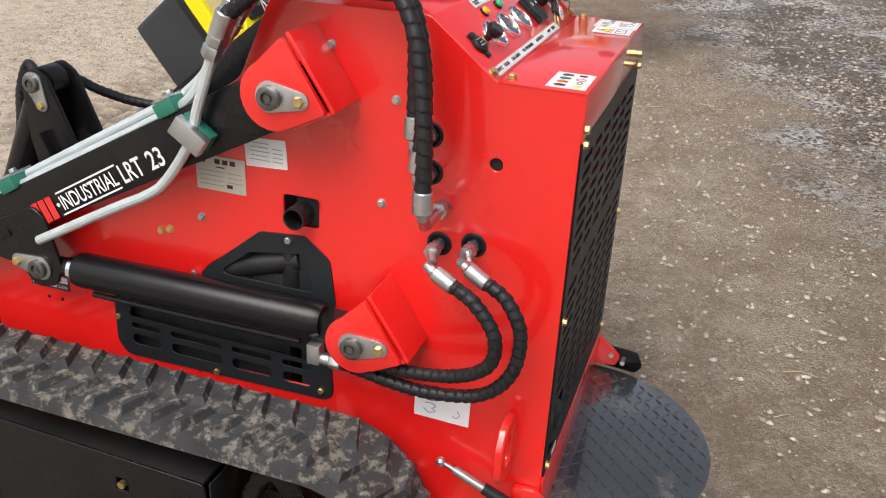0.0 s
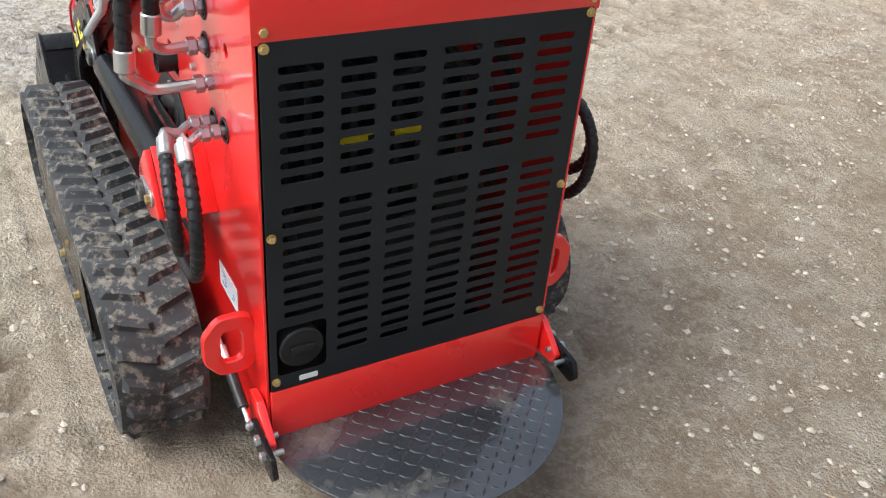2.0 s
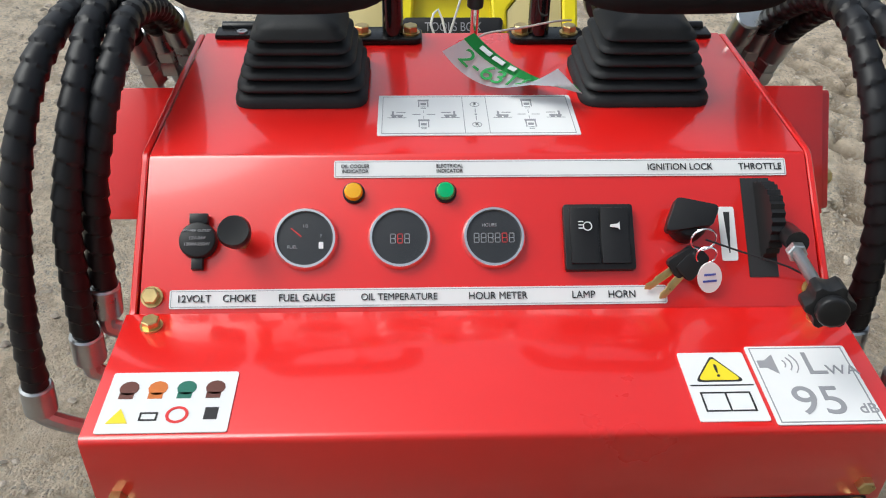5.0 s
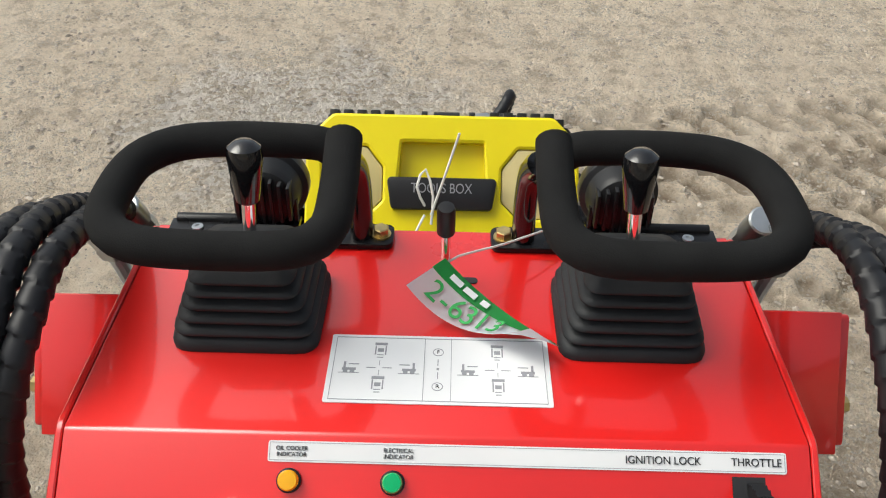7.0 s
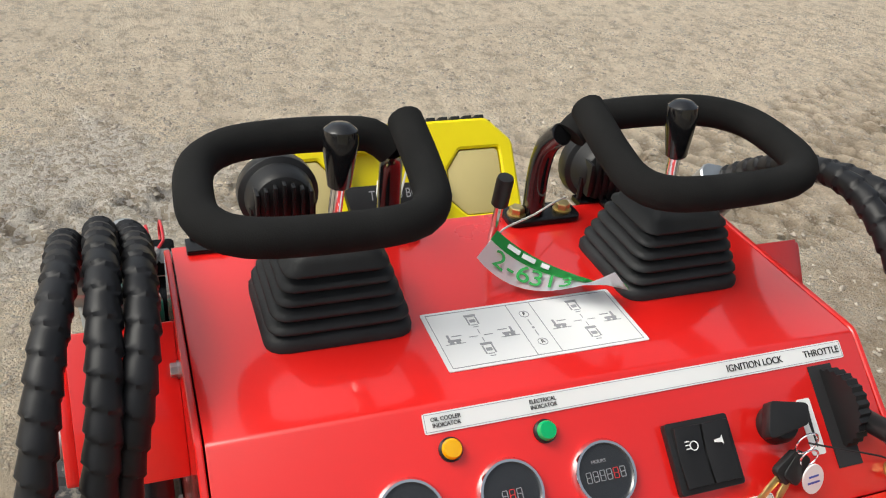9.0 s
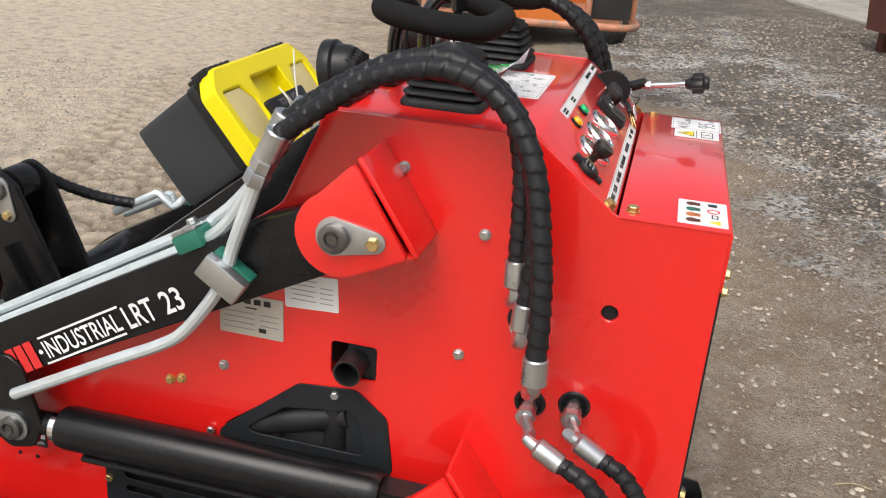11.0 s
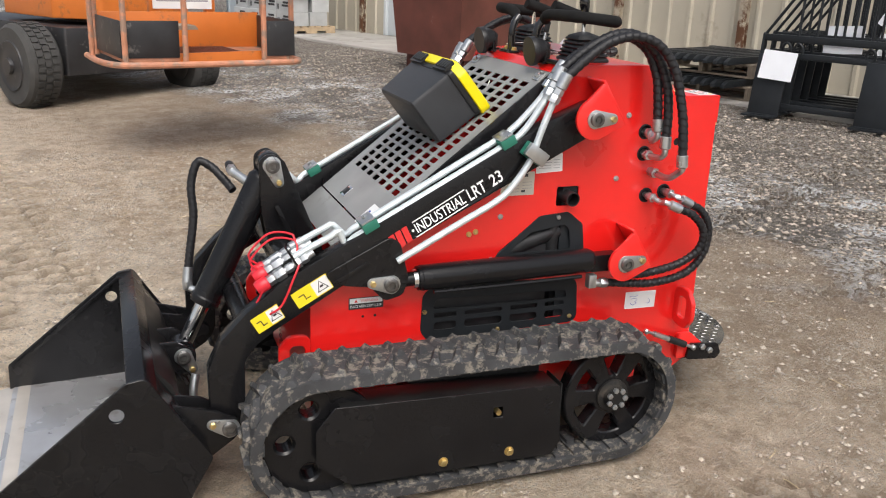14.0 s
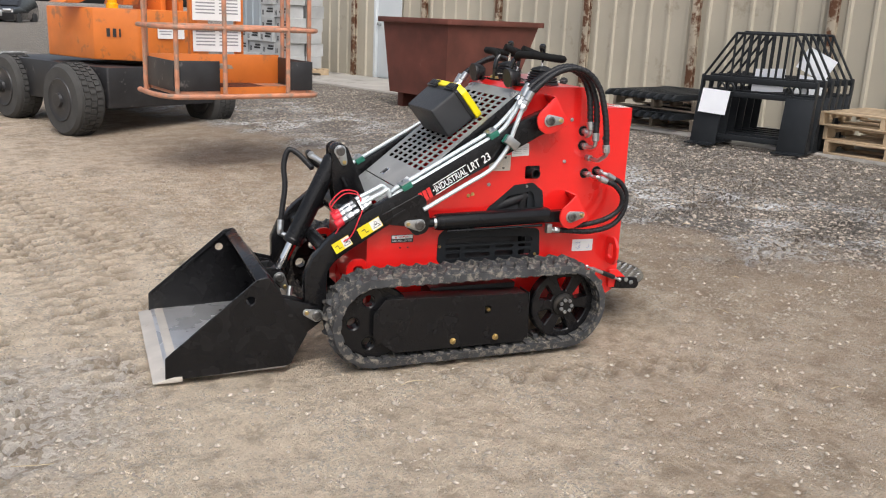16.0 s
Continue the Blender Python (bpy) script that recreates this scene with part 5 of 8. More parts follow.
def gauge(y, kind):
    bm = bmesh.new()
    lathe(bm, [(0.0285, 0.0), (0.0285, 0.004), (0.0265, 0.0075), (0.0245, 0.0075), (0.0236, 0.0055), (0.0236, 0.0005)], on_dash(y, 0.056), DASH_OUT, 40)
    g = part("gauge", bm, CHROME, loader, "round dash gauge with a chrome bezel")
    bm = bmesh.new()
    lathe(bm, [(0.024, 0.0), (0.024, 0.0045), (0.0, 0.0052)], on_dash(y, 0.056), DASH_OUT, 32)
    part("dial", bm, DIAL, g)
    if kind == "fuel":
        bm = bmesh.new()
        m = dash_pose(y - 0.004, 0.058, 0.0054)
        box(bm, (-0.001, -0.0005, 0), (0.011, 0.0005, 0.0006), m @ Matrix.Rotation(radians(140), 4, "Z"))
        part("needle", bm, RED_INK, g, smooth=False)
        text("FUEL", 0.0042, dash_pose(y - 0.011, 0.048, 0.0054), GREY_INK, g, align="CENTER")
        text("1/2", 0.004, dash_pose(y, 0.067, 0.0054), GREY_INK, g, align="CENTER")
        text("F", 0.004, dash_pose(y + 0.014, 0.058, 0.0054), GREY_INK, g, align="CENTER")
        bm = bmesh.new()
        box(bm, (-0.002, -0.003, 0), (0.002, 0.003, 0.0004), dash_pose(y + 0.014, 0.0495, 0.0054))
        part("pump_mark", bm, WHITE_INK, g, smooth=False)
    else:
        n = 3 if kind == "oil" else 6
        for k in range(n):
            bm = bmesh.new()
            m = dash_pose(y + (k - (n - 1) / 2) * 0.0062, 0.055, 0.0053)
            for x0, y0, x1, y1 in ((-0.002, 0.0038, 0.002, 0.0044), (-0.002, -0.0003, 0.002, 0.0003), (-0.002, -0.0044, 0.002, -0.0038), (-0.0024, 0.0003, -0.0018, 0.0038), (0.0018, 0.0003, 0.0024, 0.0038), (-0.0024, -0.0038, -0.0018, -0.0003), (0.0018, -0.0038, 0.0024, -0.0003)):
                box(bm, (x0, y0, 0), (x1, y1, 0.0003), m)
            part("digit", bm, RED_INK if k == n - 2 + (n == 3) * 0 else GREY_INK, g, smooth=False)
        if kind == "hours":
            text("HOURS", 0.004, dash_pose(y - 0.004, 0.0665, 0.0054), GREY_INK, g, align="CENTER")


gauge(-0.157, "fuel")
gauge(-0.074, "oil")
gauge(0.009, "hours")


def strip(v, y0, y1, words, h=0.0165):
    m = dash_pose((y0 + y1) / 2, v, 0.0004)
    w = y1 - y0
    p = sheet("label_strip", LABEL, m, w, h, loader, "white printed label strip")
    bm = bmesh.new()
    e, t = 0.0012, 0.0004
    for lo, hi in (((-w / 2 + e, h / 2 - e - t), (w / 2 - e, h / 2 - e)), ((-w / 2 + e, -h / 2 + e), (w / 2 - e, -h / 2 + e + t)), ((-w / 2 + e, -h / 2 + e), (-w / 2 + e + t, h / 2 - e)), ((w / 2 - e - t, -h / 2 + e), (w / 2 - e, h / 2 - e))):
        box(bm, (*lo, 0.0008), (*hi, 0.0011), m)
    part("border", bm, GREY_INK, p, smooth=False)
    for y, body, size in words:
        text(body, size, dash_pose(y, v, 0.0018), INK, p, align="CENTER", stretch=0.92)


strip(0.0035, -0.273, 0.16, [(-0.252, "12VOLT", 0.0092), (-0.213, "CHOKE", 0.0092), (-0.155, "FUEL GAUGE", 0.0092), (-0.075, "OIL TEMPERATURE", 0.0086), (0.011, "HOUR METER", 0.0092), (0.086, "LAMP", 0.0092), (0.12, "HORN", 0.0092)])
strip(0.121, -0.133, 0.279, [(-0.114, "OIL COOLER\nINDICATOR", 0.0048), (-0.029, "ELECTRICAL\nINDICATOR", 0.0048), (0.181, "IGNITION LOCK", 0.0088), (0.255, "THROTTLE", 0.0088)])

for y, lens in ((-0.115, AMBER), (-0.033, GREEN_LENS)):
    bm = bmesh.new()
    lathe(bm, [(0.0098, 0), (0.0098, 0.003), (0.0085, 0.004)], on_dash(y, 0.0985), DASH_OUT, 24)
    p = part("indicator_lamp", bm, PLASTIC, loader, "small round indicator lamp")
    bm = bmesh.new()
    lathe(bm, [(0.0082, 0.0), (0.0082, 0.007), (0.007, 0.009), (0, 0.0095)], on_dash(y, 0.0985), DASH_OUT, 24)
    part("lens", bm, lens, p, "amber lens" if lens is AMBER else "green lens")

# power outlet with its flap
bm = bmesh.new()
lathe(bm, [(0.0165, 0), (0.0165, 0.006), (0.0155, 0.009), (0, 0.0095)], on_dash(-0.25, 0.055), DASH_OUT, 28)
box(bm, (-0.008, 0.015, 0), (0.008, 0.024, 0.008), dash_pose(-0.25, 0.055))
box(bm, (-0.005, -0.026, 0), (0.005, -0.015, 0.006), dash_pose(-0.25, 0.055))
p = part("power_outlet", bm, PLASTIC, loader, "black round power outlet cap", bevel=0.0008)
for dv, body in ((0.0075, "POWER OUTLET"), (0.001, "12V-24V"), (-0.0045, "120W-250W")):
    text(body, 0.0032 if dv > 0.005 else 0.0042, dash_pose(-0.25, 0.055 + dv, 0.0098), GREY_INK, p, align="CENTER")
# choke knob
bm = bmesh.new()
lathe(bm, [(0.006, 0), (0.006, 0.014), (0.009, 0.016), (0.0135, 0.022), (0.0145, 0.03), (0.013, 0.034), (0.0, 0.033)], on_dash(-0.214, 0.056), DASH_OUT, 24)
p = part("choke_knob", bm, PLASTIC, loader, "black choke pull knob")
bm = bmesh.new()
hexagon(bm, on_dash(-0.214, 0.056), DASH_OUT, 0.009, 0.006)
part("nut", bm, GOLD, p)
# rocker switches
bm = bmesh.new()
prism(bm, rounded([(-0.031, -0.03), (0.031, -0.03), (0.031, 0.03), (-0.031, 0.03)], 0.003), 0, 0.008, "z")
p = part("switch_panel", moved(bm, dash_pose(0.102, 0.0545)), PLASTIC, loader, "black panel with two rocker switches", bevel=0.0008)
for dy in (-0.0135, 0.0135):
    bm = bmesh.new()
    prism(bm, [(-0.025, 0.008), (0.025, 0.008), (0.025, 0.014), (0.0, 0.0095), (-0.025, 0.012)], -0.0125, 0.0125, "x")
    part("rocker", moved(bm, dash_pose(0.102 + dy, 0.0545)), PLASTIC, p, bevel=0.0006)
bm = bmesh.new()
for k in range(3):
    box(bm, (-0.019, 0.006 + 0.003 * k, 0.0125), (-0.0145, 0.007 + 0.003 * k, 0.0129))
plate(bm, circle(-0.011, 0.0083, 0.0042, 14), [circle(-0.011, 0.0083, 0.0033, 14)], 0.0125, 0.0129, "z")
part("lamp_mark", moved(bm, dash_pose(0.102, 0.0545)), WHITE_INK, p, smooth=False)
bm = bmesh.new()
prism(bm, [(0.009, 0.0075), (0.016, 0.0065), (0.0175, 0.0045), (0.0175, 0.0125), (0.016, 0.0105), (0.009, 0.0095)], 0.0125, 0.0129, "z")
part("horn_mark", moved(bm, dash_pose(0.102, 0.0545)), WHITE_INK, p, smooth=False)
# ignition lock
bm = bmesh.new()
lathe(bm, [(0.017, 0), (0.017, 0.012), (0.014, 0.018), (0.0, 0.018)], (0, 0, 0), (0, 0, 1), 26)
prism(bm, rounded([(-0.025, -0.012), (0.018, -0.006), (0.026, 0.012), (-0.012, 0.02)], 0.005), 0.012, 0.024, "z")
part("ignition_lock", moved(bm, dash_pose(0.181, 0.066)), PLASTIC, loader, "black ignition lock", bevel=0.0006)
# throttle scale, slot, toothed quadrant and lever
p = sheet("throttle_scale", LABEL, dash_pose(0.2195, 0.058, 0.0004), 0.0145, 0.05, loader, "narrow white throttle scale")
bm = bmesh.new()
prism(bm, [(-0.0028, 0.02), (0.0028, 0.02), (0.0004, -0.018), (-0.0004, -0.018)], 0.0008, 0.0012, "z")
part("wedge", moved(bm, dash_pose(0.2195, 0.058, 0.0005)), INK, p, smooth=False)
bm = bmesh.new()
box(bm, (-0.012, -0.046, 0.0003), (0.014, 0.046, 0.0012), dash_pose(0.2475, 0.064))
part("throttle_slot", bm, INK, loader, "dark slot of the throttle", smooth=False)
bm = bmesh.new()
teeth = []
for k in range(56):
    a, r = 6.283185 * k / 56, (0.036 if k % 2 else 0.0335)
    teeth.append((on_dash(0, 0.07, 0.0).x + r * math.cos(a), on_dash(0, 0.07, 0.0).z + r * math.sin(a)))
prism(bm, teeth, 0.247, 0.259)
q = part("throttle_quadrant", bm, PLASTIC, loader, "black toothed throttle quadrant", bevel=0.0)
hub = on_dash(0, 0.055, 0.02)
knob = Vector((-0.054, 0.245, 1.13))
bm = bmesh.new()
rod(bm, (hub.x, 0.262, hub.z), knob, 0.0052)
lev = part("throttle_lever", bm, ZINC, loader, "steel throttle lever with a black star knob")
bm = bmesh.new()
rod(bm, (hub.x - 0.004, 0.266, hub.z - 0.004), (hub.x + 0.035, 0.259, hub.z + 0.012), 0.0095, 12)
part("socket", bm, PLASTIC, lev)
bm = bmesh.new()
d = (knob - Vector((hub.x, 0.262, hub.z))).normalized()
hexagon(bm, Vector((hub.x, 0.262, hub.z)) + d * 0.04, d, 0.0085, 0.008)
part("nut", bm, ZINC, lev)
bm = bmesh.new()
turn = d.to_track_quat("Z", "Y").to_matrix().to_4x4()
star = [((0.0185 if k % 4 < 2 else 0.0145) * math.cos(6.283185 * k / 24), (0.0185 if k % 4 < 2 else 0.0145) * math.sin(6.283185 * k / 24)) for k in range(24)]
prism(bm, star, -0.008, 0.012, "z")
lathe(bm, [(0.009, -0.02), (0.012, -0.008)], (0, 0, 0), (0, 0, 1), 16)
lathe(bm, [(0.012, 0.012), (0.012, 0.02), (0.009, 0.021)], (0, 0, 0), (0, 0, 1), 16)
part("star_knob", moved(bm, Matrix.Translation(knob) @ turn), PLASTIC, lev, bevel=0.0012)

# bolts and stickers on dash and hood
for y in (-0.288, 0.29):
    for at, axis in ((on_dash(y, 0.006), DASH_OUT), (Vector((-0.122, y * 0.98, 1.054)), Vector((0, 0, 1)))):
        bm = bmesh.new()
        lathe(bm, [(0.0095, 0), (0.0095, 0.0018)], at, axis, 16)
        hexagon(bm, at + axis * 0.0018, axis, 0.0078, 0.0065)
        part("bolt", bm, GOLD, loader, "yellow zinc hex bolt")
m = hood_pose(-0.034, -0.249)
p = sheet("sticker", LABEL, m, 0.097, 0.063, loader, "white sticker of safety pictograms")
for k, mat in enumerate((RUST, ORANGE, GREEN_CLAMP, RUST)):
    bm = bmesh.new()
    lathe(bm, [(0.0075, 0.0008), (0.0075, 0.0012), (0, 0.0012)], (-0.033 + 0.022 * k, 0.014, 0), (0, 0, 1), 12)
    box(bm, (-0.039 + 0.022 * k, 0.003, 0.0008), (-0.028 + 0.022 * k, 0.009, 0.0012))
    part("pictogram", moved(bm, m), mat, p, smooth=False)
bm = bmesh.new()
prism(bm, [(-0.042, -0.022), (-0.026, -0.022), (-0.034, -0.007)], 0.0008, 0.0012, "z")
part("pictogram", moved(bm, m), YELLOW_INK, p, smooth=False)
bm = bmesh.new()
plate(bm, circle(0.009, -0.014, 0.0085, 20), [circle(0.009, -0.014, 0.0062, 20)], 0.0008, 0.0012, "z")
part("pictogram", moved(bm, m), RED_INK, p, smooth=False)
bars("pictogram", INK, m @ Matrix.Translation((0, 0, 0.0008)), [(-0.012, -0.012, 0.013, 0.0015), (-0.012, -0.019, 0.013, 0.0015), (-0.018, -0.0155, 0.0015, 0.008), (-0.006, -0.0155, 0.0015, 0.008), (0.034, -0.013, 0.01, 0.012)], p)
m = hood_pose(-0.042, 0.178)
p = sheet("sticker", LABEL, m, 0.054, 0.075, loader, "white warning sticker with a yellow triangle")
bm = bmesh.new()
prism(bm, rounded([(-0.02, 0.004), (0.02, 0.004), (0, 0.034)], 0.003), 0.0008, 0.0011, "z")
part("triangle", moved(bm, m), INK, p, smooth=False)
bm = bmesh.new()
prism(bm, rounded([(-0.0175, 0.0055), (0.0175, 0.0055), (0, 0.031)], 0.003), 0.0012, 0.0014, "z")
part("triangle", moved(bm, m), YELLOW_INK, p, smooth=False)
text("!", 0.02, m @ Matrix.Translation((0, 0.015, 0.0016)), INK, p, align="CENTER")
bars("book_mark", INK, m @ Matrix.Translation((0, 0, 0.0009)), [(-0.01, -0.008, 0.018, 0.0014), (0.01, -0.008, 0.018, 0.0014), (-0.01, -0.027, 0.018, 0.0014), (0.01, -0.027, 0.018, 0.0014), (-0.019, -0.0175, 0.0014, 0.02), (0.019, -0.0175, 0.0014, 0.02), (0, -0.0175, 0.0014, 0.02),
                                                             (0, 0.0, 0.05, 0.0012)], p)
m = hood_pose(-0.043, 0.25)
p = sheet("sticker", LABEL, m, 0.083, 0.086, loader, "white noise rating sticker")
text("L", 0.036, m @ Matrix.Translation((0.0, 0.021, 0.001)), GREY_INK, p)
text("WA", 0.015, m @ Matrix.Translation((0.017, 0.014, 0.001)), GREY_INK, p)
text("95", 0.042, m @ Matrix.Translation((-0.022, -0.02, 0.001)), GREY_INK, p)
text("dB", 0.014, m @ Matrix.Translation((0.026, -0.028, 0.001)), GREY_INK, p)
bm = bmesh.new()
prism(bm, [(-0.036, 0.018), (-0.03, 0.018), (-0.022, 0.011), (-0.022, 0.033), (-0.03, 0.026), (-0.036, 0.026)], 0.0008, 0.0012, "z")
for r in (0.006, 0.011, 0.016):
    tube(bm, [(-0.02 + r * math.cos(a), 0.022 + r * math.sin(a), 0.001) for a in (-0.7, -0.35, 0, 0.35, 0.7)], 0.0006, 4, step=0.002)
e = 0.0385
for lo, hi in (((-e, 0.04), (e, 0.041)), ((-e, -0.041), (e, -0.04)), ((-e, -0.04), (-e + 0.001, 0.04)), ((e - 0.001, -0.04), (e, 0.04))):
    box(bm, (*lo, 0.0008), (*hi, 0.0011))
part("loudness_mark", moved(bm, m), GREY_INK, p, smooth=False)

# function chart on the deck
m = deck_pose(-0.328, 0.001)
p = sheet("function_chart", LABEL, m, 0.193, 0.083, loader, "white chart of machine movements on the deck")
rows = [(0, 0.038, 0.184, 0.0005), (0, -0.038, 0.184, 0.0005), (-0.092, 0, 0.0005, 0.076), (0.092, 0, 0.0005, 0.076), (-0.013, 0, 0.0005, 0.076), (0.0105, 0, 0.0005, 0.076)]
for cx in (-0.052, 0.051):
    rows += [(cx - 0.007, 0, 0.008, 0.0005), (cx + 0.007, 0, 0.008, 0.0005), (cx, 0.006, 0.0005, 0.006), (cx, -0.006, 0.0005, 0.006)]
    for cy in (0.022, -0.02):
        rows += [(cx, cy + 0.008, 0.011, 0.0028), (cx, cy, 0.0055, 0.004), (cx - 0.0045, cy, 0.0012, 0.011), (cx + 0.0045, cy, 0.0012, 0.011), (cx, cy - 0.006, 0.006, 0.0006), (cx, cy - 0.009, 0.005, 0.0006)]
    for sx in (-1, 1):
        x = cx + sx * 0.026
        rows += [(x, -0.002, 0.012, 0.0025), (x - 0.003, -0.0048, 0.004, 0.003), (x + 0.003, -0.0048, 0.004, 0.003), (x + sx * 0.004, 0.003, 0.002, 0.007), (x - sx * 0.004, 0.004, 0.009, 0.0008), (x, -0.0066, 0.018, 0.0004)]
rows += [(-0.001, 0.008, 0.0008, 0.008), (-0.001, -0.008, 0.0008, 0.008), (-0.001, 0, 0.0022, 0.0022)]
bars("chart_drawing", GREY_INK, m @ Matrix.Translation((0, 0, 0.0008)), rows, p)
for v, c in ((0.021, "F"), (-0.021, "R")):
    bm = bmesh.new()
    plate(bm, circle(-0.001, v, 0.0048, 20), [circle(-0.001, v, 0.0042, 20)], 0.0008, 0.0011, "z")
    part("ring", moved(bm, m), GREY_INK, p, smooth=False)
    text(c, 0.006, m @ Matrix.Translation((-0.001, v, 0.001)), INK, p, align="CENTER")


def bellows(y):
    """A stepped rubber gaiter, wide at the deck."""
    bm = bmesh.new()
    levels = [(1.0, 0.0), (1.0, 0.006), (0.93, 0.011)]
    z, k = 0.011, 0.93
    for i in range(5):
        levels += [(k - 0.085, z + 0.0015), (k - 0.02, z + 0.003), (k + 0.03, z + 0.0055), (k + 0.025, z + 0.008), (k - 0.05, z + 0.0105)]
        z += 0.0115
        k -= 0.062
    levels += [(k, z + 0.003), (k - 0.2, z + 0.008), (0.18, z + 0.014)]
    rings = []
    for f, h in levels:
        w, d = 0.0655 * f, 0.059 * f
        ring = rounded([(-d, -w), (d, -w), (d, w), (-d, w)], 0.016 * f + 0.004, 4)
        rings.append([bm.verts.new((-0.402 + x, y + q, 1.1428 + h)) for x, q in ring])
    for a, b in zip(rings, rings[1:]):
        for i in range(len(a)):
            q = (i + 1) % len(a)
            bm.faces.new((a[i], a[q], b[q], b[i]))
    bm.faces.new(rings[-1])
    part("bellows", bm, BELLOWS, loader, "black ribbed rubber lever gaiter", sharp=60)


def grip(s):
    y = lambda v: s * v
    bellows(s * 0.172)
    # joystick
    bm = bmesh.new()
    rod(bm, (-0.404, y(0.17), 1.2), (-0.401, y(0.164), 1.278), 0.006)
    stick = part("joystick", bm, CHROME, loader, "chrome joystick with a glossy black knob")
    bm = bmesh.new()
    lathe(bm, [(0.0075, 0), (0.01, 0.002), (0.0142, 0.032), (0.0155, 0.043), (0.014, 0.051), (0.008, 0.056), (0, 0.057)], (-0.399, y(0.1645), 1.266), (-0.1, y(-0.05) * 0.6, 1), 24)
    part("knob", bm, GLOSSY, stick)
    # padded hand loop
    z = 1.272
    wide = 0.016 if s > 0 else 0.004
    loop = [(-0.5, 0.088, z - 0.02), (-0.505, 0.108, z - 0.006), (-0.503, 0.15, z - 0.001), (-0.501, 0.2, z), (-0.49, 0.243, z), (-0.462, 0.27, z - 0.002), (-0.418, 0.278, z - 0.006), (-0.378, 0.274, z - 0.01), (-0.354, 0.246, z - 0.013), (-0.348, 0.185, z - 0.014), (-0.351, 0.118, z - 0.013), (-0.371, 0.091, z - 0.009), (-0.41, 0.085, z + 0.002), (-0.472, 0.085, z + 0.022)]
    loop = [(a + 0.008, b + wide * (b / 0.28 if b > 0.12 else 0.8), c) for a, b, c in loop]
    bm = bmesh.new()
    tube(bm, [(a, y(b), c) for a, b, c in loop], 0.0165, 16, step=0.01)
    part("hand_loop", bm, FOAM, loader, "black foam-padded hand loop with a split end", sharp=60)
    bm = bmesh.new()
    tube(bm, [(-0.515, y(0.083), 1.15), (-0.516, y(0.083), 1.2), (-0.508, y(0.085), 1.236), (-0.492, y(0.09), 1.254)], 0.012, 14)
    part("loop_post", bm, GLOSSY, loader, "glossy black steel post of the hand loop")
    bm = bmesh.new()
    prism(bm, rounded([(-0.535, y(0.05)), (-0.535, y(0.135)), (-0.498, y(0.135)), (-0.498, y(0.05))], 0.01), 1.1428, 1.15, "z")
    b = part("loop_base", bm, BLACK, loader, "black base plate with two bolts", bevel=0.0015)
    for v in (0.063, 0.118):
        bm = bmesh.new()
        lathe(bm, [(0.0105, 0), (0.0105, 0.002)], (-0.515, y(v), 1.15), (0, 0, 1), 18)
        hexagon(bm, (-0.515, y(v), 1.152), (0, 0, 1), 0.0085, 0.008)
        part("bolt", bm, GOLD, b)
    bm = bmesh.new()
    box(bm, (-0.54, min(y(0.175), y(0.285)), 1.1428), (-0.515, max(y(0.175), y(0.285)), 1.148))
    rod(bm, (-0.54, y(0.18), 1.147), (-0.54, y(0.28), 1.147), 0.007, 10)
    h = part("hinge", bm, BLACK, loader, "black steel screen hinge", bevel=0.001)
    for v in (0.21, 0.255):
        bm = bmesh.new()
        lathe(bm, [(0.006, 0), (0.006, 0.002), (0.003, 0.0022), (0.003, 0.001), (0, 0.001)], (-0.523, y(v), 1.148), (0, 0, 1), 14)
        part("screw", bm, ZINC, h)
    # round work lamp looking forward
    bm = bmesh.new()
    c = Vector((-0.565, y(0.186), 1.172))
    lathe(bm, [(0.018, 0.0), (0.03, 0.004), (0.034, 0.012), (0.036, 0.03), (0.042, 0.033), (0.042, 0.05), (0.039, 0.05)], c + Vector((0.03, 0, 0.004)), (-1, 0, -0.12), 30)
    lampbody = part("work_lamp", bm, PLASTIC, loader, "round black work lamp with cooling fins", bevel=0.0006)
    for k in range(-3, 4):
        bm = bmesh.new()
        box(bm, (c.x + 0.0, c.y + 0.009 * k - 0.0018, c.z - 0.028 + 0.003 * abs(k)), (c.x + 0.034, c.y + 0.009 * k + 0.0018, c.z + 0.03 - 0.003 * abs(k)))
        part("fin", bm, PLASTIC, lampbody, bevel=0.0006)
    bm = bmesh.new()
    lathe(bm, [(0.038, 0), (0.038, 0.003), (0, 0.004)], c + Vector((-0.014, 0, -0.001)), (-1, 0, -0.12), 30)
    part("lens", bm, GLASS_DARK, lampbody)
    bm = bmesh.new()
    for v in (-0.03, 0.03):
        tube(bm, [(c.x + 0.02, c.y + v, c.z), (c.x + 0.02, c.y + v, c.z - 0.03)], 0.004, 8)
    box(bm, (c.x + 0.01, c.y - 0.034, c.z - 0.034), (c.x + 0.03, c.y + 0.034, c.z - 0.028))
    part("bracket", bm, BLACK, lampbody)


grip(-1)
grip(1)
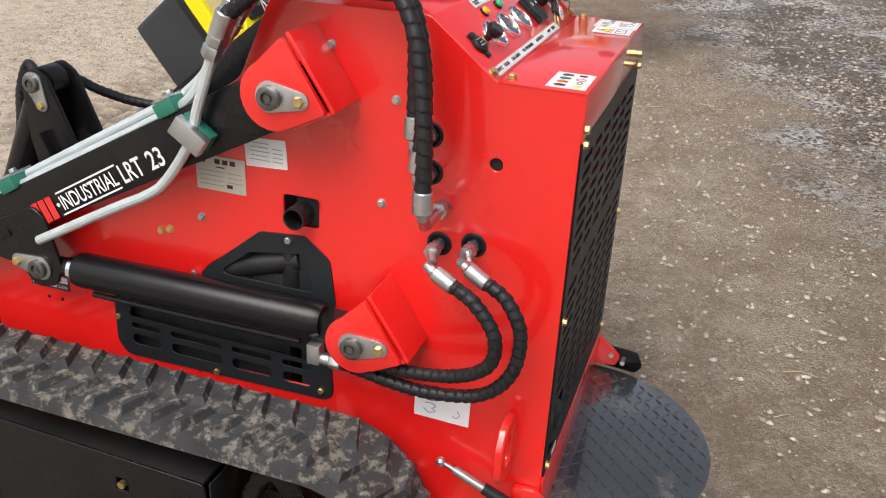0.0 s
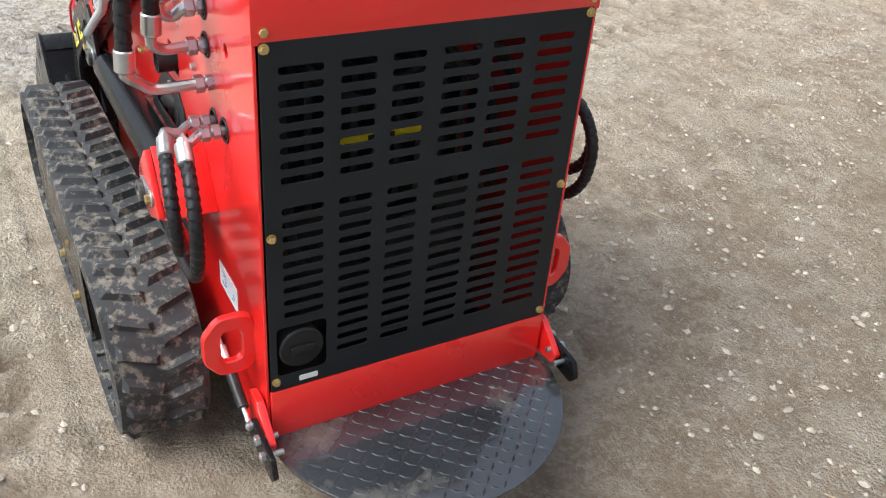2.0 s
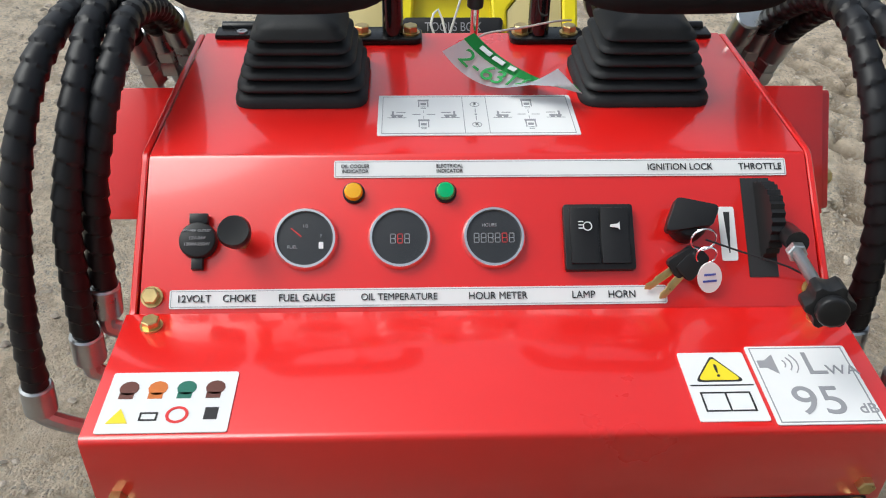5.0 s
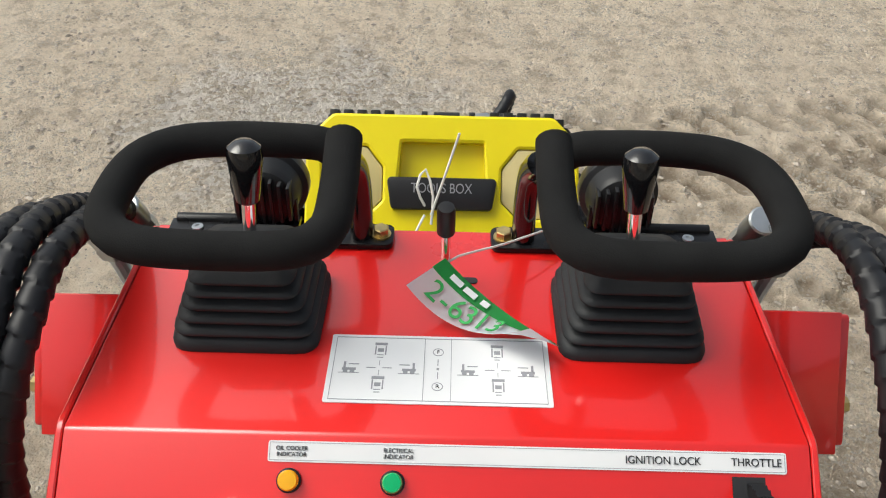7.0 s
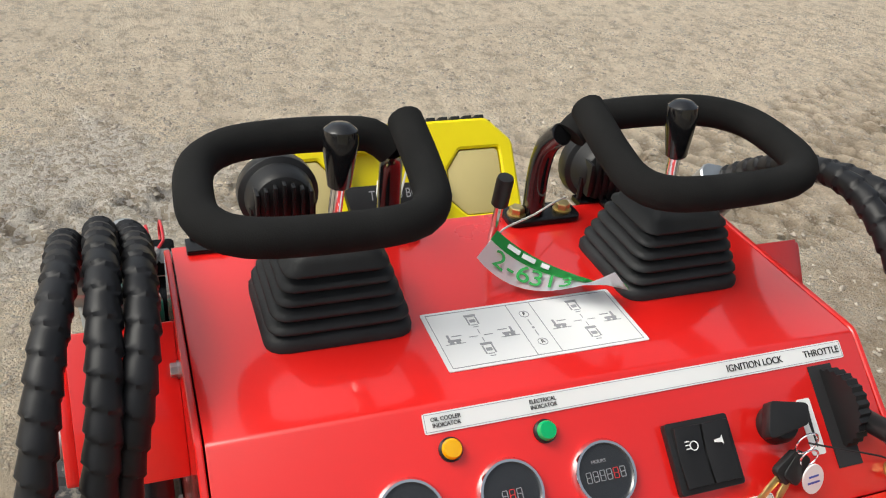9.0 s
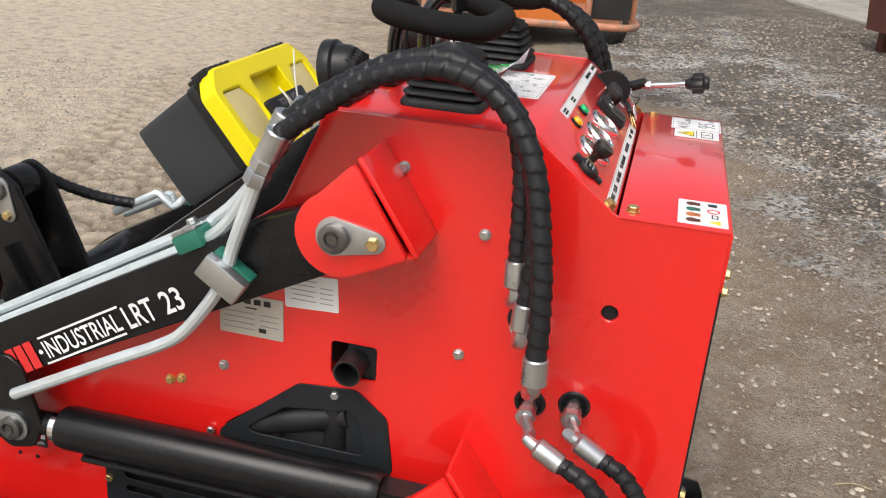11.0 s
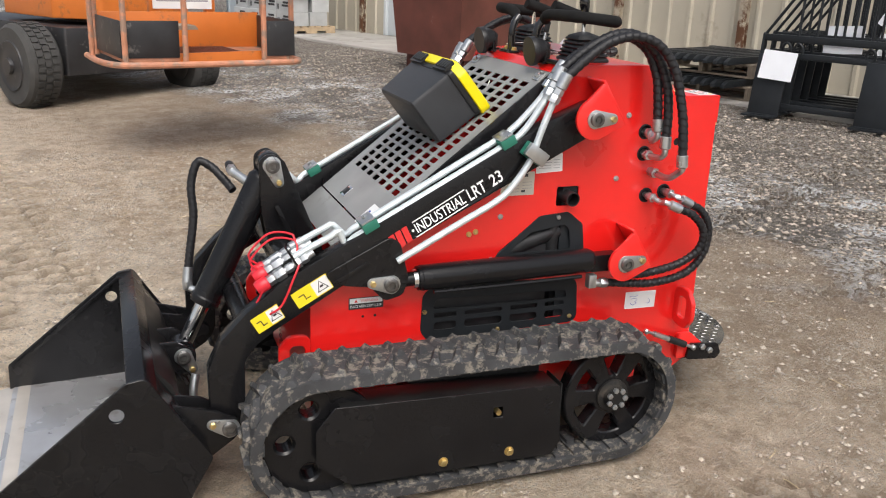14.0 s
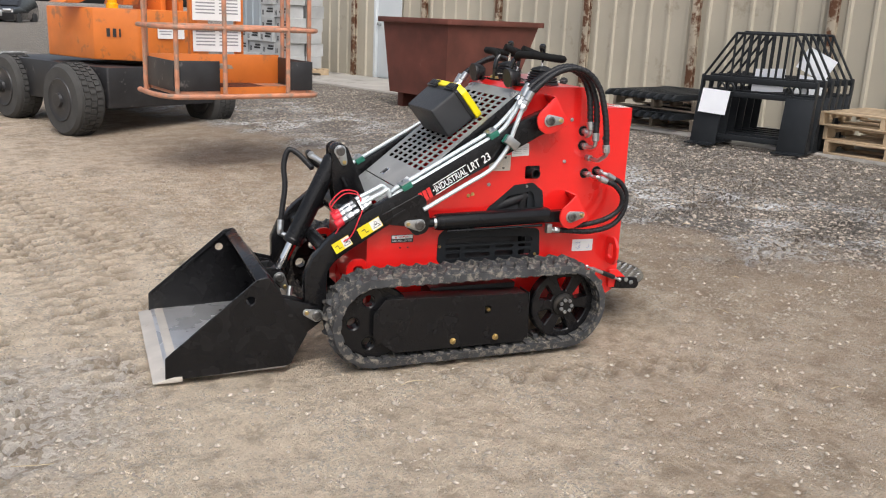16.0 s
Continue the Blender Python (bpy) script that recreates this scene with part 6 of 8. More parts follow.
# small lever in the middle
bm = bmesh.new()
rod(bm, (-0.45, 0.004, 1.14), (-0.436, 0.004, 1.217), 0.0045)
p = part("mode_lever", bm, CHROME, loader, "small chrome lever with a black knob")
bm = bmesh.new()
lathe(bm, [(0.006, 0), (0.0085, 0.002), (0.0085, 0.03), (0.0075, 0.034), (0, 0.035)], (-0.438, 0.004, 1.21), (0.2, 0, 1), 18)
part("knob", bm, PLASTIC, p)
bm = bmesh.new()
prism(bm, slot(-0.012, 0.028, -0.0045, 0.0045), 0.0001, 0.0008, "z")
part("lever_slot", moved(bm, Matrix.Translation((-0.452, 0.008, 1.1428)) @ Matrix.Rotation(radians(90), 4, "Z")), INK, loader, "dark slot for the small lever", smooth=False)

# hanging lot tag, curled, tied to the small lever
def tag_point(u, v):
    """u along the tag, v across it."""
    def bow(a, b, c):
        return Vector(a) * ((1 - u) * (1 - 2 * u)) + Vector(b) * (4 * u * (1 - u)) + Vector(c) * (u * (2 * u - 1))
    near = bow((-0.4, -0.031, 1.178), (-0.373, 0.02, 1.151), (-0.332, 0.077, 1.19))
    far = bow((-0.435, 0.004, 1.182), (-0.4, 0.05, 1.157), (-0.345, 0.106, 1.157))
    return near.lerp(far, v)


tag = thing("lot_tag", (-0.4, 0.03, 1.143), "curled green and white paper tag tied to a lever", "tag")


def tag_sheet(v0, v1, mat, name, lift):
    bm = bmesh.new()
    n = 16
    low = [[bm.verts.new(tag_point(k / n, v) + Vector((0, 0, lift))) for v in (v0, v1)] for k in range(n + 1)]
    for k in range(n):
        bm.faces.new((low[k][0], low[k + 1][0], low[k + 1][1], low[k][1]))
    bmesh.ops.solidify(bm, geom=bm.faces[:], thickness=0.0005)
    return part(name, bm, mat, tag)


tag_sheet(0.0, 1.0, PAPER, "paper", 0.0)
tag_sheet(0.66, 1.0, GREEN_INK, "green_band", 0.0012)
for k, c in enumerate("2-6313"):
    u = 0.1 + 0.11 * k
    e, f, g = tag_point(u, 0.08), tag_point(u + 0.05, 0.08), tag_point(u, 0.6)
    m = facing(tag_point(u + 0.04, 0.33), f - e, g - e) @ Matrix.Translation((0, 0, 0.003))
    text(c, 0.03, m, GREEN_INK, tag, name="numeral", align="CENTER")
for u0, v, w in ((0.16, 0.82, 0.05), (0.3, 0.82, 0.05), (0.44, 0.82, 0.03)):
    e, f = tag_point(u0, v), tag_point(u0 + 0.1, v)
    bars("mark", WHITE_INK, facing(e, f - e, tag_point(u0, 1) - e) @ Matrix.Translation((0, 0, 0.0035)), [(0.004, 0, w * 0.28, 0.006)], tag)
bm = bmesh.new()
tube(bm, [(-0.438, 0.004, 1.172), (-0.445, 0.016, 1.178), (-0.47, 0.06, 1.175), (-0.5, 0.1, 1.17), (-0.515, 0.12, 1.165)], 0.0012, 6)
part("tie", bm, NYLON, tag, "thin white cable tie")

# keys on their ring
keys = thing("key_ring", (-0.16, 0.17, 1.07), "bunch of keys with a white fob hanging from the lock", "keys")
c = on_dash(0.187, 0.045, 0.03)
bm = bmesh.new()
for r, o in ((0.011, Vector((0, 0, 0))), (0.009, Vector((0.004, 0.004, -0.014)))):
    tube(bm, [c + o + Vector((0, r * math.cos(a), r * math.sin(a))) for a in [0.6283 * k for k in range(10)]], 0.0009, 6, closed=True, step=0.004)
part("ring", bm, CHROME, keys)
for a, e in ((Vector((0.006, -0.012, -0.028)), Vector((0.02, -0.036, -0.05))), (Vector((0.004, -0.02, -0.026)), Vector((0.014, -0.05, -0.044)))):
    d = (e - a).normalized()
    bm = bmesh.new()
    side = d.cross(Vector((1, 0, 0.4))).normalized()
    m = facing(c + a, d, side)
    prism(bm, rounded([(-0.022, -0.009), (0.006, -0.01), (0.006, 0.01), (-0.022, 0.009)], 0.005), -0.0035, 0.0035, "z")
    k = part("key", moved(bm, m), PLASTIC, keys, "key with a black plastic head", bevel=0.001)
    bm = bmesh.new()
    prism(bm, [(0.006, -0.0035), (0.03, -0.0035), (0.034, 0.0), (0.03, 0.003), (0.024, 0.002), (0.02, 0.0035), (0.006, 0.0035)], -0.001, 0.001, "z")
    part("blade", moved(bm, m), GOLD, k, bevel=0.0003)
bm = bmesh.new()
m = facing(c + Vector((0.012, 0.008, -0.032)), (0, 1, 0.1), (-0.3, 0, 1))
lathe(bm, [(0.0105, -0.001), (0.0105, 0.001)], (0, 0, 0), (0, 0, 1), 24)
f = part("fob", moved(bm, m @ Matrix.Diagonal((1, 1.35, 1, 1))), LABEL, keys, "oval white key fob")
bars("mark", BLUE_INK, m @ Matrix.Translation((0, 0, 0.001)), [(0, 0.003, 0.01, 0.0018), (0, -0.003, 0.012, 0.0018)], f)
bm = bmesh.new()
tube(bm, [c + Vector((0, 0.002, 0.0)), (-0.16, 0.22, 1.098), (-0.15, 0.262, 1.088), on_dash(0.289, 0.014, 0.004)], 0.0009, 6)
part("cord", bm, INK, keys, "thin black cord")


# ---- front screen, decals, couplers ----
SLOPE_TOP, SLOPE = Vector((-0.548, 0, 1.122)), Vector((-0.605, 0, -0.482)).normalized()
SLOPE_OUT = Vector((SLOPE.z, 0, -SLOPE.x))


def on_slope(u, y, out=0.0):
    return SLOPE_TOP + SLOPE * u + Vector((0, y, 0)) + SLOPE_OUT * out


SLOPE_POSE = Matrix(((SLOPE.x, 0, SLOPE_OUT.x, SLOPE_TOP.x), (0, 1, 0, 0), (SLOPE.z, 0, SLOPE_OUT.z, SLOPE_TOP.z), (0, 0, 0, 1)))
if SLOPE_POSE.determinant() < 0:
    SLOPE_POSE = SLOPE_POSE @ Matrix.Diagonal((1, -1, 1, 1))
holes = []
for i in range(18):
    for j in range(-3, 4):
        u, y = 0.068 + 0.0285 * i, 0.066 * j
        holes.append(rounded([(u - 0.0098, y - 0.0215), (u + 0.0098, y - 0.0215), (u + 0.0098, y + 0.0215), (u - 0.0098, y + 0.0215)], 0.005, 2))
bm = bmesh.new()
plate(bm, rounded([(0.0, -0.262), (0.0, 0.262), (0.685, 0.262), (0.685, -0.262)], 0.006), holes, -0.003, 0.0, "z")
screen = part("front_screen", moved(bm, SLOPE_POSE), SILVER_PAINT, loader, "silver perforated sheet screen over the engine", smooth=False)
bm = bmesh.new()
prism(bm, rounded([(0.69, -0.262), (0.69, 0.262), (0.79, 0.262), (0.79, -0.262)], 0.006), -0.003, 0.001, "z")
cover = part("front_cover", moved(bm, SLOPE_POSE), SILVER_PAINT, loader, "silver painted sheet cover with a latch", bevel=0.0008)
bm = bmesh.new()
box(bm, (0.625, -0.09, 0.001), (0.665, -0.045, 0.004), SLOPE_POSE)
latch = part("latch", bm, CHROME, screen, bevel=0.001)
bm = bmesh.new()
box(bm, (0.632, -0.082, 0.004), (0.658, -0.053, 0.007), SLOPE_POSE)
part("latch_paddle", bm, PLASTIC, screen, bevel=0.001)
sheet("sticker", LABEL, SLOPE_POSE @ Matrix.Translation((0.655, -0.2 if SLOPE_POSE.col[1].y > 0 else 0.2, 0.002)), 0.075, 0.065, cover, "white sticker with faded drawings")
bars("mark", BLUE_INK, SLOPE_POSE @ Matrix.Translation((0.65, -0.19 if SLOPE_POSE.col[1].y > 0 else 0.19, 0.003)), [(0, 0, 0.02, 0.012)], cover)
for s, _ in SIDES:
    bm = bmesh.new()
    a, b, c, d = on_slope(0.0, 0, -0.001), on_slope(0.79, 0, -0.001), on_slope(0.79, 0, -0.1), on_slope(0.03, 0, -0.14)
    prism(bm, [(p.x, p.z) for p in (a, b, c, d)], -0.27, -0.2625)
    part("screen_flange", bm, BLACK, loader, "black folded side of the screen", bevel=0.001, flip=s > 0)
    bm = bmesh.new()
    p = on_slope(0.03, -0.235 * 1, 0.0)
    box(bm, (0.015, -0.25, 0.0), (0.045, -0.215, 0.004), SLOPE_POSE)
    clip = part("screen_clip", bm, ZINC, screen, bevel=0.001, flip=(s > 0) == (SLOPE_POSE.col[1].y > 0))
    bm = bmesh.new()
    hexagon(bm, on_slope(0.03, -0.232, 0.004), SLOPE_OUT, 0.009, 0.008)
    part("bolt", bm, ZINC, screen, flip=s > 0)
bm = bmesh.new()
box(bm, (-1.1, -0.24, 0.18), (-0.62, 0.24, 0.45))
part("tank", bm, RED_IN, loader, "dark red tank under the screen", bevel=0.01)


def fitted(body, m, w, h, mat, parent, bold=0.0):
    """Lettering scaled to w by h metres about the pose's middle."""
    data = bpy.data.curves.new("letters", "FONT")
    data.body, data.size, data.extrude, data.offset = body, 1.0, 0.0, bold
    mesh = curve_mesh(data)
    co = np.array([v.co[:] for v in mesh.vertices])
    lo, hi = co.min(0), co.max(0)
    mesh.transform(m @ Matrix.Diagonal((w / (hi[0] - lo[0]), h / (hi[1] - lo[1]), 1, 1)) @ Matrix.Translation((-(lo[0] + hi[0]) / 2, -(lo[1] + hi[1]) / 2, 0)))
    mesh.materials.append(mat)
    return under(new("lettering", mesh), parent)


def arm_pose(x, z, out=0.3668):
    return facing((x, -out, z), (0.869, 0, 0.495), (-0.495, 0, 0.869))


def along_arm(d):
    return arm_pose(-1.0175 + 0.869 * d, 0.693 + 0.495 * d)


left_arm = [o for o in loader.children if o.name.startswith("loader_arm")][0]
for k in range(3):
    bm = bmesh.new()
    x = -0.021 + 0.0205 * k
    prism(bm, rounded([(x - 0.0095, -0.023), (x + 0.0075, -0.023), (x + 0.0105, 0.023), (x - 0.0065, 0.023)], 0.002), 0, 0.0004, "z")
    part("red_mark", moved(bm, along_arm(0.0)), RED_INK, left_arm, "plain red block mark", smooth=False)
bm = bmesh.new()
lathe(bm, [(0.004, 0), (0.004, 0.0004)], (0, 0, 0), (0, 0, 1), 12)
part("dot", moved(bm, along_arm(0.04)), WHITE_INK, left_arm, smooth=False)
fitted("INDUSTRIAL", along_arm(0.128), 0.158, 0.03, WHITE_INK, left_arm, 0.012)
fitted("LRT", along_arm(0.247), 0.056, 0.036, WHITE_INK, left_arm, 0.014)
fitted("23", along_arm(0.31), 0.037, 0.036, WHITE_INK, left_arm, 0.014)
bars("rule", WHITE_INK, along_arm(0.128), [(0.004, 0.0215, 0.168, 0.0035), (-0.004, -0.0215, 0.168, 0.0035)], left_arm)
for x, z, w, h in ((-1.258, 0.566, 0.107, 0.047), (-1.376, 0.5, 0.08, 0.046)):
    m = arm_pose(x, z)
    p = sheet("decal", YELLOW_INK, m, w, h, left_arm, "yellow and white warning decal", th=0.0005)
    sheet("decal_half", LABEL, m @ Matrix.Translation((w * 0.26, 0, 0.0004)), w * 0.44, h * 0.9, left_arm, th=0.0003)
    bm = bmesh.new()
    k = h * 0.36
    plate(bm, [(-k, -k * 0.8), (k, -k * 0.8), (0, k)], [[(-k * 0.78, -k * 0.68), (k * 0.78, -k * 0.68), (0, k * 0.78)]], 0.0008, 0.0011, "z")
    part("pictogram", moved(bm, m @ Matrix.Translation((w * 0.26, 0, 0))), INK, left_arm, smooth=False)
    bars("pictogram", INK, m @ Matrix.Translation((0, 0, 0.0007)), [(-w * 0.3, h * 0.12, h * 0.3, h * 0.06), (-w * 0.22, -h * 0.05, h * 0.06, h * 0.4), (-w * 0.14, -h * 0.2, h * 0.25, h * 0.06), (w * 0.26, -h * 0.02, h * 0.2, h * 0.12)], left_arm)


def plate_pose(x, z, out=0.3066):
    return facing((x, -out, z), (1, 0, 0), (0, 0, 1))


left_plate = [o for o in loader.children if o.name.startswith("side_plate")][0]
m = plate_pose(-0.652, 0.812)
sheet("data_plate", PLATE_METAL, m, 0.104, 0.068, left_plate, "silver printed data plate")
bars("mark", INK, m @ Matrix.Translation((0, 0, 0.0009)), [(-0.036, 0.024, 0.01, 0.01), (-0.006, 0.024, 0.011, 0.009), (0.01, 0.024, 0.011, 0.009), (0.026, 0.024, 0.011, 0.009), (0.0, 0.013, 0.018, 0.0022), (0.018, -0.022, 0.012, 0.007)], left_plate)
bars("mark", GREY_INK, m @ Matrix.Translation((0, 0, 0.0009)), [(-0.02, 0.004 - 0.009 * k, 0.05, 0.0014) for k in range(4)] + [(0.03, 0.004 - 0.009 * k, 0.03, 0.0014) for k in range(3)], left_plate)
m = plate_pose(-0.556, 0.868)
sheet("data_label", LABEL, m @ Matrix.Rotation(radians(3), 4, "Z"), 0.084, 0.054, left_plate, "white printed data label")
bars("mark", GREY_INK, m @ Matrix.Translation((0, 0, 0.0009)), [(-0.012, 0.018 - 0.008 * k, 0.04 - 0.006 * (k % 2), 0.0013) for k in range(5)] + [(0.024, 0.01 - 0.008 * k, 0.02, 0.0013) for k in range(4)], left_plate)
m = plate_pose(-1.094, 0.495)
sheet("warning_label", INK, m, 0.1, 0.034, left_plate, "black and white keep-clear warning label")
sheet("label_band", LABEL, m @ Matrix.Translation((0, 0.0075, 0.0006)), 0.094, 0.015, left_plate, th=0.0004)
fitted("WARNING", m @ Matrix.Translation((0.008, 0.0075, 0.0012)), 0.05, 0.008, RED_INK, left_plate)
fitted("PLACE AREA KEEP CLEAR", m @ Matrix.Translation((0, -0.0085, 0.0012)), 0.09, 0.0075, WHITE_INK, left_plate)
bm = bmesh.new()
prism(bm, [(-0.034, 0.003), (-0.024, 0.003), (-0.029, 0.012)], 0.001, 0.0013, "z")
part("triangle", moved(bm, m), RED_INK, left_plate, smooth=False)
m = plate_pose(-0.201, 0.417) @ Matrix.Rotation(radians(-1), 4, "Z")
sheet("lot_sticker", LABEL, m, 0.11, 0.056, left_plate, "white sticker with handwritten blue marks")
bm = bmesh.new()
for pts in ([(-0.04, 0.012), (-0.03, 0.014), (-0.02, 0.012), (-0.01, 0.015)], [(-0.034, 0.004), (-0.02, 0.006), (-0.012, 0.0), (-0.02, -0.006), (-0.012, -0.01), (-0.026, -0.016), (-0.036, -0.008)], [(0.03, 0.002), (0.036, -0.006), (0.03, -0.014), (0.022, -0.012)]):
    tube(bm, [(*p, 0.001) for p in pts], 0.0007, 4, step=0.003)
part("scribble", moved(bm, m), BLUE_INK, left_plate)

# quick couplers where the auxiliary pipes end
way = Vector((-0.86, -0.02, -0.5)).normalized()
bm = bmesh.new()
prism(bm, rounded([(-0.05, -0.02), (0.05, -0.02), (0.05, 0.05), (-0.05, 0.05)], 0.01), 0, 0.006, "z")
bracket = part("coupler_bracket", moved(bm, facing((-1.3, -0.315, 0.64), (0, 1, 0), (-0.5, 0, 0.86))), BLACK, loader, "black coupler bulkhead bracket", bevel=0.001)
for k, (y, z, size) in enumerate(((-0.342, 0.69, 1.0), (-0.312, 0.708, 1.0), (-0.285, 0.716, 0.8))):
    e = Vector((-1.265, y, z - 0.035))
    bm = bmesh.new()
    for d, r, h in ((0.0, 0.014, 0.02), (0.022, 0.016, 0.018), (0.045, 0.013, 0.02), (0.07, 0.017 * size, 0.03), (0.102, 0.015 * size, 0.02)):
        hexagon(bm, e + way * d, way, r, h)
    rod(bm, e - way * 0.02, e + way * 0.13, 0.01)
    c = part("coupler", bm, ZINC, loader, "zinc hydraulic quick coupler")
    bm = bmesh.new()
    lathe(bm, [(0.0165 * size, 0), (0.019 * size, 0.004), (0.019 * size, 0.03), (0.015 * size, 0.036), (0, 0.036)], e + way * 0.12, way, 18)
    part("cap", bm, RED_PLASTIC, c, "red rubber dust cap")
    bm = bmesh.new()
    t, up = e + way * 0.14, Vector((-0.3, 0, 0.95))
    pts = [t + Vector((0, 0, 0.015)), t + up * 0.05 + way * 0.01, t + up * 0.07 - way * 0.06, t + up * 0.03 - way * 0.12, e + way * 0.03 + Vector((0, -0.02, 0.01))] if k else [t + Vector((0, -0.015, -0.01)), t + way * 0.05 - up * 0.06, t - way * 0.02 - up * 0.07 + Vector((0, -0.03, 0)), t - way * 0.09 + Vector((0, -0.035, -0.02)), e + way * 0.03 + Vector((0, -0.02, 0.0))]
    tube(bm, pts, 0.003, 8)
    part("cap_cord", bm, RED_PLASTIC, c)

# ---- tool box resting on the screen ----
toolbox = thing("tool_box", on_slope(0.2, 0, 0.002), "yellow-lidded dark grey plastic tool box lying on the screen", "tool box")
BOX_POSE = facing(on_slope(0.18, -0.004, 0.0025), (0, 1, 0), SLOPE_OUT) @ Matrix.Diagonal((1.04, 1.15, 0.78, 1))
WB, HB = 0.332, 0.14
bm = bmesh.new()
rings = []
for w, inset, lift in ((-0.04, 0.006, 0.004), (-0.12, 0.01, 0.004), (-0.225, 0.018, 0.005), (-0.232, 0.024, 0.01)):
    poly = rounded([(-WB / 2 + inset, lift), (WB / 2 - inset, lift), (WB / 2 - inset, HB - lift), (-WB / 2 + inset, HB - lift)], 0.012, 3)
    rings.append([bm.verts.new((x, y, w)) for x, y in poly])
for a, b in zip(rings, rings[1:]):
    for i in range(len(a)):
        bm.faces.new((a[i], a[(i + 1) % len(a)], b[(i + 1) % len(a)], b[i]))
bm.faces.new(rings[0])
bm.faces.new(rings[-1])
part("body", moved(bm, BOX_POSE), GREYBOX, toolbox, "dark grey plastic body")
bm = bmesh.new()
prism(bm, rounded([(-WB / 2 + 0.002, 0.002), (WB / 2 - 0.002, 0.002), (WB / 2 - 0.002, HB - 0.002), (-WB / 2 + 0.002, HB - 0.002)], 0.014, 3), -0.062, -0.04, "z")
part("rim", moved(bm, BOX_POSE), PLASTIC, toolbox, "black rim band", bevel=0.002)
bm = bmesh.new()
oct_l = rounded([(-0.152, 0.045), (-0.135, 0.025), (-0.092, 0.025), (-0.07, 0.045), (-0.07, 0.085), (-0.092, 0.11), (-0.152, 0.11)], 0.006, 2)
recess = rounded([(-0.058, 0.06), (0.058, 0.06), (0.054, 0.116), (-0.054, 0.116)], 0.005, 2)
plate(bm, rounded([(-WB / 2, 0.0), (WB / 2, 0.0), (WB / 2, HB * 0.8), (WB / 2 - 0.03, HB), (-WB / 2 + 0.03, HB), (-WB / 2, HB * 0.8)], 0.012, 3), [recess, oct_l, [(-x, y) for x, y in oct_l][::-1]], -0.0398, 0.0, "z", 0.003)
lid = part("lid", moved(bm, BOX_POSE), YELLOW, toolbox, "yellow moulded plastic lid")
bm = bmesh.new()
prism(bm, rounded([(-0.15, 0.01), (0.15, 0.01), (0.15, HB - 0.012), (-0.15, HB - 0.012)], 0.01), -0.036, -0.026, "z")
part("lid_panel", moved(bm, BOX_POSE), YELLOW, toolbox)
for s in (1, -1):
    bm = bmesh.new()
    pts = [(s * x * 1.0, y) for x, y in rounded([(-0.148, 0.047), (-0.134, 0.029), (-0.094, 0.029), (-0.074, 0.047), (-0.074, 0.083), (-0.094, 0.106), (-0.148, 0.106)], 0.006, 2)]
    prism(bm, pts, -0.0255, -0.004, "z")
    part("organiser_cover", moved(bm, BOX_POSE), TAN, lid, "translucent cover of a small-parts tray", bevel=0.002)
    bm = bmesh.new()
    for k in range(5):
        box(bm, (s * 0.1 - 0.042 + 0.017 * k, HB - 0.004, -0.05), (s * 0.1 - 0.03 + 0.017 * k, HB + 0.009, -0.012))
    box(bm, (s * 0.1 - 0.046, HB - 0.004, -0.06), (s * 0.1 + 0.052, HB + 0.005, -0.03))
    part("latch", moved(bm, BOX_POSE), PLASTIC, toolbox, "black lid latch", bevel=0.001)
bm = bmesh.new()
prism(bm, rounded([(-0.062, 0.036), (0.062, 0.036), (0.068, 0.072), (-0.068, 0.072)], 0.006), -0.02, 0.014, "z")
handle = part("handle", moved(bm, BOX_POSE), PLASTIC, toolbox, "black fold-down handle", bevel=0.003)
fitted("TOOLS BOX", BOX_POSE @ Matrix.Translation((0.0, 0.06, 0.0145)), 0.075, 0.011, GREY_INK, handle)
bm = bmesh.new()
for pts in ([(-0.02, 0.04, 0.016), (-0.03, 0.06, 0.03), (-0.02, 0.08, 0.02), (-0.01, 0.05, 0.02), (-0.012, 0.02, 0.01)], [(-0.012, 0.03, 0.02), (0.005, 0.075, 0.045), (0.02, 0.115, 0.075)], [(-0.02, 0.03, 0.015), (-0.035, 0.0, 0.02), (-0.03, -0.005, 0.06), (0.0, 0.0, 0.11)]):
    tube(bm, pts, 0.0016, 6)
part("cable_tie", moved(bm, BOX_POSE), NYLON, toolbox, "white cable ties through the handle")

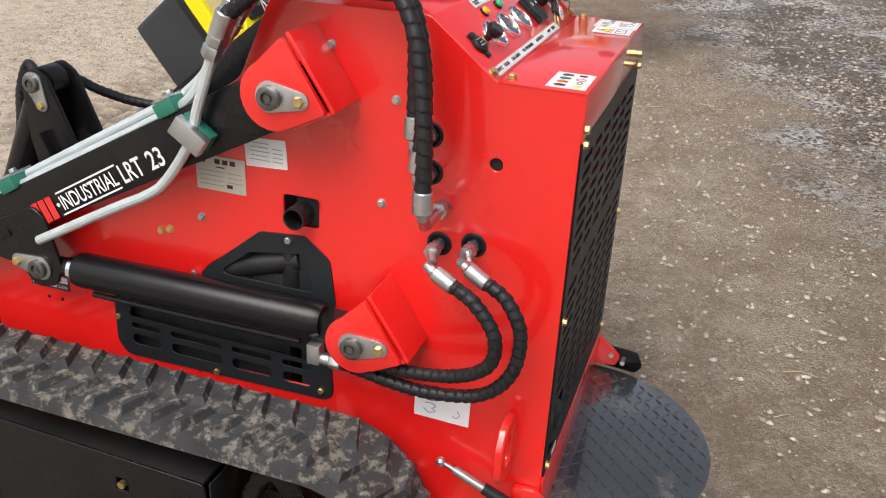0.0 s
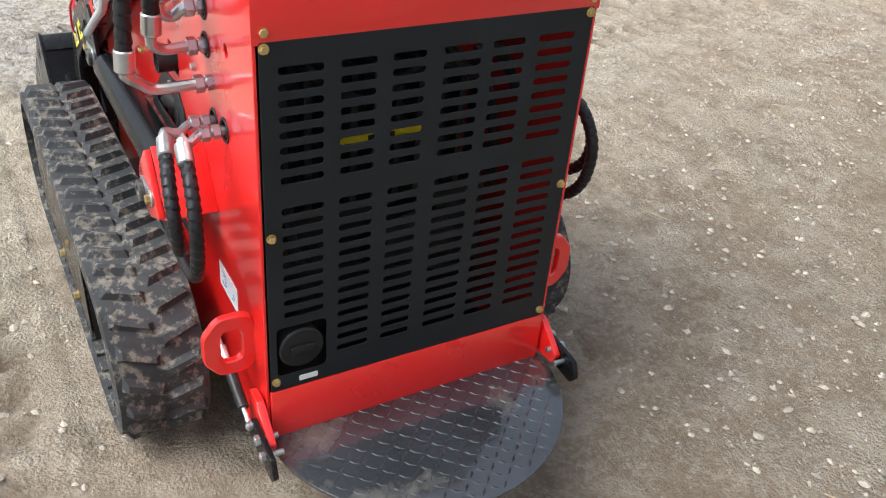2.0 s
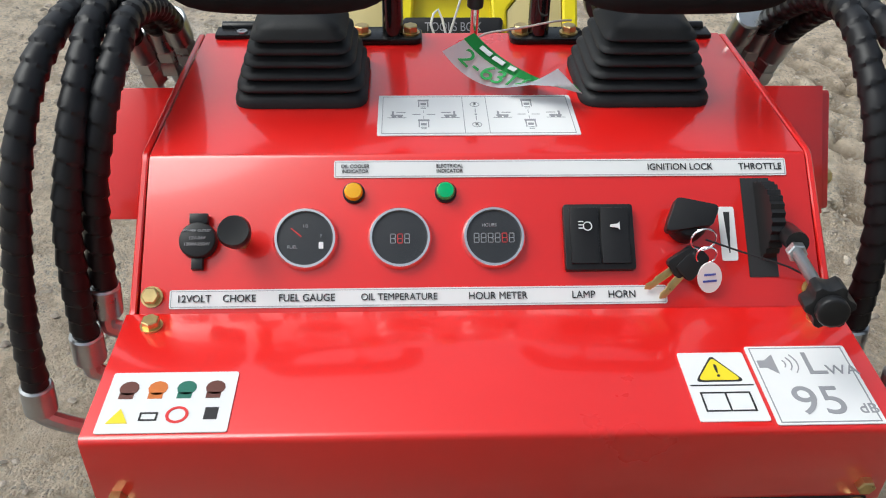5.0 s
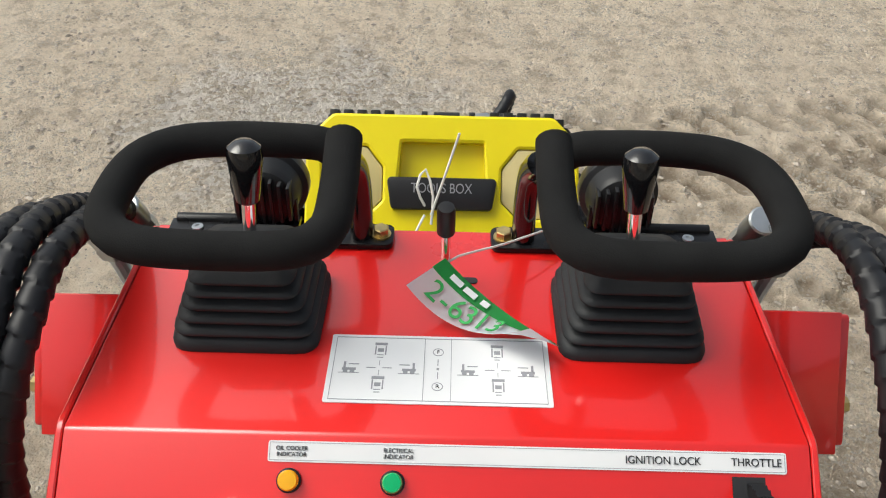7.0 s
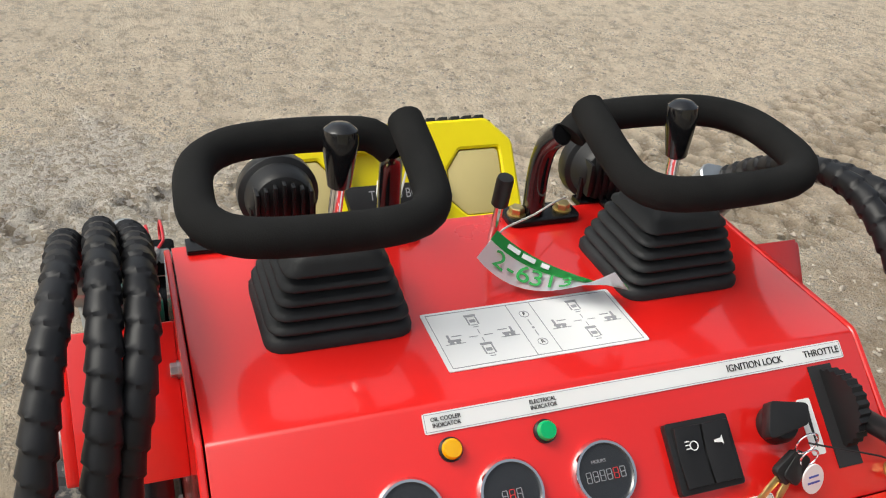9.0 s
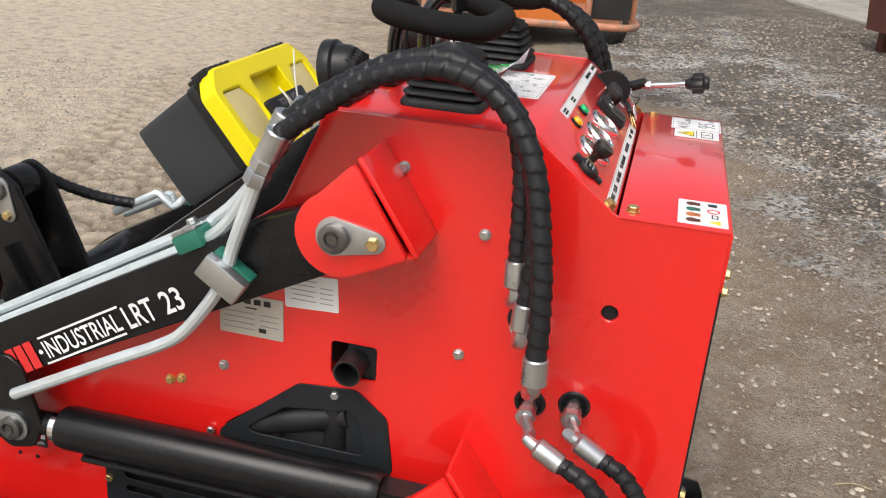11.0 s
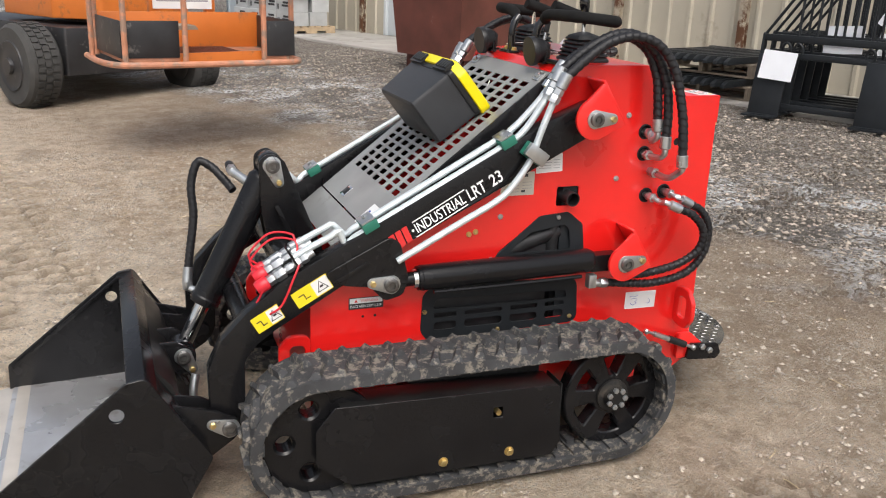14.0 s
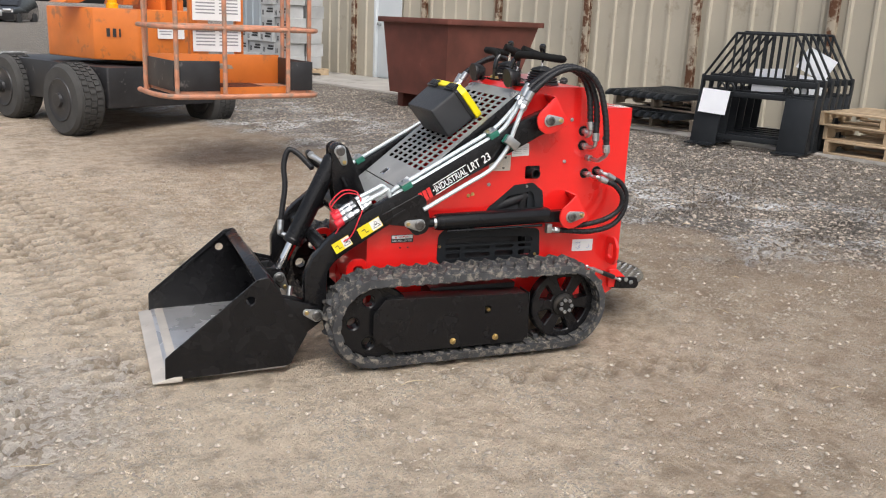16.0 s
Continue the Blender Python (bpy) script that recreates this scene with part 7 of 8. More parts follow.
# ---- bucket ----
bucket = thing("loader_bucket", (-1.85, 0, 0), "black steel loader bucket with a worn bright cutting edge", "bucket")
SIDE = [(-2.092, 0.012), (-2.09, 0.1), (-1.735, 0.392), (-1.69, 0.4), (-1.535, 0.158), (-1.61, 0.026)]
for s in (-1, 1):
    bm = bmesh.new()
    plate(bm, rounded(SIDE, [0.004, 0.01, 0.02, 0.02, 0.02, 0.01], 3), [circle(-1.761, 0.31, 0.02, 20)], -0.436, -0.426, "y", 0.0015)
    part("side_plate", bm, BLACK, bucket, flip=s > 0)
    bm = bmesh.new()
    prism(bm, [(-2.08, 0.1), (-1.735, 0.385), (-1.73, 0.376), (-2.075, 0.09)], -0.426, -0.414)
    part("edge_bar", bm, BLACK, bucket, bevel=0.001, flip=s > 0)
    # hitch ear with its pin
    bm = bmesh.new()
    prism(bm, rounded([(-1.69, 0.31), (-1.52, 0.262), (-1.465, 0.235), (-1.452, 0.205), (-1.475, 0.175), (-1.56, 0.115), (-1.6, 0.12)], [0.004, 0.02, 0.02, 0.02, 0.02, 0.01, 0.004]), -0.386, -0.374)
    ear = part("hitch_ear", bm, BLACK, bucket, bevel=0.0015, flip=s > 0)
    pin_plate(-1.486, 0.21, -0.386, 160, bucket, s, 0.046)
    bm = bmesh.new()
    prism(bm, rounded([(-1.69, 0.3), (-1.55, 0.27), (-1.46, 0.22), (-1.47, 0.17), (-1.56, 0.11), (-1.6, 0.12)], 0.01), -0.31, -0.3)
    part("hitch_ear", bm, BLACK, bucket, bevel=0.0015, flip=s > 0)
    bm = bmesh.new()
    prism(bm, rounded([(-1.66, 0.33), (-1.59, 0.33), (-1.535, 0.295), (-1.54, 0.25), (-1.59, 0.22), (-1.62, 0.2)], 0.02), -0.062, -0.05)
    part("tilt_lug", bm, BLACK, bucket, bevel=0.0015, flip=s > 0)
pin_plate(-1.572, 0.283, -0.062, -60, bucket, -1, 0.046)
bm = bmesh.new()
prism(bm, [(-2.1, 0.008), (-1.63, 0.014), (-1.6, 0.03), (-1.63, 0.036), (-2.08, 0.022)], -0.426, 0.426)
part("floor_plate", bm, BUCKET_FLOOR, bucket, "scuffed bucket floor")
bm = bmesh.new()
prism(bm, [(-1.635, 0.03), (-1.6, 0.028), (-1.54, 0.155), (-1.69, 0.395), (-1.705, 0.388), (-1.56, 0.155)], -0.426, 0.426)
part("back_plate", bm, BLACK, bucket)
bm = bmesh.new()
prism(bm, rounded([(-1.735, 0.385), (-1.69, 0.4), (-1.66, 0.36), (-1.675, 0.35), (-1.695, 0.378), (-1.73, 0.368)], 0.004, 2), -0.426, 0.426)
part("top_channel", bm, BLACK, bucket, bevel=0.001)
bm = bmesh.new()
prism(bm, [(-2.14, 0.004), (-2.14, 0.008), (-2.06, 0.024), (-2.03, 0.024), (-2.03, 0.004)], -0.442, 0.442)
part("cutting_edge", bm, WORN_STEEL, bucket, "bright worn steel cutting edge", bevel=0.001)
bm = bmesh.new()
box(bm, (-1.62, -0.3, 0.12), (-1.56, 0.3, 0.16))
prism(bm, [(-1.69, 0.395), (-1.62, 0.31), (-1.57, 0.16), (-1.6, 0.14), (-1.64, 0.3)], -0.3, 0.3)
part("hitch_frame", bm, DUSTY, bucket, "black hitch frame behind the bucket", bevel=0.002)
bm = bmesh.new()
tube(bm, [(-1.55, -0.18, 0.28), (-1.56, -0.2, 0.22), (-1.54, -0.2, 0.18), (-1.5, -0.2, 0.165)], 0.012, 12)
part("lock_lever", bm, ZINC, bucket, "bent zinc locking lever")


# ---- things in the yard ----
def local(origin, ex):
    """A pose with x along ex on the level."""
    x = Vector((ex[0], ex[1], 0)).normalized()
    return Matrix(((x.x, -x.y, 0, origin[0]), (x.y, x.x, 0, origin[1]), (0, 0, 1, origin[2]), (0, 0, 0, 1)))


def boom_lift():
    o = Vector((-2.4, 6.8, 0.0))
    m = local(o, (0.869, 0.495))
    lift = thing("boom_lift", o, "worn orange and black self-propelled boom lift with its basket lowered", "boom lift")

    def wheel(x, y, r, w):
        bm = bmesh.new()
        prof = [(r * 0.55, -w / 2), (r * 0.9, -w / 2), (r * 0.985, -w * 0.4), (r, -w * 0.3), (r, w * 0.3), (r * 0.985, w * 0.4), (r * 0.9, w / 2), (r * 0.55, w / 2)]
        lathe(bm, prof, (x, y, r - 0.01), (1, 0, 0), 36)
        t = part("wheel", moved(bm, m), TYRE, lift, "dusty black lugged tyre")
        bm = bmesh.new()
        for k in range(36):
            a = 6.283185 * k / 36
            for j in (-1, 0, 1):
                b = a + (0.06 if j == 0 else 0)
                c = Matrix.Translation((x + j * w * 0.22, y, r - 0.01)) @ Matrix.Rotation(b, 4, "X")
                box(bm, (-w * 0.085, -0.022, r - 0.01), (w * 0.085, 0.022, r + 0.012), c)
        tagged(part("tread", moved(bm, m), TYRE, t), kind="stuff")
        bm = bmesh.new()
        lathe(bm, [(r * 0.6, 0.012), (r * 0.58, 0.0), (r * 0.52, 0.008), (r * 0.4, 0.0095), (r * 0.2, 0.0), (r * 0.18, -0.03), (0, -0.03)], (x - w / 2 - 0.012, y, r - 0.01), (1, 0, 0), 26)
        lathe(bm, [(0.09, 0), (0.09, 0.06), (0.05, 0.08), (0, 0.08)], (x - w / 2 + 0.06, y, r - 0.01), (-1, 0, 0), 16)
        for k in range(8):
            hexagon(bm, (x - w / 2 + 0.05, y + 0.12 * math.cos(0.785 * k), r - 0.01 + 0.12 * math.sin(0.785 * k)), (-1, 0, 0), 0.018, 0.03)
        part("rim", moved(bm, m), CHASSIS, t)

    wheel(0.0, 0.0, 0.39, 0.32)
    wheel(0.24, 1.75, 0.39, 0.32)
    wheel(1.8, 0.0, 0.34, 0.32)
    wheel(1.8, 1.75, 0.39, 0.32)
    bm = bmesh.new()
    prism(bm, rounded([(0.2, -0.35), (1.6, -0.35), (1.6, 2.1), (0.2, 2.1)], 0.03), 0.3, 0.74, "z")
    part("chassis", moved(bm, m), CHASSIS, lift, "worn black steel chassis box", bevel=0.012)
    bm = bmesh.new()
    for y in (0.0, 1.75):
        rod(bm, (0.0, y, 0.38), (1.8, y, 0.38), 0.06)
    part("axle", moved(bm, m), CHASSIS, lift)
    bm = bmesh.new()
    lathe(bm, [(0.4, 0), (0.4, 0.06), (0.34, 0.08), (0.34, 0.14)], (1.1, 0.5, 0.72), (0, 0, 1), 32)
    part("slew_ring", moved(bm, m), CHASSIS, lift)
    bm = bmesh.new()
    prism(bm, rounded([(0.33, 0.1), (0.63, -0.3), (1.38, -0.35), (1.73, -0.1), (1.73, 1.0), (0.33, 1.1)], 0.04), 0.8, 1.36, "z")
    part("turntable_cover", moved(bm, m), ORANGE, lift, "faded orange turntable cover", bevel=0.03)
    bm = bmesh.new()
    prism(bm, rounded([(1.5, 0.3), (2.1, 0.45), (2.1, 1.3), (1.5, 1.3)], 0.04), 0.9, 1.35, "z")
    part("turntable_cover", moved(bm, m), ORANGE, lift, "faded orange turntable cover", bevel=0.02)
    bm = bmesh.new()
    box(bm, (1.35, 0.3, 1.0), (1.42, 0.9, 2.6))
    box(bm, (1.6, 0.3, 1.0), (1.67, 0.9, 2.6))
    prism(bm, [(0.9, 1.4), (1.3, 2.6), (1.5, 2.6), (1.1, 1.4)], 0.4, 0.8)
    prism(bm, [(0.1, 1.4), (0.8, 1.8), (0.85, 1.65), (0.3, 1.4)], 0.3, 0.6)
    part("boom", moved(bm, m), ORANGE, lift, "orange riser beams of the boom", bevel=0.01)
    bm = bmesh.new()
    lathe(bm, [(0.07, 0), (0.07, 0.05), (0.055, 0.06), (0.055, 0.14), (0.03, 0.16), (0, 0.16)], (0.7, 0.3, 1.36), (0, 0, 1), 18)
    part("beacon", moved(bm, m), AMBER, lift, "amber beacon")
    f = m @ facing((1.03, -0.338, 1.13), (1, -0.0625, 0), (0, 0, 1))
    sheet("warning_label", LABEL, f @ Matrix.Translation((0, 0, 0.004)), 0.34, 0.16, lift, "white warning label", th=0.003)
    bars("mark", RED_INK, f @ Matrix.Translation((-0.07, 0.045, 0.008)), [(0, 0, 0.17, 0.04)], lift, 0.001)
    bars("mark", GREY_INK, f @ Matrix.Translation((-0.07, -0.01, 0.008)), [(0, 0.01, 0.16, 0.012), (0, -0.02, 0.13, 0.012)], lift, 0.001)
    bars("mark", INK, m @ facing((0.47, -0.1, 1.1), (0.6, -0.8, 0), (0, 0, 1)) @ Matrix.Translation((0, 0, 0.004)), [(-0.07, 0, 0.04, 0.09), (0, 0, 0.04, 0.09), (0.06, 0, 0.02, 0.09)], lift, 0.001)
    # basket in front
    q = local((-1.62, 3.95, 0), (0.96, 0.2))

    def rail(pts, r, mat=PINK_RAIL, name="rail", step=0.05):
        b = bmesh.new()
        tube(b, pts, r, 10, step=step)
        return part(name, moved(b, q), mat, lift, "worn orange basket rail")

    bm = bmesh.new()
    box(bm, (0.02, 0.0, 0.7), (1.22, 0.75, 0.73))
    part("basket_floor", moved(bm, q), PINK_RAIL, lift, "worn orange mesh floor of the basket", bevel=0.004)
    bm = bmesh.new()
    for k in range(26):
        box(bm, (0.42 + 0.021 * k, 0.02, 0.731), (0.428 + 0.021 * k, 0.74, 0.738))
    part("floor_grating", moved(bm, q), RUST, lift, smooth=False)
    bm = bmesh.new()
    prism(bm, [(0.4, 0.7), (1.02, 0.7), (1.02, 0.77), (0.4, 0.76)], -0.012, 0.0)
    part("kick_plate", moved(bm, q), ORANGE, lift)
    for x0, x1 in ((0.0, 0.4), (1.02, 1.26)):
        bm = bmesh.new()
        box(bm, (x0, -0.01, 0.73), (x1, 0.0, 0.98))
        box(bm, (x0 if x0 == 0 else x1 - 0.01, 0.0, 0.73), (0.01 if x0 == 0 else x1, 0.75, 0.98))
        part("toe_board", moved(bm, q), CHASSIS, lift, "scratched black toe board", bevel=0.003)
    bm = bmesh.new()
    box(bm, (0.0, 0.74, 0.73), (1.26, 0.755, 1.0))
    part("toe_board", moved(bm, q), ORANGE, lift, "orange back toe board", bevel=0.003)
    rail([(-0.08, 0.7, 0.69), (-0.09, 0.2, 0.69), (0.0, -0.06, 0.69), (0.3, -0.1, 0.69), (1.0, -0.08, 0.69), (1.28, -0.02, 0.69), (1.33, 0.3, 0.69), (1.3, 0.7, 0.69)], 0.022)
    for z in (1.25, 1.75):
        rail([(-0.08, 0.7, z), (-0.09, 0.2, z), (0.0, -0.06, z), (0.3, -0.08, z), (1.0, -0.06, z), (1.28, -0.02, z), (1.33, 0.3, z), (1.3, 0.7, z), (0.6, 0.76, z), (-0.08, 0.7, z)], 0.02)
    for x, y in ((0.02, -0.05), (0.42, -0.08), (1.0, -0.06), (1.3, 0.15), (-0.08, 0.5), (1.28, 0.7), (0.0, 0.74)):
        rail([(x, y, 0.69), (x, y, 1.2), (x, y, 1.78)], 0.02, step=0.3)
    bm = bmesh.new()
    for x in (0.42, 0.86):
        box(bm, (x, 0.8, 0.8), (x + 0.07, 0.88, 2.2))
    box(bm, (0.42, 0.8, 1.5), (0.93, 0.88, 1.58))
    box(bm, (0.42, 0.8, 0.82), (0.93, 0.88, 0.9))
    part("basket_mount", moved(bm, q), ORANGE, lift, "orange frame that carries the basket", bevel=0.006)
    for z0, z1 in ((1.02, 1.26), (1.3, 1.55)):
        f = q @ facing((0.67, 0.79, (z0 + z1) / 2), (1, 0, 0), (0, 0, 1))
        sheet("instruction_panel", LABEL, f, 0.46, z1 - z0, lift, "white printed instruction panel", th=0.004)
        bars("mark", GREY_INK, f @ Matrix.Translation((0, 0, 0.004)), [(sx * 0.11, 0.06 - 0.03 * k, 0.18, 0.012) for k in range(5) for sx in (-1, 1)], lift, 0.001)
        bars("mark", RED_INK, f @ Matrix.Translation((0, (z1 - z0) / 2 - 0.018, 0.004)), [(-0.11, 0, 0.2, 0.018), (0.11, 0, 0.2, 0.018)], lift, 0.001)
    bm = bmesh.new()
    prism(bm, [(0.38, 0.73), (0.38, 0.93), (0.6, 0.93), (0.62, 0.9), (0.4, 0.9), (0.4, 0.73)], 0.25, 0.5)
    part("foot_switch_guard", moved(bm, q), OLD_WOOD, lift, "tan foot switch guard")


boom_lift()


def dumpster():
    m = wall_pose(0, 0)
    d = thing("tipping_skip", wall_point(2.0, 4.2, SLAB_TOP), "rusty dark red steel tipping skip on a pallet", "skip")
    bm = bmesh.new()
    z0, z1, th = 0.4, 1.36, 0.02
    low = [(3.7, -2.72), (4.85, -2.72), (4.85, -1.5), (3.7, -1.5)]
    top = [(3.62, -2.78), (4.95, -2.78), (4.95, -1.1), (3.62, -1.1)]
    a, b = [bm.verts.new((*p, z0)) for p in low], [bm.verts.new((*p, z1)) for p in top]
    c = [bm.verts.new((p[0] + th * (1 if p[0] < 4 else -1), p[1] + th * (1 if p[1] < -2 else -1), z1)) for p in top]
    e = [bm.verts.new((p[0] + th * (1 if p[0] < 4 else -1), p[1] + th * (1 if p[1] < -2 else -1), z0 + th)) for p in low]
    bm.faces.new(a)
    bm.faces.new(e)
    for k in range(4):
        q = (k + 1) % 4
        bm.faces.new((a[k], a[q], b[q], b[k]))
        bm.faces.new((b[k], b[q], c[q], c[k]))
        bm.faces.new((c[k], c[q], e[q], e[k]))
    part("body", moved(bm, m), RUST, d, bevel=0.0)
    bm = bmesh.new()
    for lo, hi in (((3.57, -2.84, 1.33), (5.0, -2.77, 1.4)), ((3.57, -1.12, 1.33), (5.0, -1.05, 1.4)), ((3.57, -2.77, 1.33), (3.63, -1.12, 1.4)), ((4.94, -2.77, 1.33), (5.0, -1.12, 1.4))):
        box(bm, lo, hi)
    part("rim", moved(bm, m), RUST, d, bevel=0.006)
    for x in (3.75, 4.7):
        bm = bmesh.new()
        box(bm, (x, -2.6, SLAB_TOP - 0.06), (x + 0.12, -1.2, 0.41))
        part("skid", moved(bm, m), RUST, d, bevel=0.006)


dumpster()


def carton_stack():
    m = wall_pose(0, 0)
    rng = random.Random(3)
    bm = bmesh.new()
    box(bm, (-0.24, -0.17, 0), (0.24, 0.17, 0.225))
    bmesh.ops.bevel(bm, geom=bm.edges[:], offset=0.006, segments=1, affect="EDGES")
    mesh = bpy.data.meshes.new("carton")
    bm.to_mesh(mesh)
    bm.free()
    mesh.materials.append(CARTON)
    bm = bmesh.new()
    for x, z, w, h in ((-0.08, 0.15, 0.2, 0.035), (-0.06, 0.1, 0.22, 0.035), (0.15, 0.08, 0.02, 0.09), (0.19, 0.08, 0.02, 0.09)):
        box(bm, (x - w / 2, -0.173, z - h / 2), (x + w / 2, -0.1705, z + h / 2))
    mark = bpy.data.meshes.new("print")
    bm.to_mesh(mark)
    bm.free()
    mark.materials.append(INK)
    for row in range(2):
        for col in range(4):
            for k in range(3 if col > 1 else 6):
                x, y = 9.62 + 0.5 * col + rng.uniform(-0.03, 0.03), -1.35 + 0.42 * row + rng.uniform(-0.03, 0.03)
                pose_k = m @ Matrix.Translation((x, y, SLAB_TOP + 0.12 + 0.227 * k)) @ Matrix.Rotation(rng.uniform(-0.06, 0.06), 4, "Z")
                ob = tagged(new("carton", mesh), "grey printed carton stacked on a pallet", "carton", "cartons by the wall")
                ob.matrix_world = pose_k
                if row == 0:
                    pr = new("print", mark)
                    pr.parent = ob
    pallet(m @ Matrix.Translation((9.35, -1.6, SLAB_TOP - 0.02)), 1.9, 0.95)


def pallet(m, length=1.2, depth=1.0, mat=WOOD):
    """A wooden pallet: boards over stringers over boards; origin at a lower corner."""
    p = thing("pallet", m.translation, "bare wooden shipping pallet", "pallet", "pallets by the wall")
    n = 7
    for k in range(n):
        bm = bmesh.new()
        y = (depth - 0.1) * k / (n - 1)
        box(bm, (0, y, 0.118), (length, y + 0.1, 0.138))
        part("board", moved(bm, m), mat, p, bevel=0.003)
    for x in (0.0, length / 2 - 0.02, length - 0.04):
        bm = bmesh.new()
        poly = [(0, 0.018), (0, 0.117), (depth, 0.117), (depth, 0.018), (depth * 0.82, 0.018), (depth * 0.8, 0.06), (depth * 0.62, 0.06), (depth * 0.6, 0.018), (depth * 0.4, 0.018), (depth * 0.38, 0.06), (depth * 0.2, 0.06), (depth * 0.18, 0.018)]
        prism(bm, poly, x, x + 0.04, "x")
        part("stringer", moved(bm, m), mat, p)
    for y in (0.0, depth / 2 - 0.05, depth - 0.1):
        bm = bmesh.new()
        box(bm, (0, y, 0.0), (length, y + 0.1, 0.0175))
        part("board", moved(bm, m), mat, p, bevel=0.003)
    return p


carton_stack()
for k in range(3):
    pallet(wall_pose(1.72 - 0.03 * (k % 2), -2.1 + 0.04 * (k % 3), SLAB_TOP + 0.1385 * k) , 1.22, 1.02)


def fork_stack():
    """Two layers of black steel tines on old pallets."""
    for k in range(2):
        z = SLAB_TOP + 0.215 * k
        pallet(wall_pose(1.55, 0.75, z), 1.15, 1.0, OLD_WOOD)
        for i in range(9):
            m = wall_pose(1.75, 0.8 + 0.115 * i, z + 0.139)
            bm = bmesh.new()
            prism(bm, [(-0.15, 0.0), (-0.05, 0.0), (0.4, 0.01), (1.1, 0.02), (1.1, 0.07), (0.35, 0.07), (-0.08, 0.068), (-0.15, 0.03)], 0.0, 0.045, "x")
            tagged(part("steel_tine", moved(bm, m), SATIN, None, bevel=0.004), "black steel grapple tine stacked on a pallet", "tine", "tines on pallets")
        bm = bmesh.new()
        box(bm, (0, 1.1, 0.139), (1.1, 1.18, 0.21), wall_pose(1.75, 0.75, z))
        tagged(part("steel_bar", bm, SATIN, None, bevel=0.004), "black steel bar across the tines", "steel bar")


fork_stack()


def fork_frame():
    m = Matrix()
    f = thing("fork_frame", (0, 0, 0), "black steel skid-steer frame with a tube guard", "attachment", "nested attachment frames")

    def add(name, mat=SATIN, bevel=0.004, **k):
        return part(name, bm, mat, f, bevel=bevel, **k)

    for x in (0.0, 0.92):
        bm = bmesh.new()
        prism(bm, [(-0.07, 0.0), (0.03, 0.53), (0.05, 0.53), (-0.045, 0.0)], x, x + 0.28, "x")
        add("mounting_plate", bevel=0.003)
        bm = bmesh.new()
        plate(bm, [(x, -0.2), (x + 0.28, -0.2), (x + 0.28, -0.05), (x, -0.05)], [[(x + 0.07, -0.16), (x + 0.21, -0.16), (x + 0.21, -0.1), (x + 0.07, -0.1)]], 0.0, 0.014, "z")
        add("foot", bevel=0)
    for z0, z1, y0, y1 in ((0.06, 0.11, 0.0, 0.06), (0.5, 0.55, 0.045, 0.12), (0.64, 0.7, 0.06, 0.1)):
        bm = bmesh.new()
        box(bm, (0.02, y0, z0), (1.18, y1, z1))
        add("cross_bar")
    for x in (0.0, 1.18):
        bm = bmesh.new()
        prism(bm, rounded([(-0.03, 0.0), (0.05, 0.62), (0.06, 0.71), (0.12, 0.71), (0.13, 0.6), (0.09, 0.45), (0.09, 0.0)], 0.02), x, x + 0.02, "x")
        add("end_plate", bevel=0.003)
    for x in (0.2, 0.3, 0.9):
        bm = bmesh.new()
        tube(bm, [(x, 0.06, 0.54), (x, 0.05, 0.6), (x + 0.03, 0.045, 0.635), (x + 0.07, 0.045, 0.6), (x + 0.07, 0.05, 0.54)], 0.011, 8)
        add("hoop", bevel=0)
    corners = [(0.02, 0.08, 0.7), (0.31, 0.1, 1.14), (0.92, 0.1, 1.14), (1.18, 0.08, 0.7)]
    for a, b in zip(corners, corners[1:]):
        bm = bmesh.new()
        rod(bm, a, b, 0.0135, 8)
        add("guard_rail", bevel=0)
    for k in range(5):
        x = 0.31 + 0.1525 * k
        bm = bmesh.new()
        rod(bm, (x, 0.08, 0.69), (x, 0.1, 1.14), 0.0125, 8)
        add("guard_bar", bevel=0)
    return f


first = fork_frame()
# x along the face, y away from the viewer towards the wall
base = Matrix(((0.467, 0.884, 0, 3.72), (-0.884, 0.467, 0, 4.02), (0, 0, 1, SLAB_TOP - 0.012), (0, 0, 0, 1)))
for k in range(1, 6):
    copy_thing(first, base @ Matrix.Translation((0.01 * k, 0.19 * k, 0.012)))
first.matrix_basis = base @ Matrix.Translation((0, 0, 0))
for x, y, z, w, h, tilt in ((0.2, -0.02, 0.44, 0.3, 0.25, 3), (0.62, 0.3, 0.68, 0.33, 0.24, -4), (0.98, 0.62, 0.86, 0.34, 0.24, 25), (1.0, 0.45, 0.64, 0.3, 0.2, 6)):
    bm = bmesh.new()
    box(bm, (-w / 2, -0.002, -h / 2), (w / 2, 0.0, h / 2), base @ Matrix.Translation((x, y, z)) @ Matrix.Rotation(radians(-12), 4, "X") @ Matrix.Rotation(radians(tilt), 4, "Y"))
    tagged(part("paper_sheet", bm, PAPER, None), "white paper sheet fixed to a black steel frame", "paper")


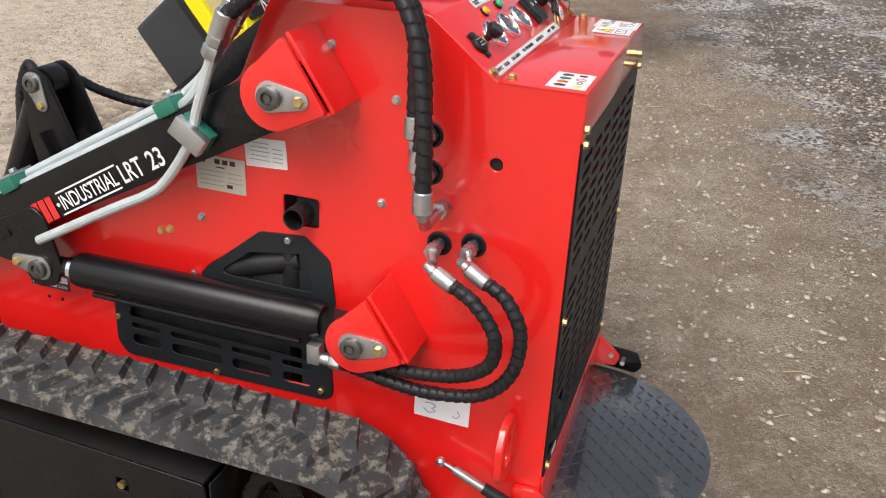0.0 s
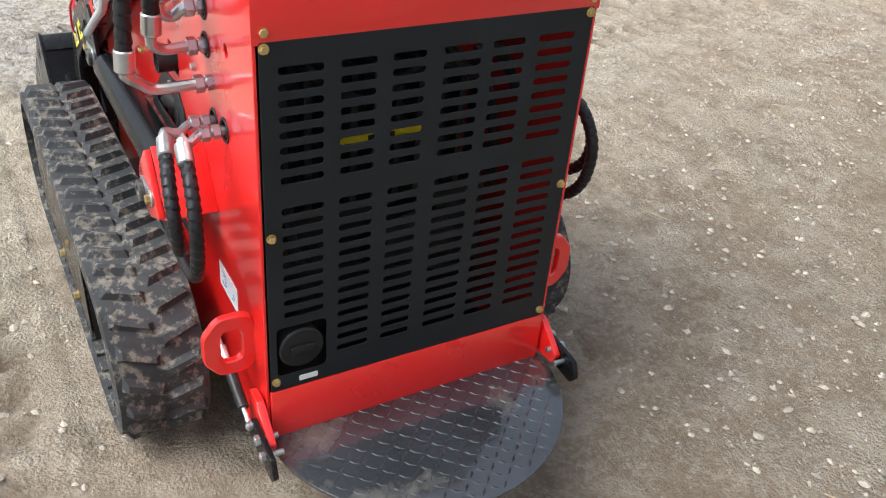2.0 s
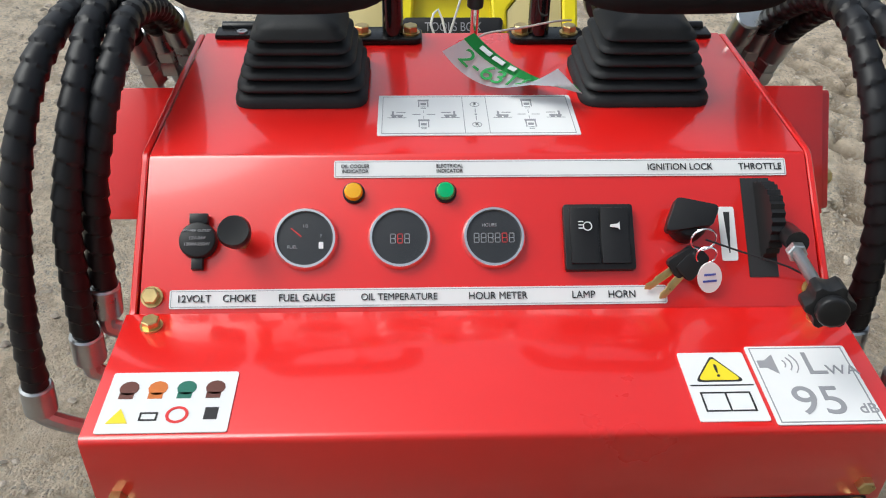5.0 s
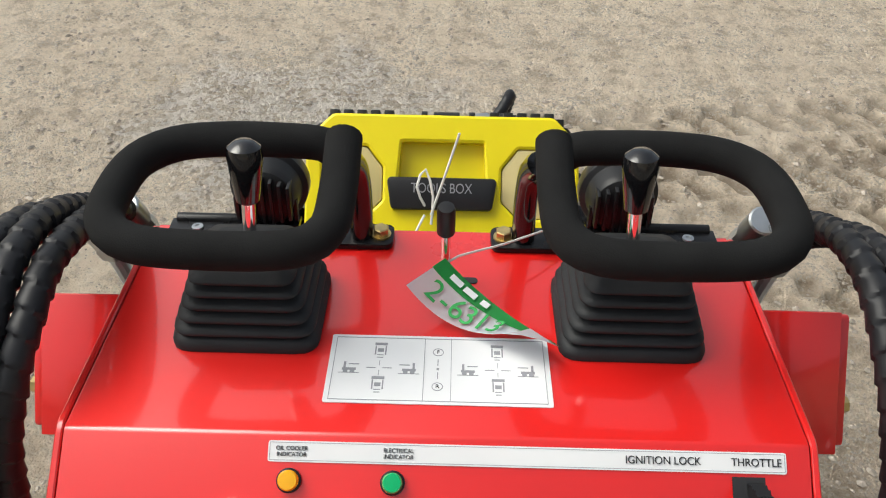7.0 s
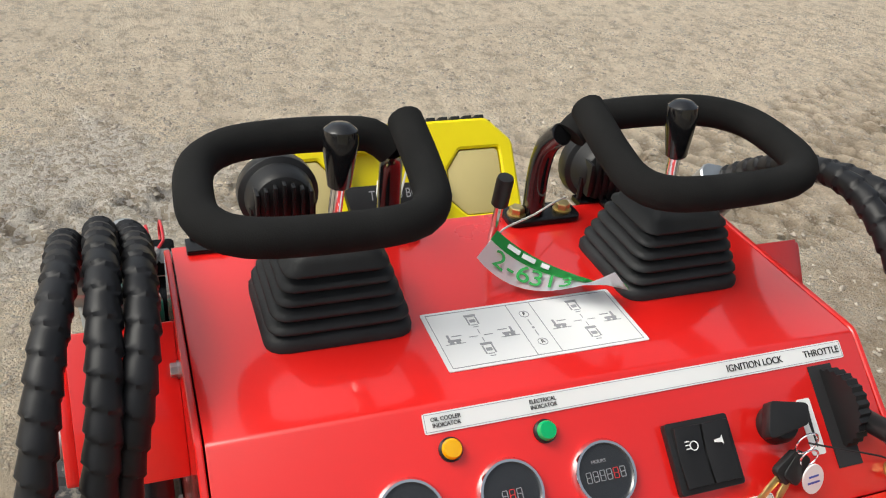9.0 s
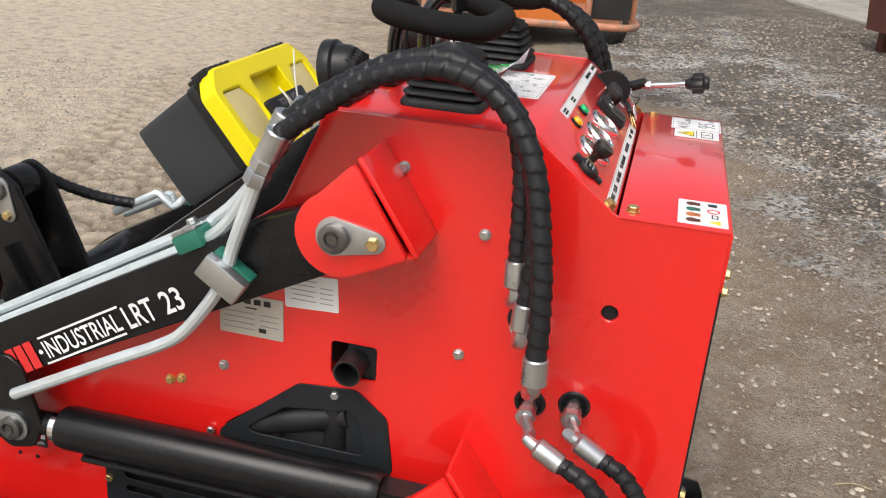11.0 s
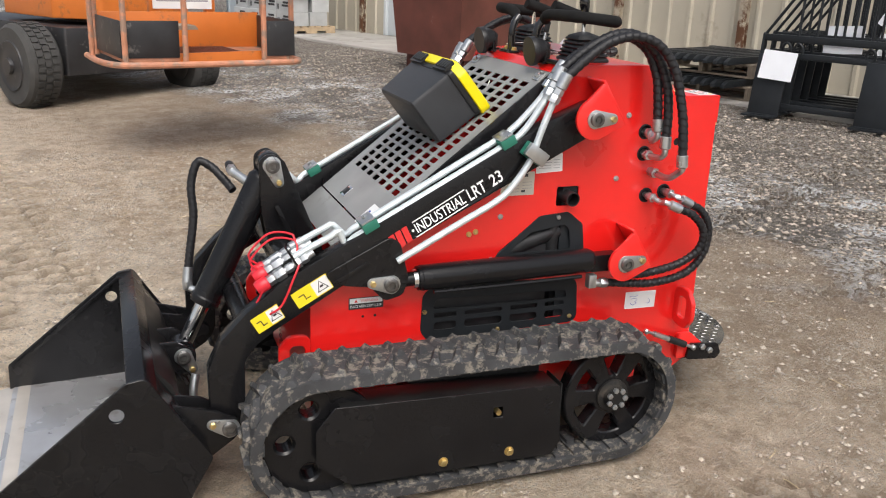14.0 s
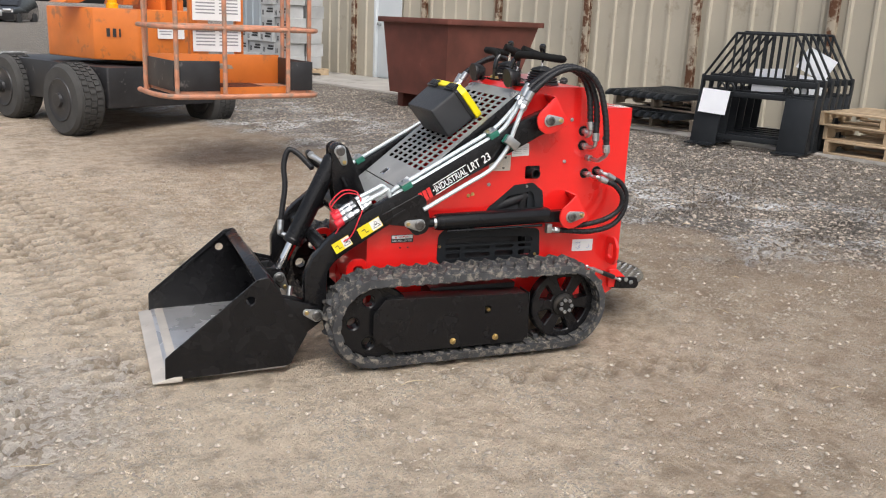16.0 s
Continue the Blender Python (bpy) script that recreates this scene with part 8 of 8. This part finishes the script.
def car():
    o = Vector((-5.6, 50.0, 0.0))
    m = local(o, (0.96, 0.28))
    c = thing("parked_car", o, "black sport utility car parked far across the yard", "car")
    bm = bmesh.new()
    side = rounded([(-2.2, 0.35), (-2.25, 0.75), (-2.1, 0.95), (-1.1, 1.05), (-0.5, 1.6), (1.4, 1.65), (2.1, 1.1), (2.2, 0.7), (2.15, 0.35)], 0.1)
    prism(bm, side, -0.92, 0.92)
    part("body", moved(bm, m @ Matrix.Rotation(radians(60), 4, "Z")), CAR_PAINT, c, bevel=0.06)
    bm = bmesh.new()
    prism(bm, [(-1.12, 1.08), (-0.52, 1.56), (-0.5, 1.58), (-1.14, 1.1)], -0.8, 0.8)
    part("windscreen", moved(bm, m @ Matrix.Rotation(radians(60), 4, "Z")), GLASS_DARK, c)
    for x in (-1.4, 1.35):
        for y in (-0.85, 0.85):
            bm = bmesh.new()
            lathe(bm, [(0.2, -0.11), (0.34, -0.11), (0.36, -0.08), (0.36, 0.08), (0.34, 0.11), (0.2, 0.11)], (x, y, 0.35), (0, 1, 0), 24)
            part("wheel", moved(bm, m @ Matrix.Rotation(radians(60), 4, "Z")), TYRE, c)
    for y in (-0.62, 0.62):
        bm = bmesh.new()
        box(bm, (-2.27, y - 0.2, 0.78), (-2.2, y + 0.2, 0.92))
        part("headlight", moved(bm, m @ Matrix.Rotation(radians(60), 4, "Z")), CHROME, c, bevel=0.02)
    bm = bmesh.new()
    box(bm, (-2.28, -0.38, 0.55), (-2.22, 0.38, 0.85))
    part("radiator_grille", moved(bm, m @ Matrix.Rotation(radians(60), 4, "Z")), ZINC, c, bevel=0.02)


car()


def straws():
    rng = random.Random(9)
    bm = bmesh.new()
    for k in range(60):
        x, y = rng.uniform(-3.2, 2.2), rng.uniform(-1.6, 3.6)
        if -2.2 < x < 0.4 and -0.6 < y < 0.6:
            continue
        a, l = rng.uniform(0, 6.28), rng.uniform(0.03, 0.13)
        z = surface(x, y) + 0.003
        tube(bm, [(x, y, z), (x + l * 0.5 * math.cos(a), y + l * 0.5 * math.sin(a), z + 0.006), (x + l * math.cos(a + 0.2), y + l * math.sin(a + 0.2), z + 0.002)], 0.0016, 5, step=0.03)
    tagged(part("straws", bm, STRAW), "dry straw stalks lying on the dirt", "straw", kind="stuff")


straws()
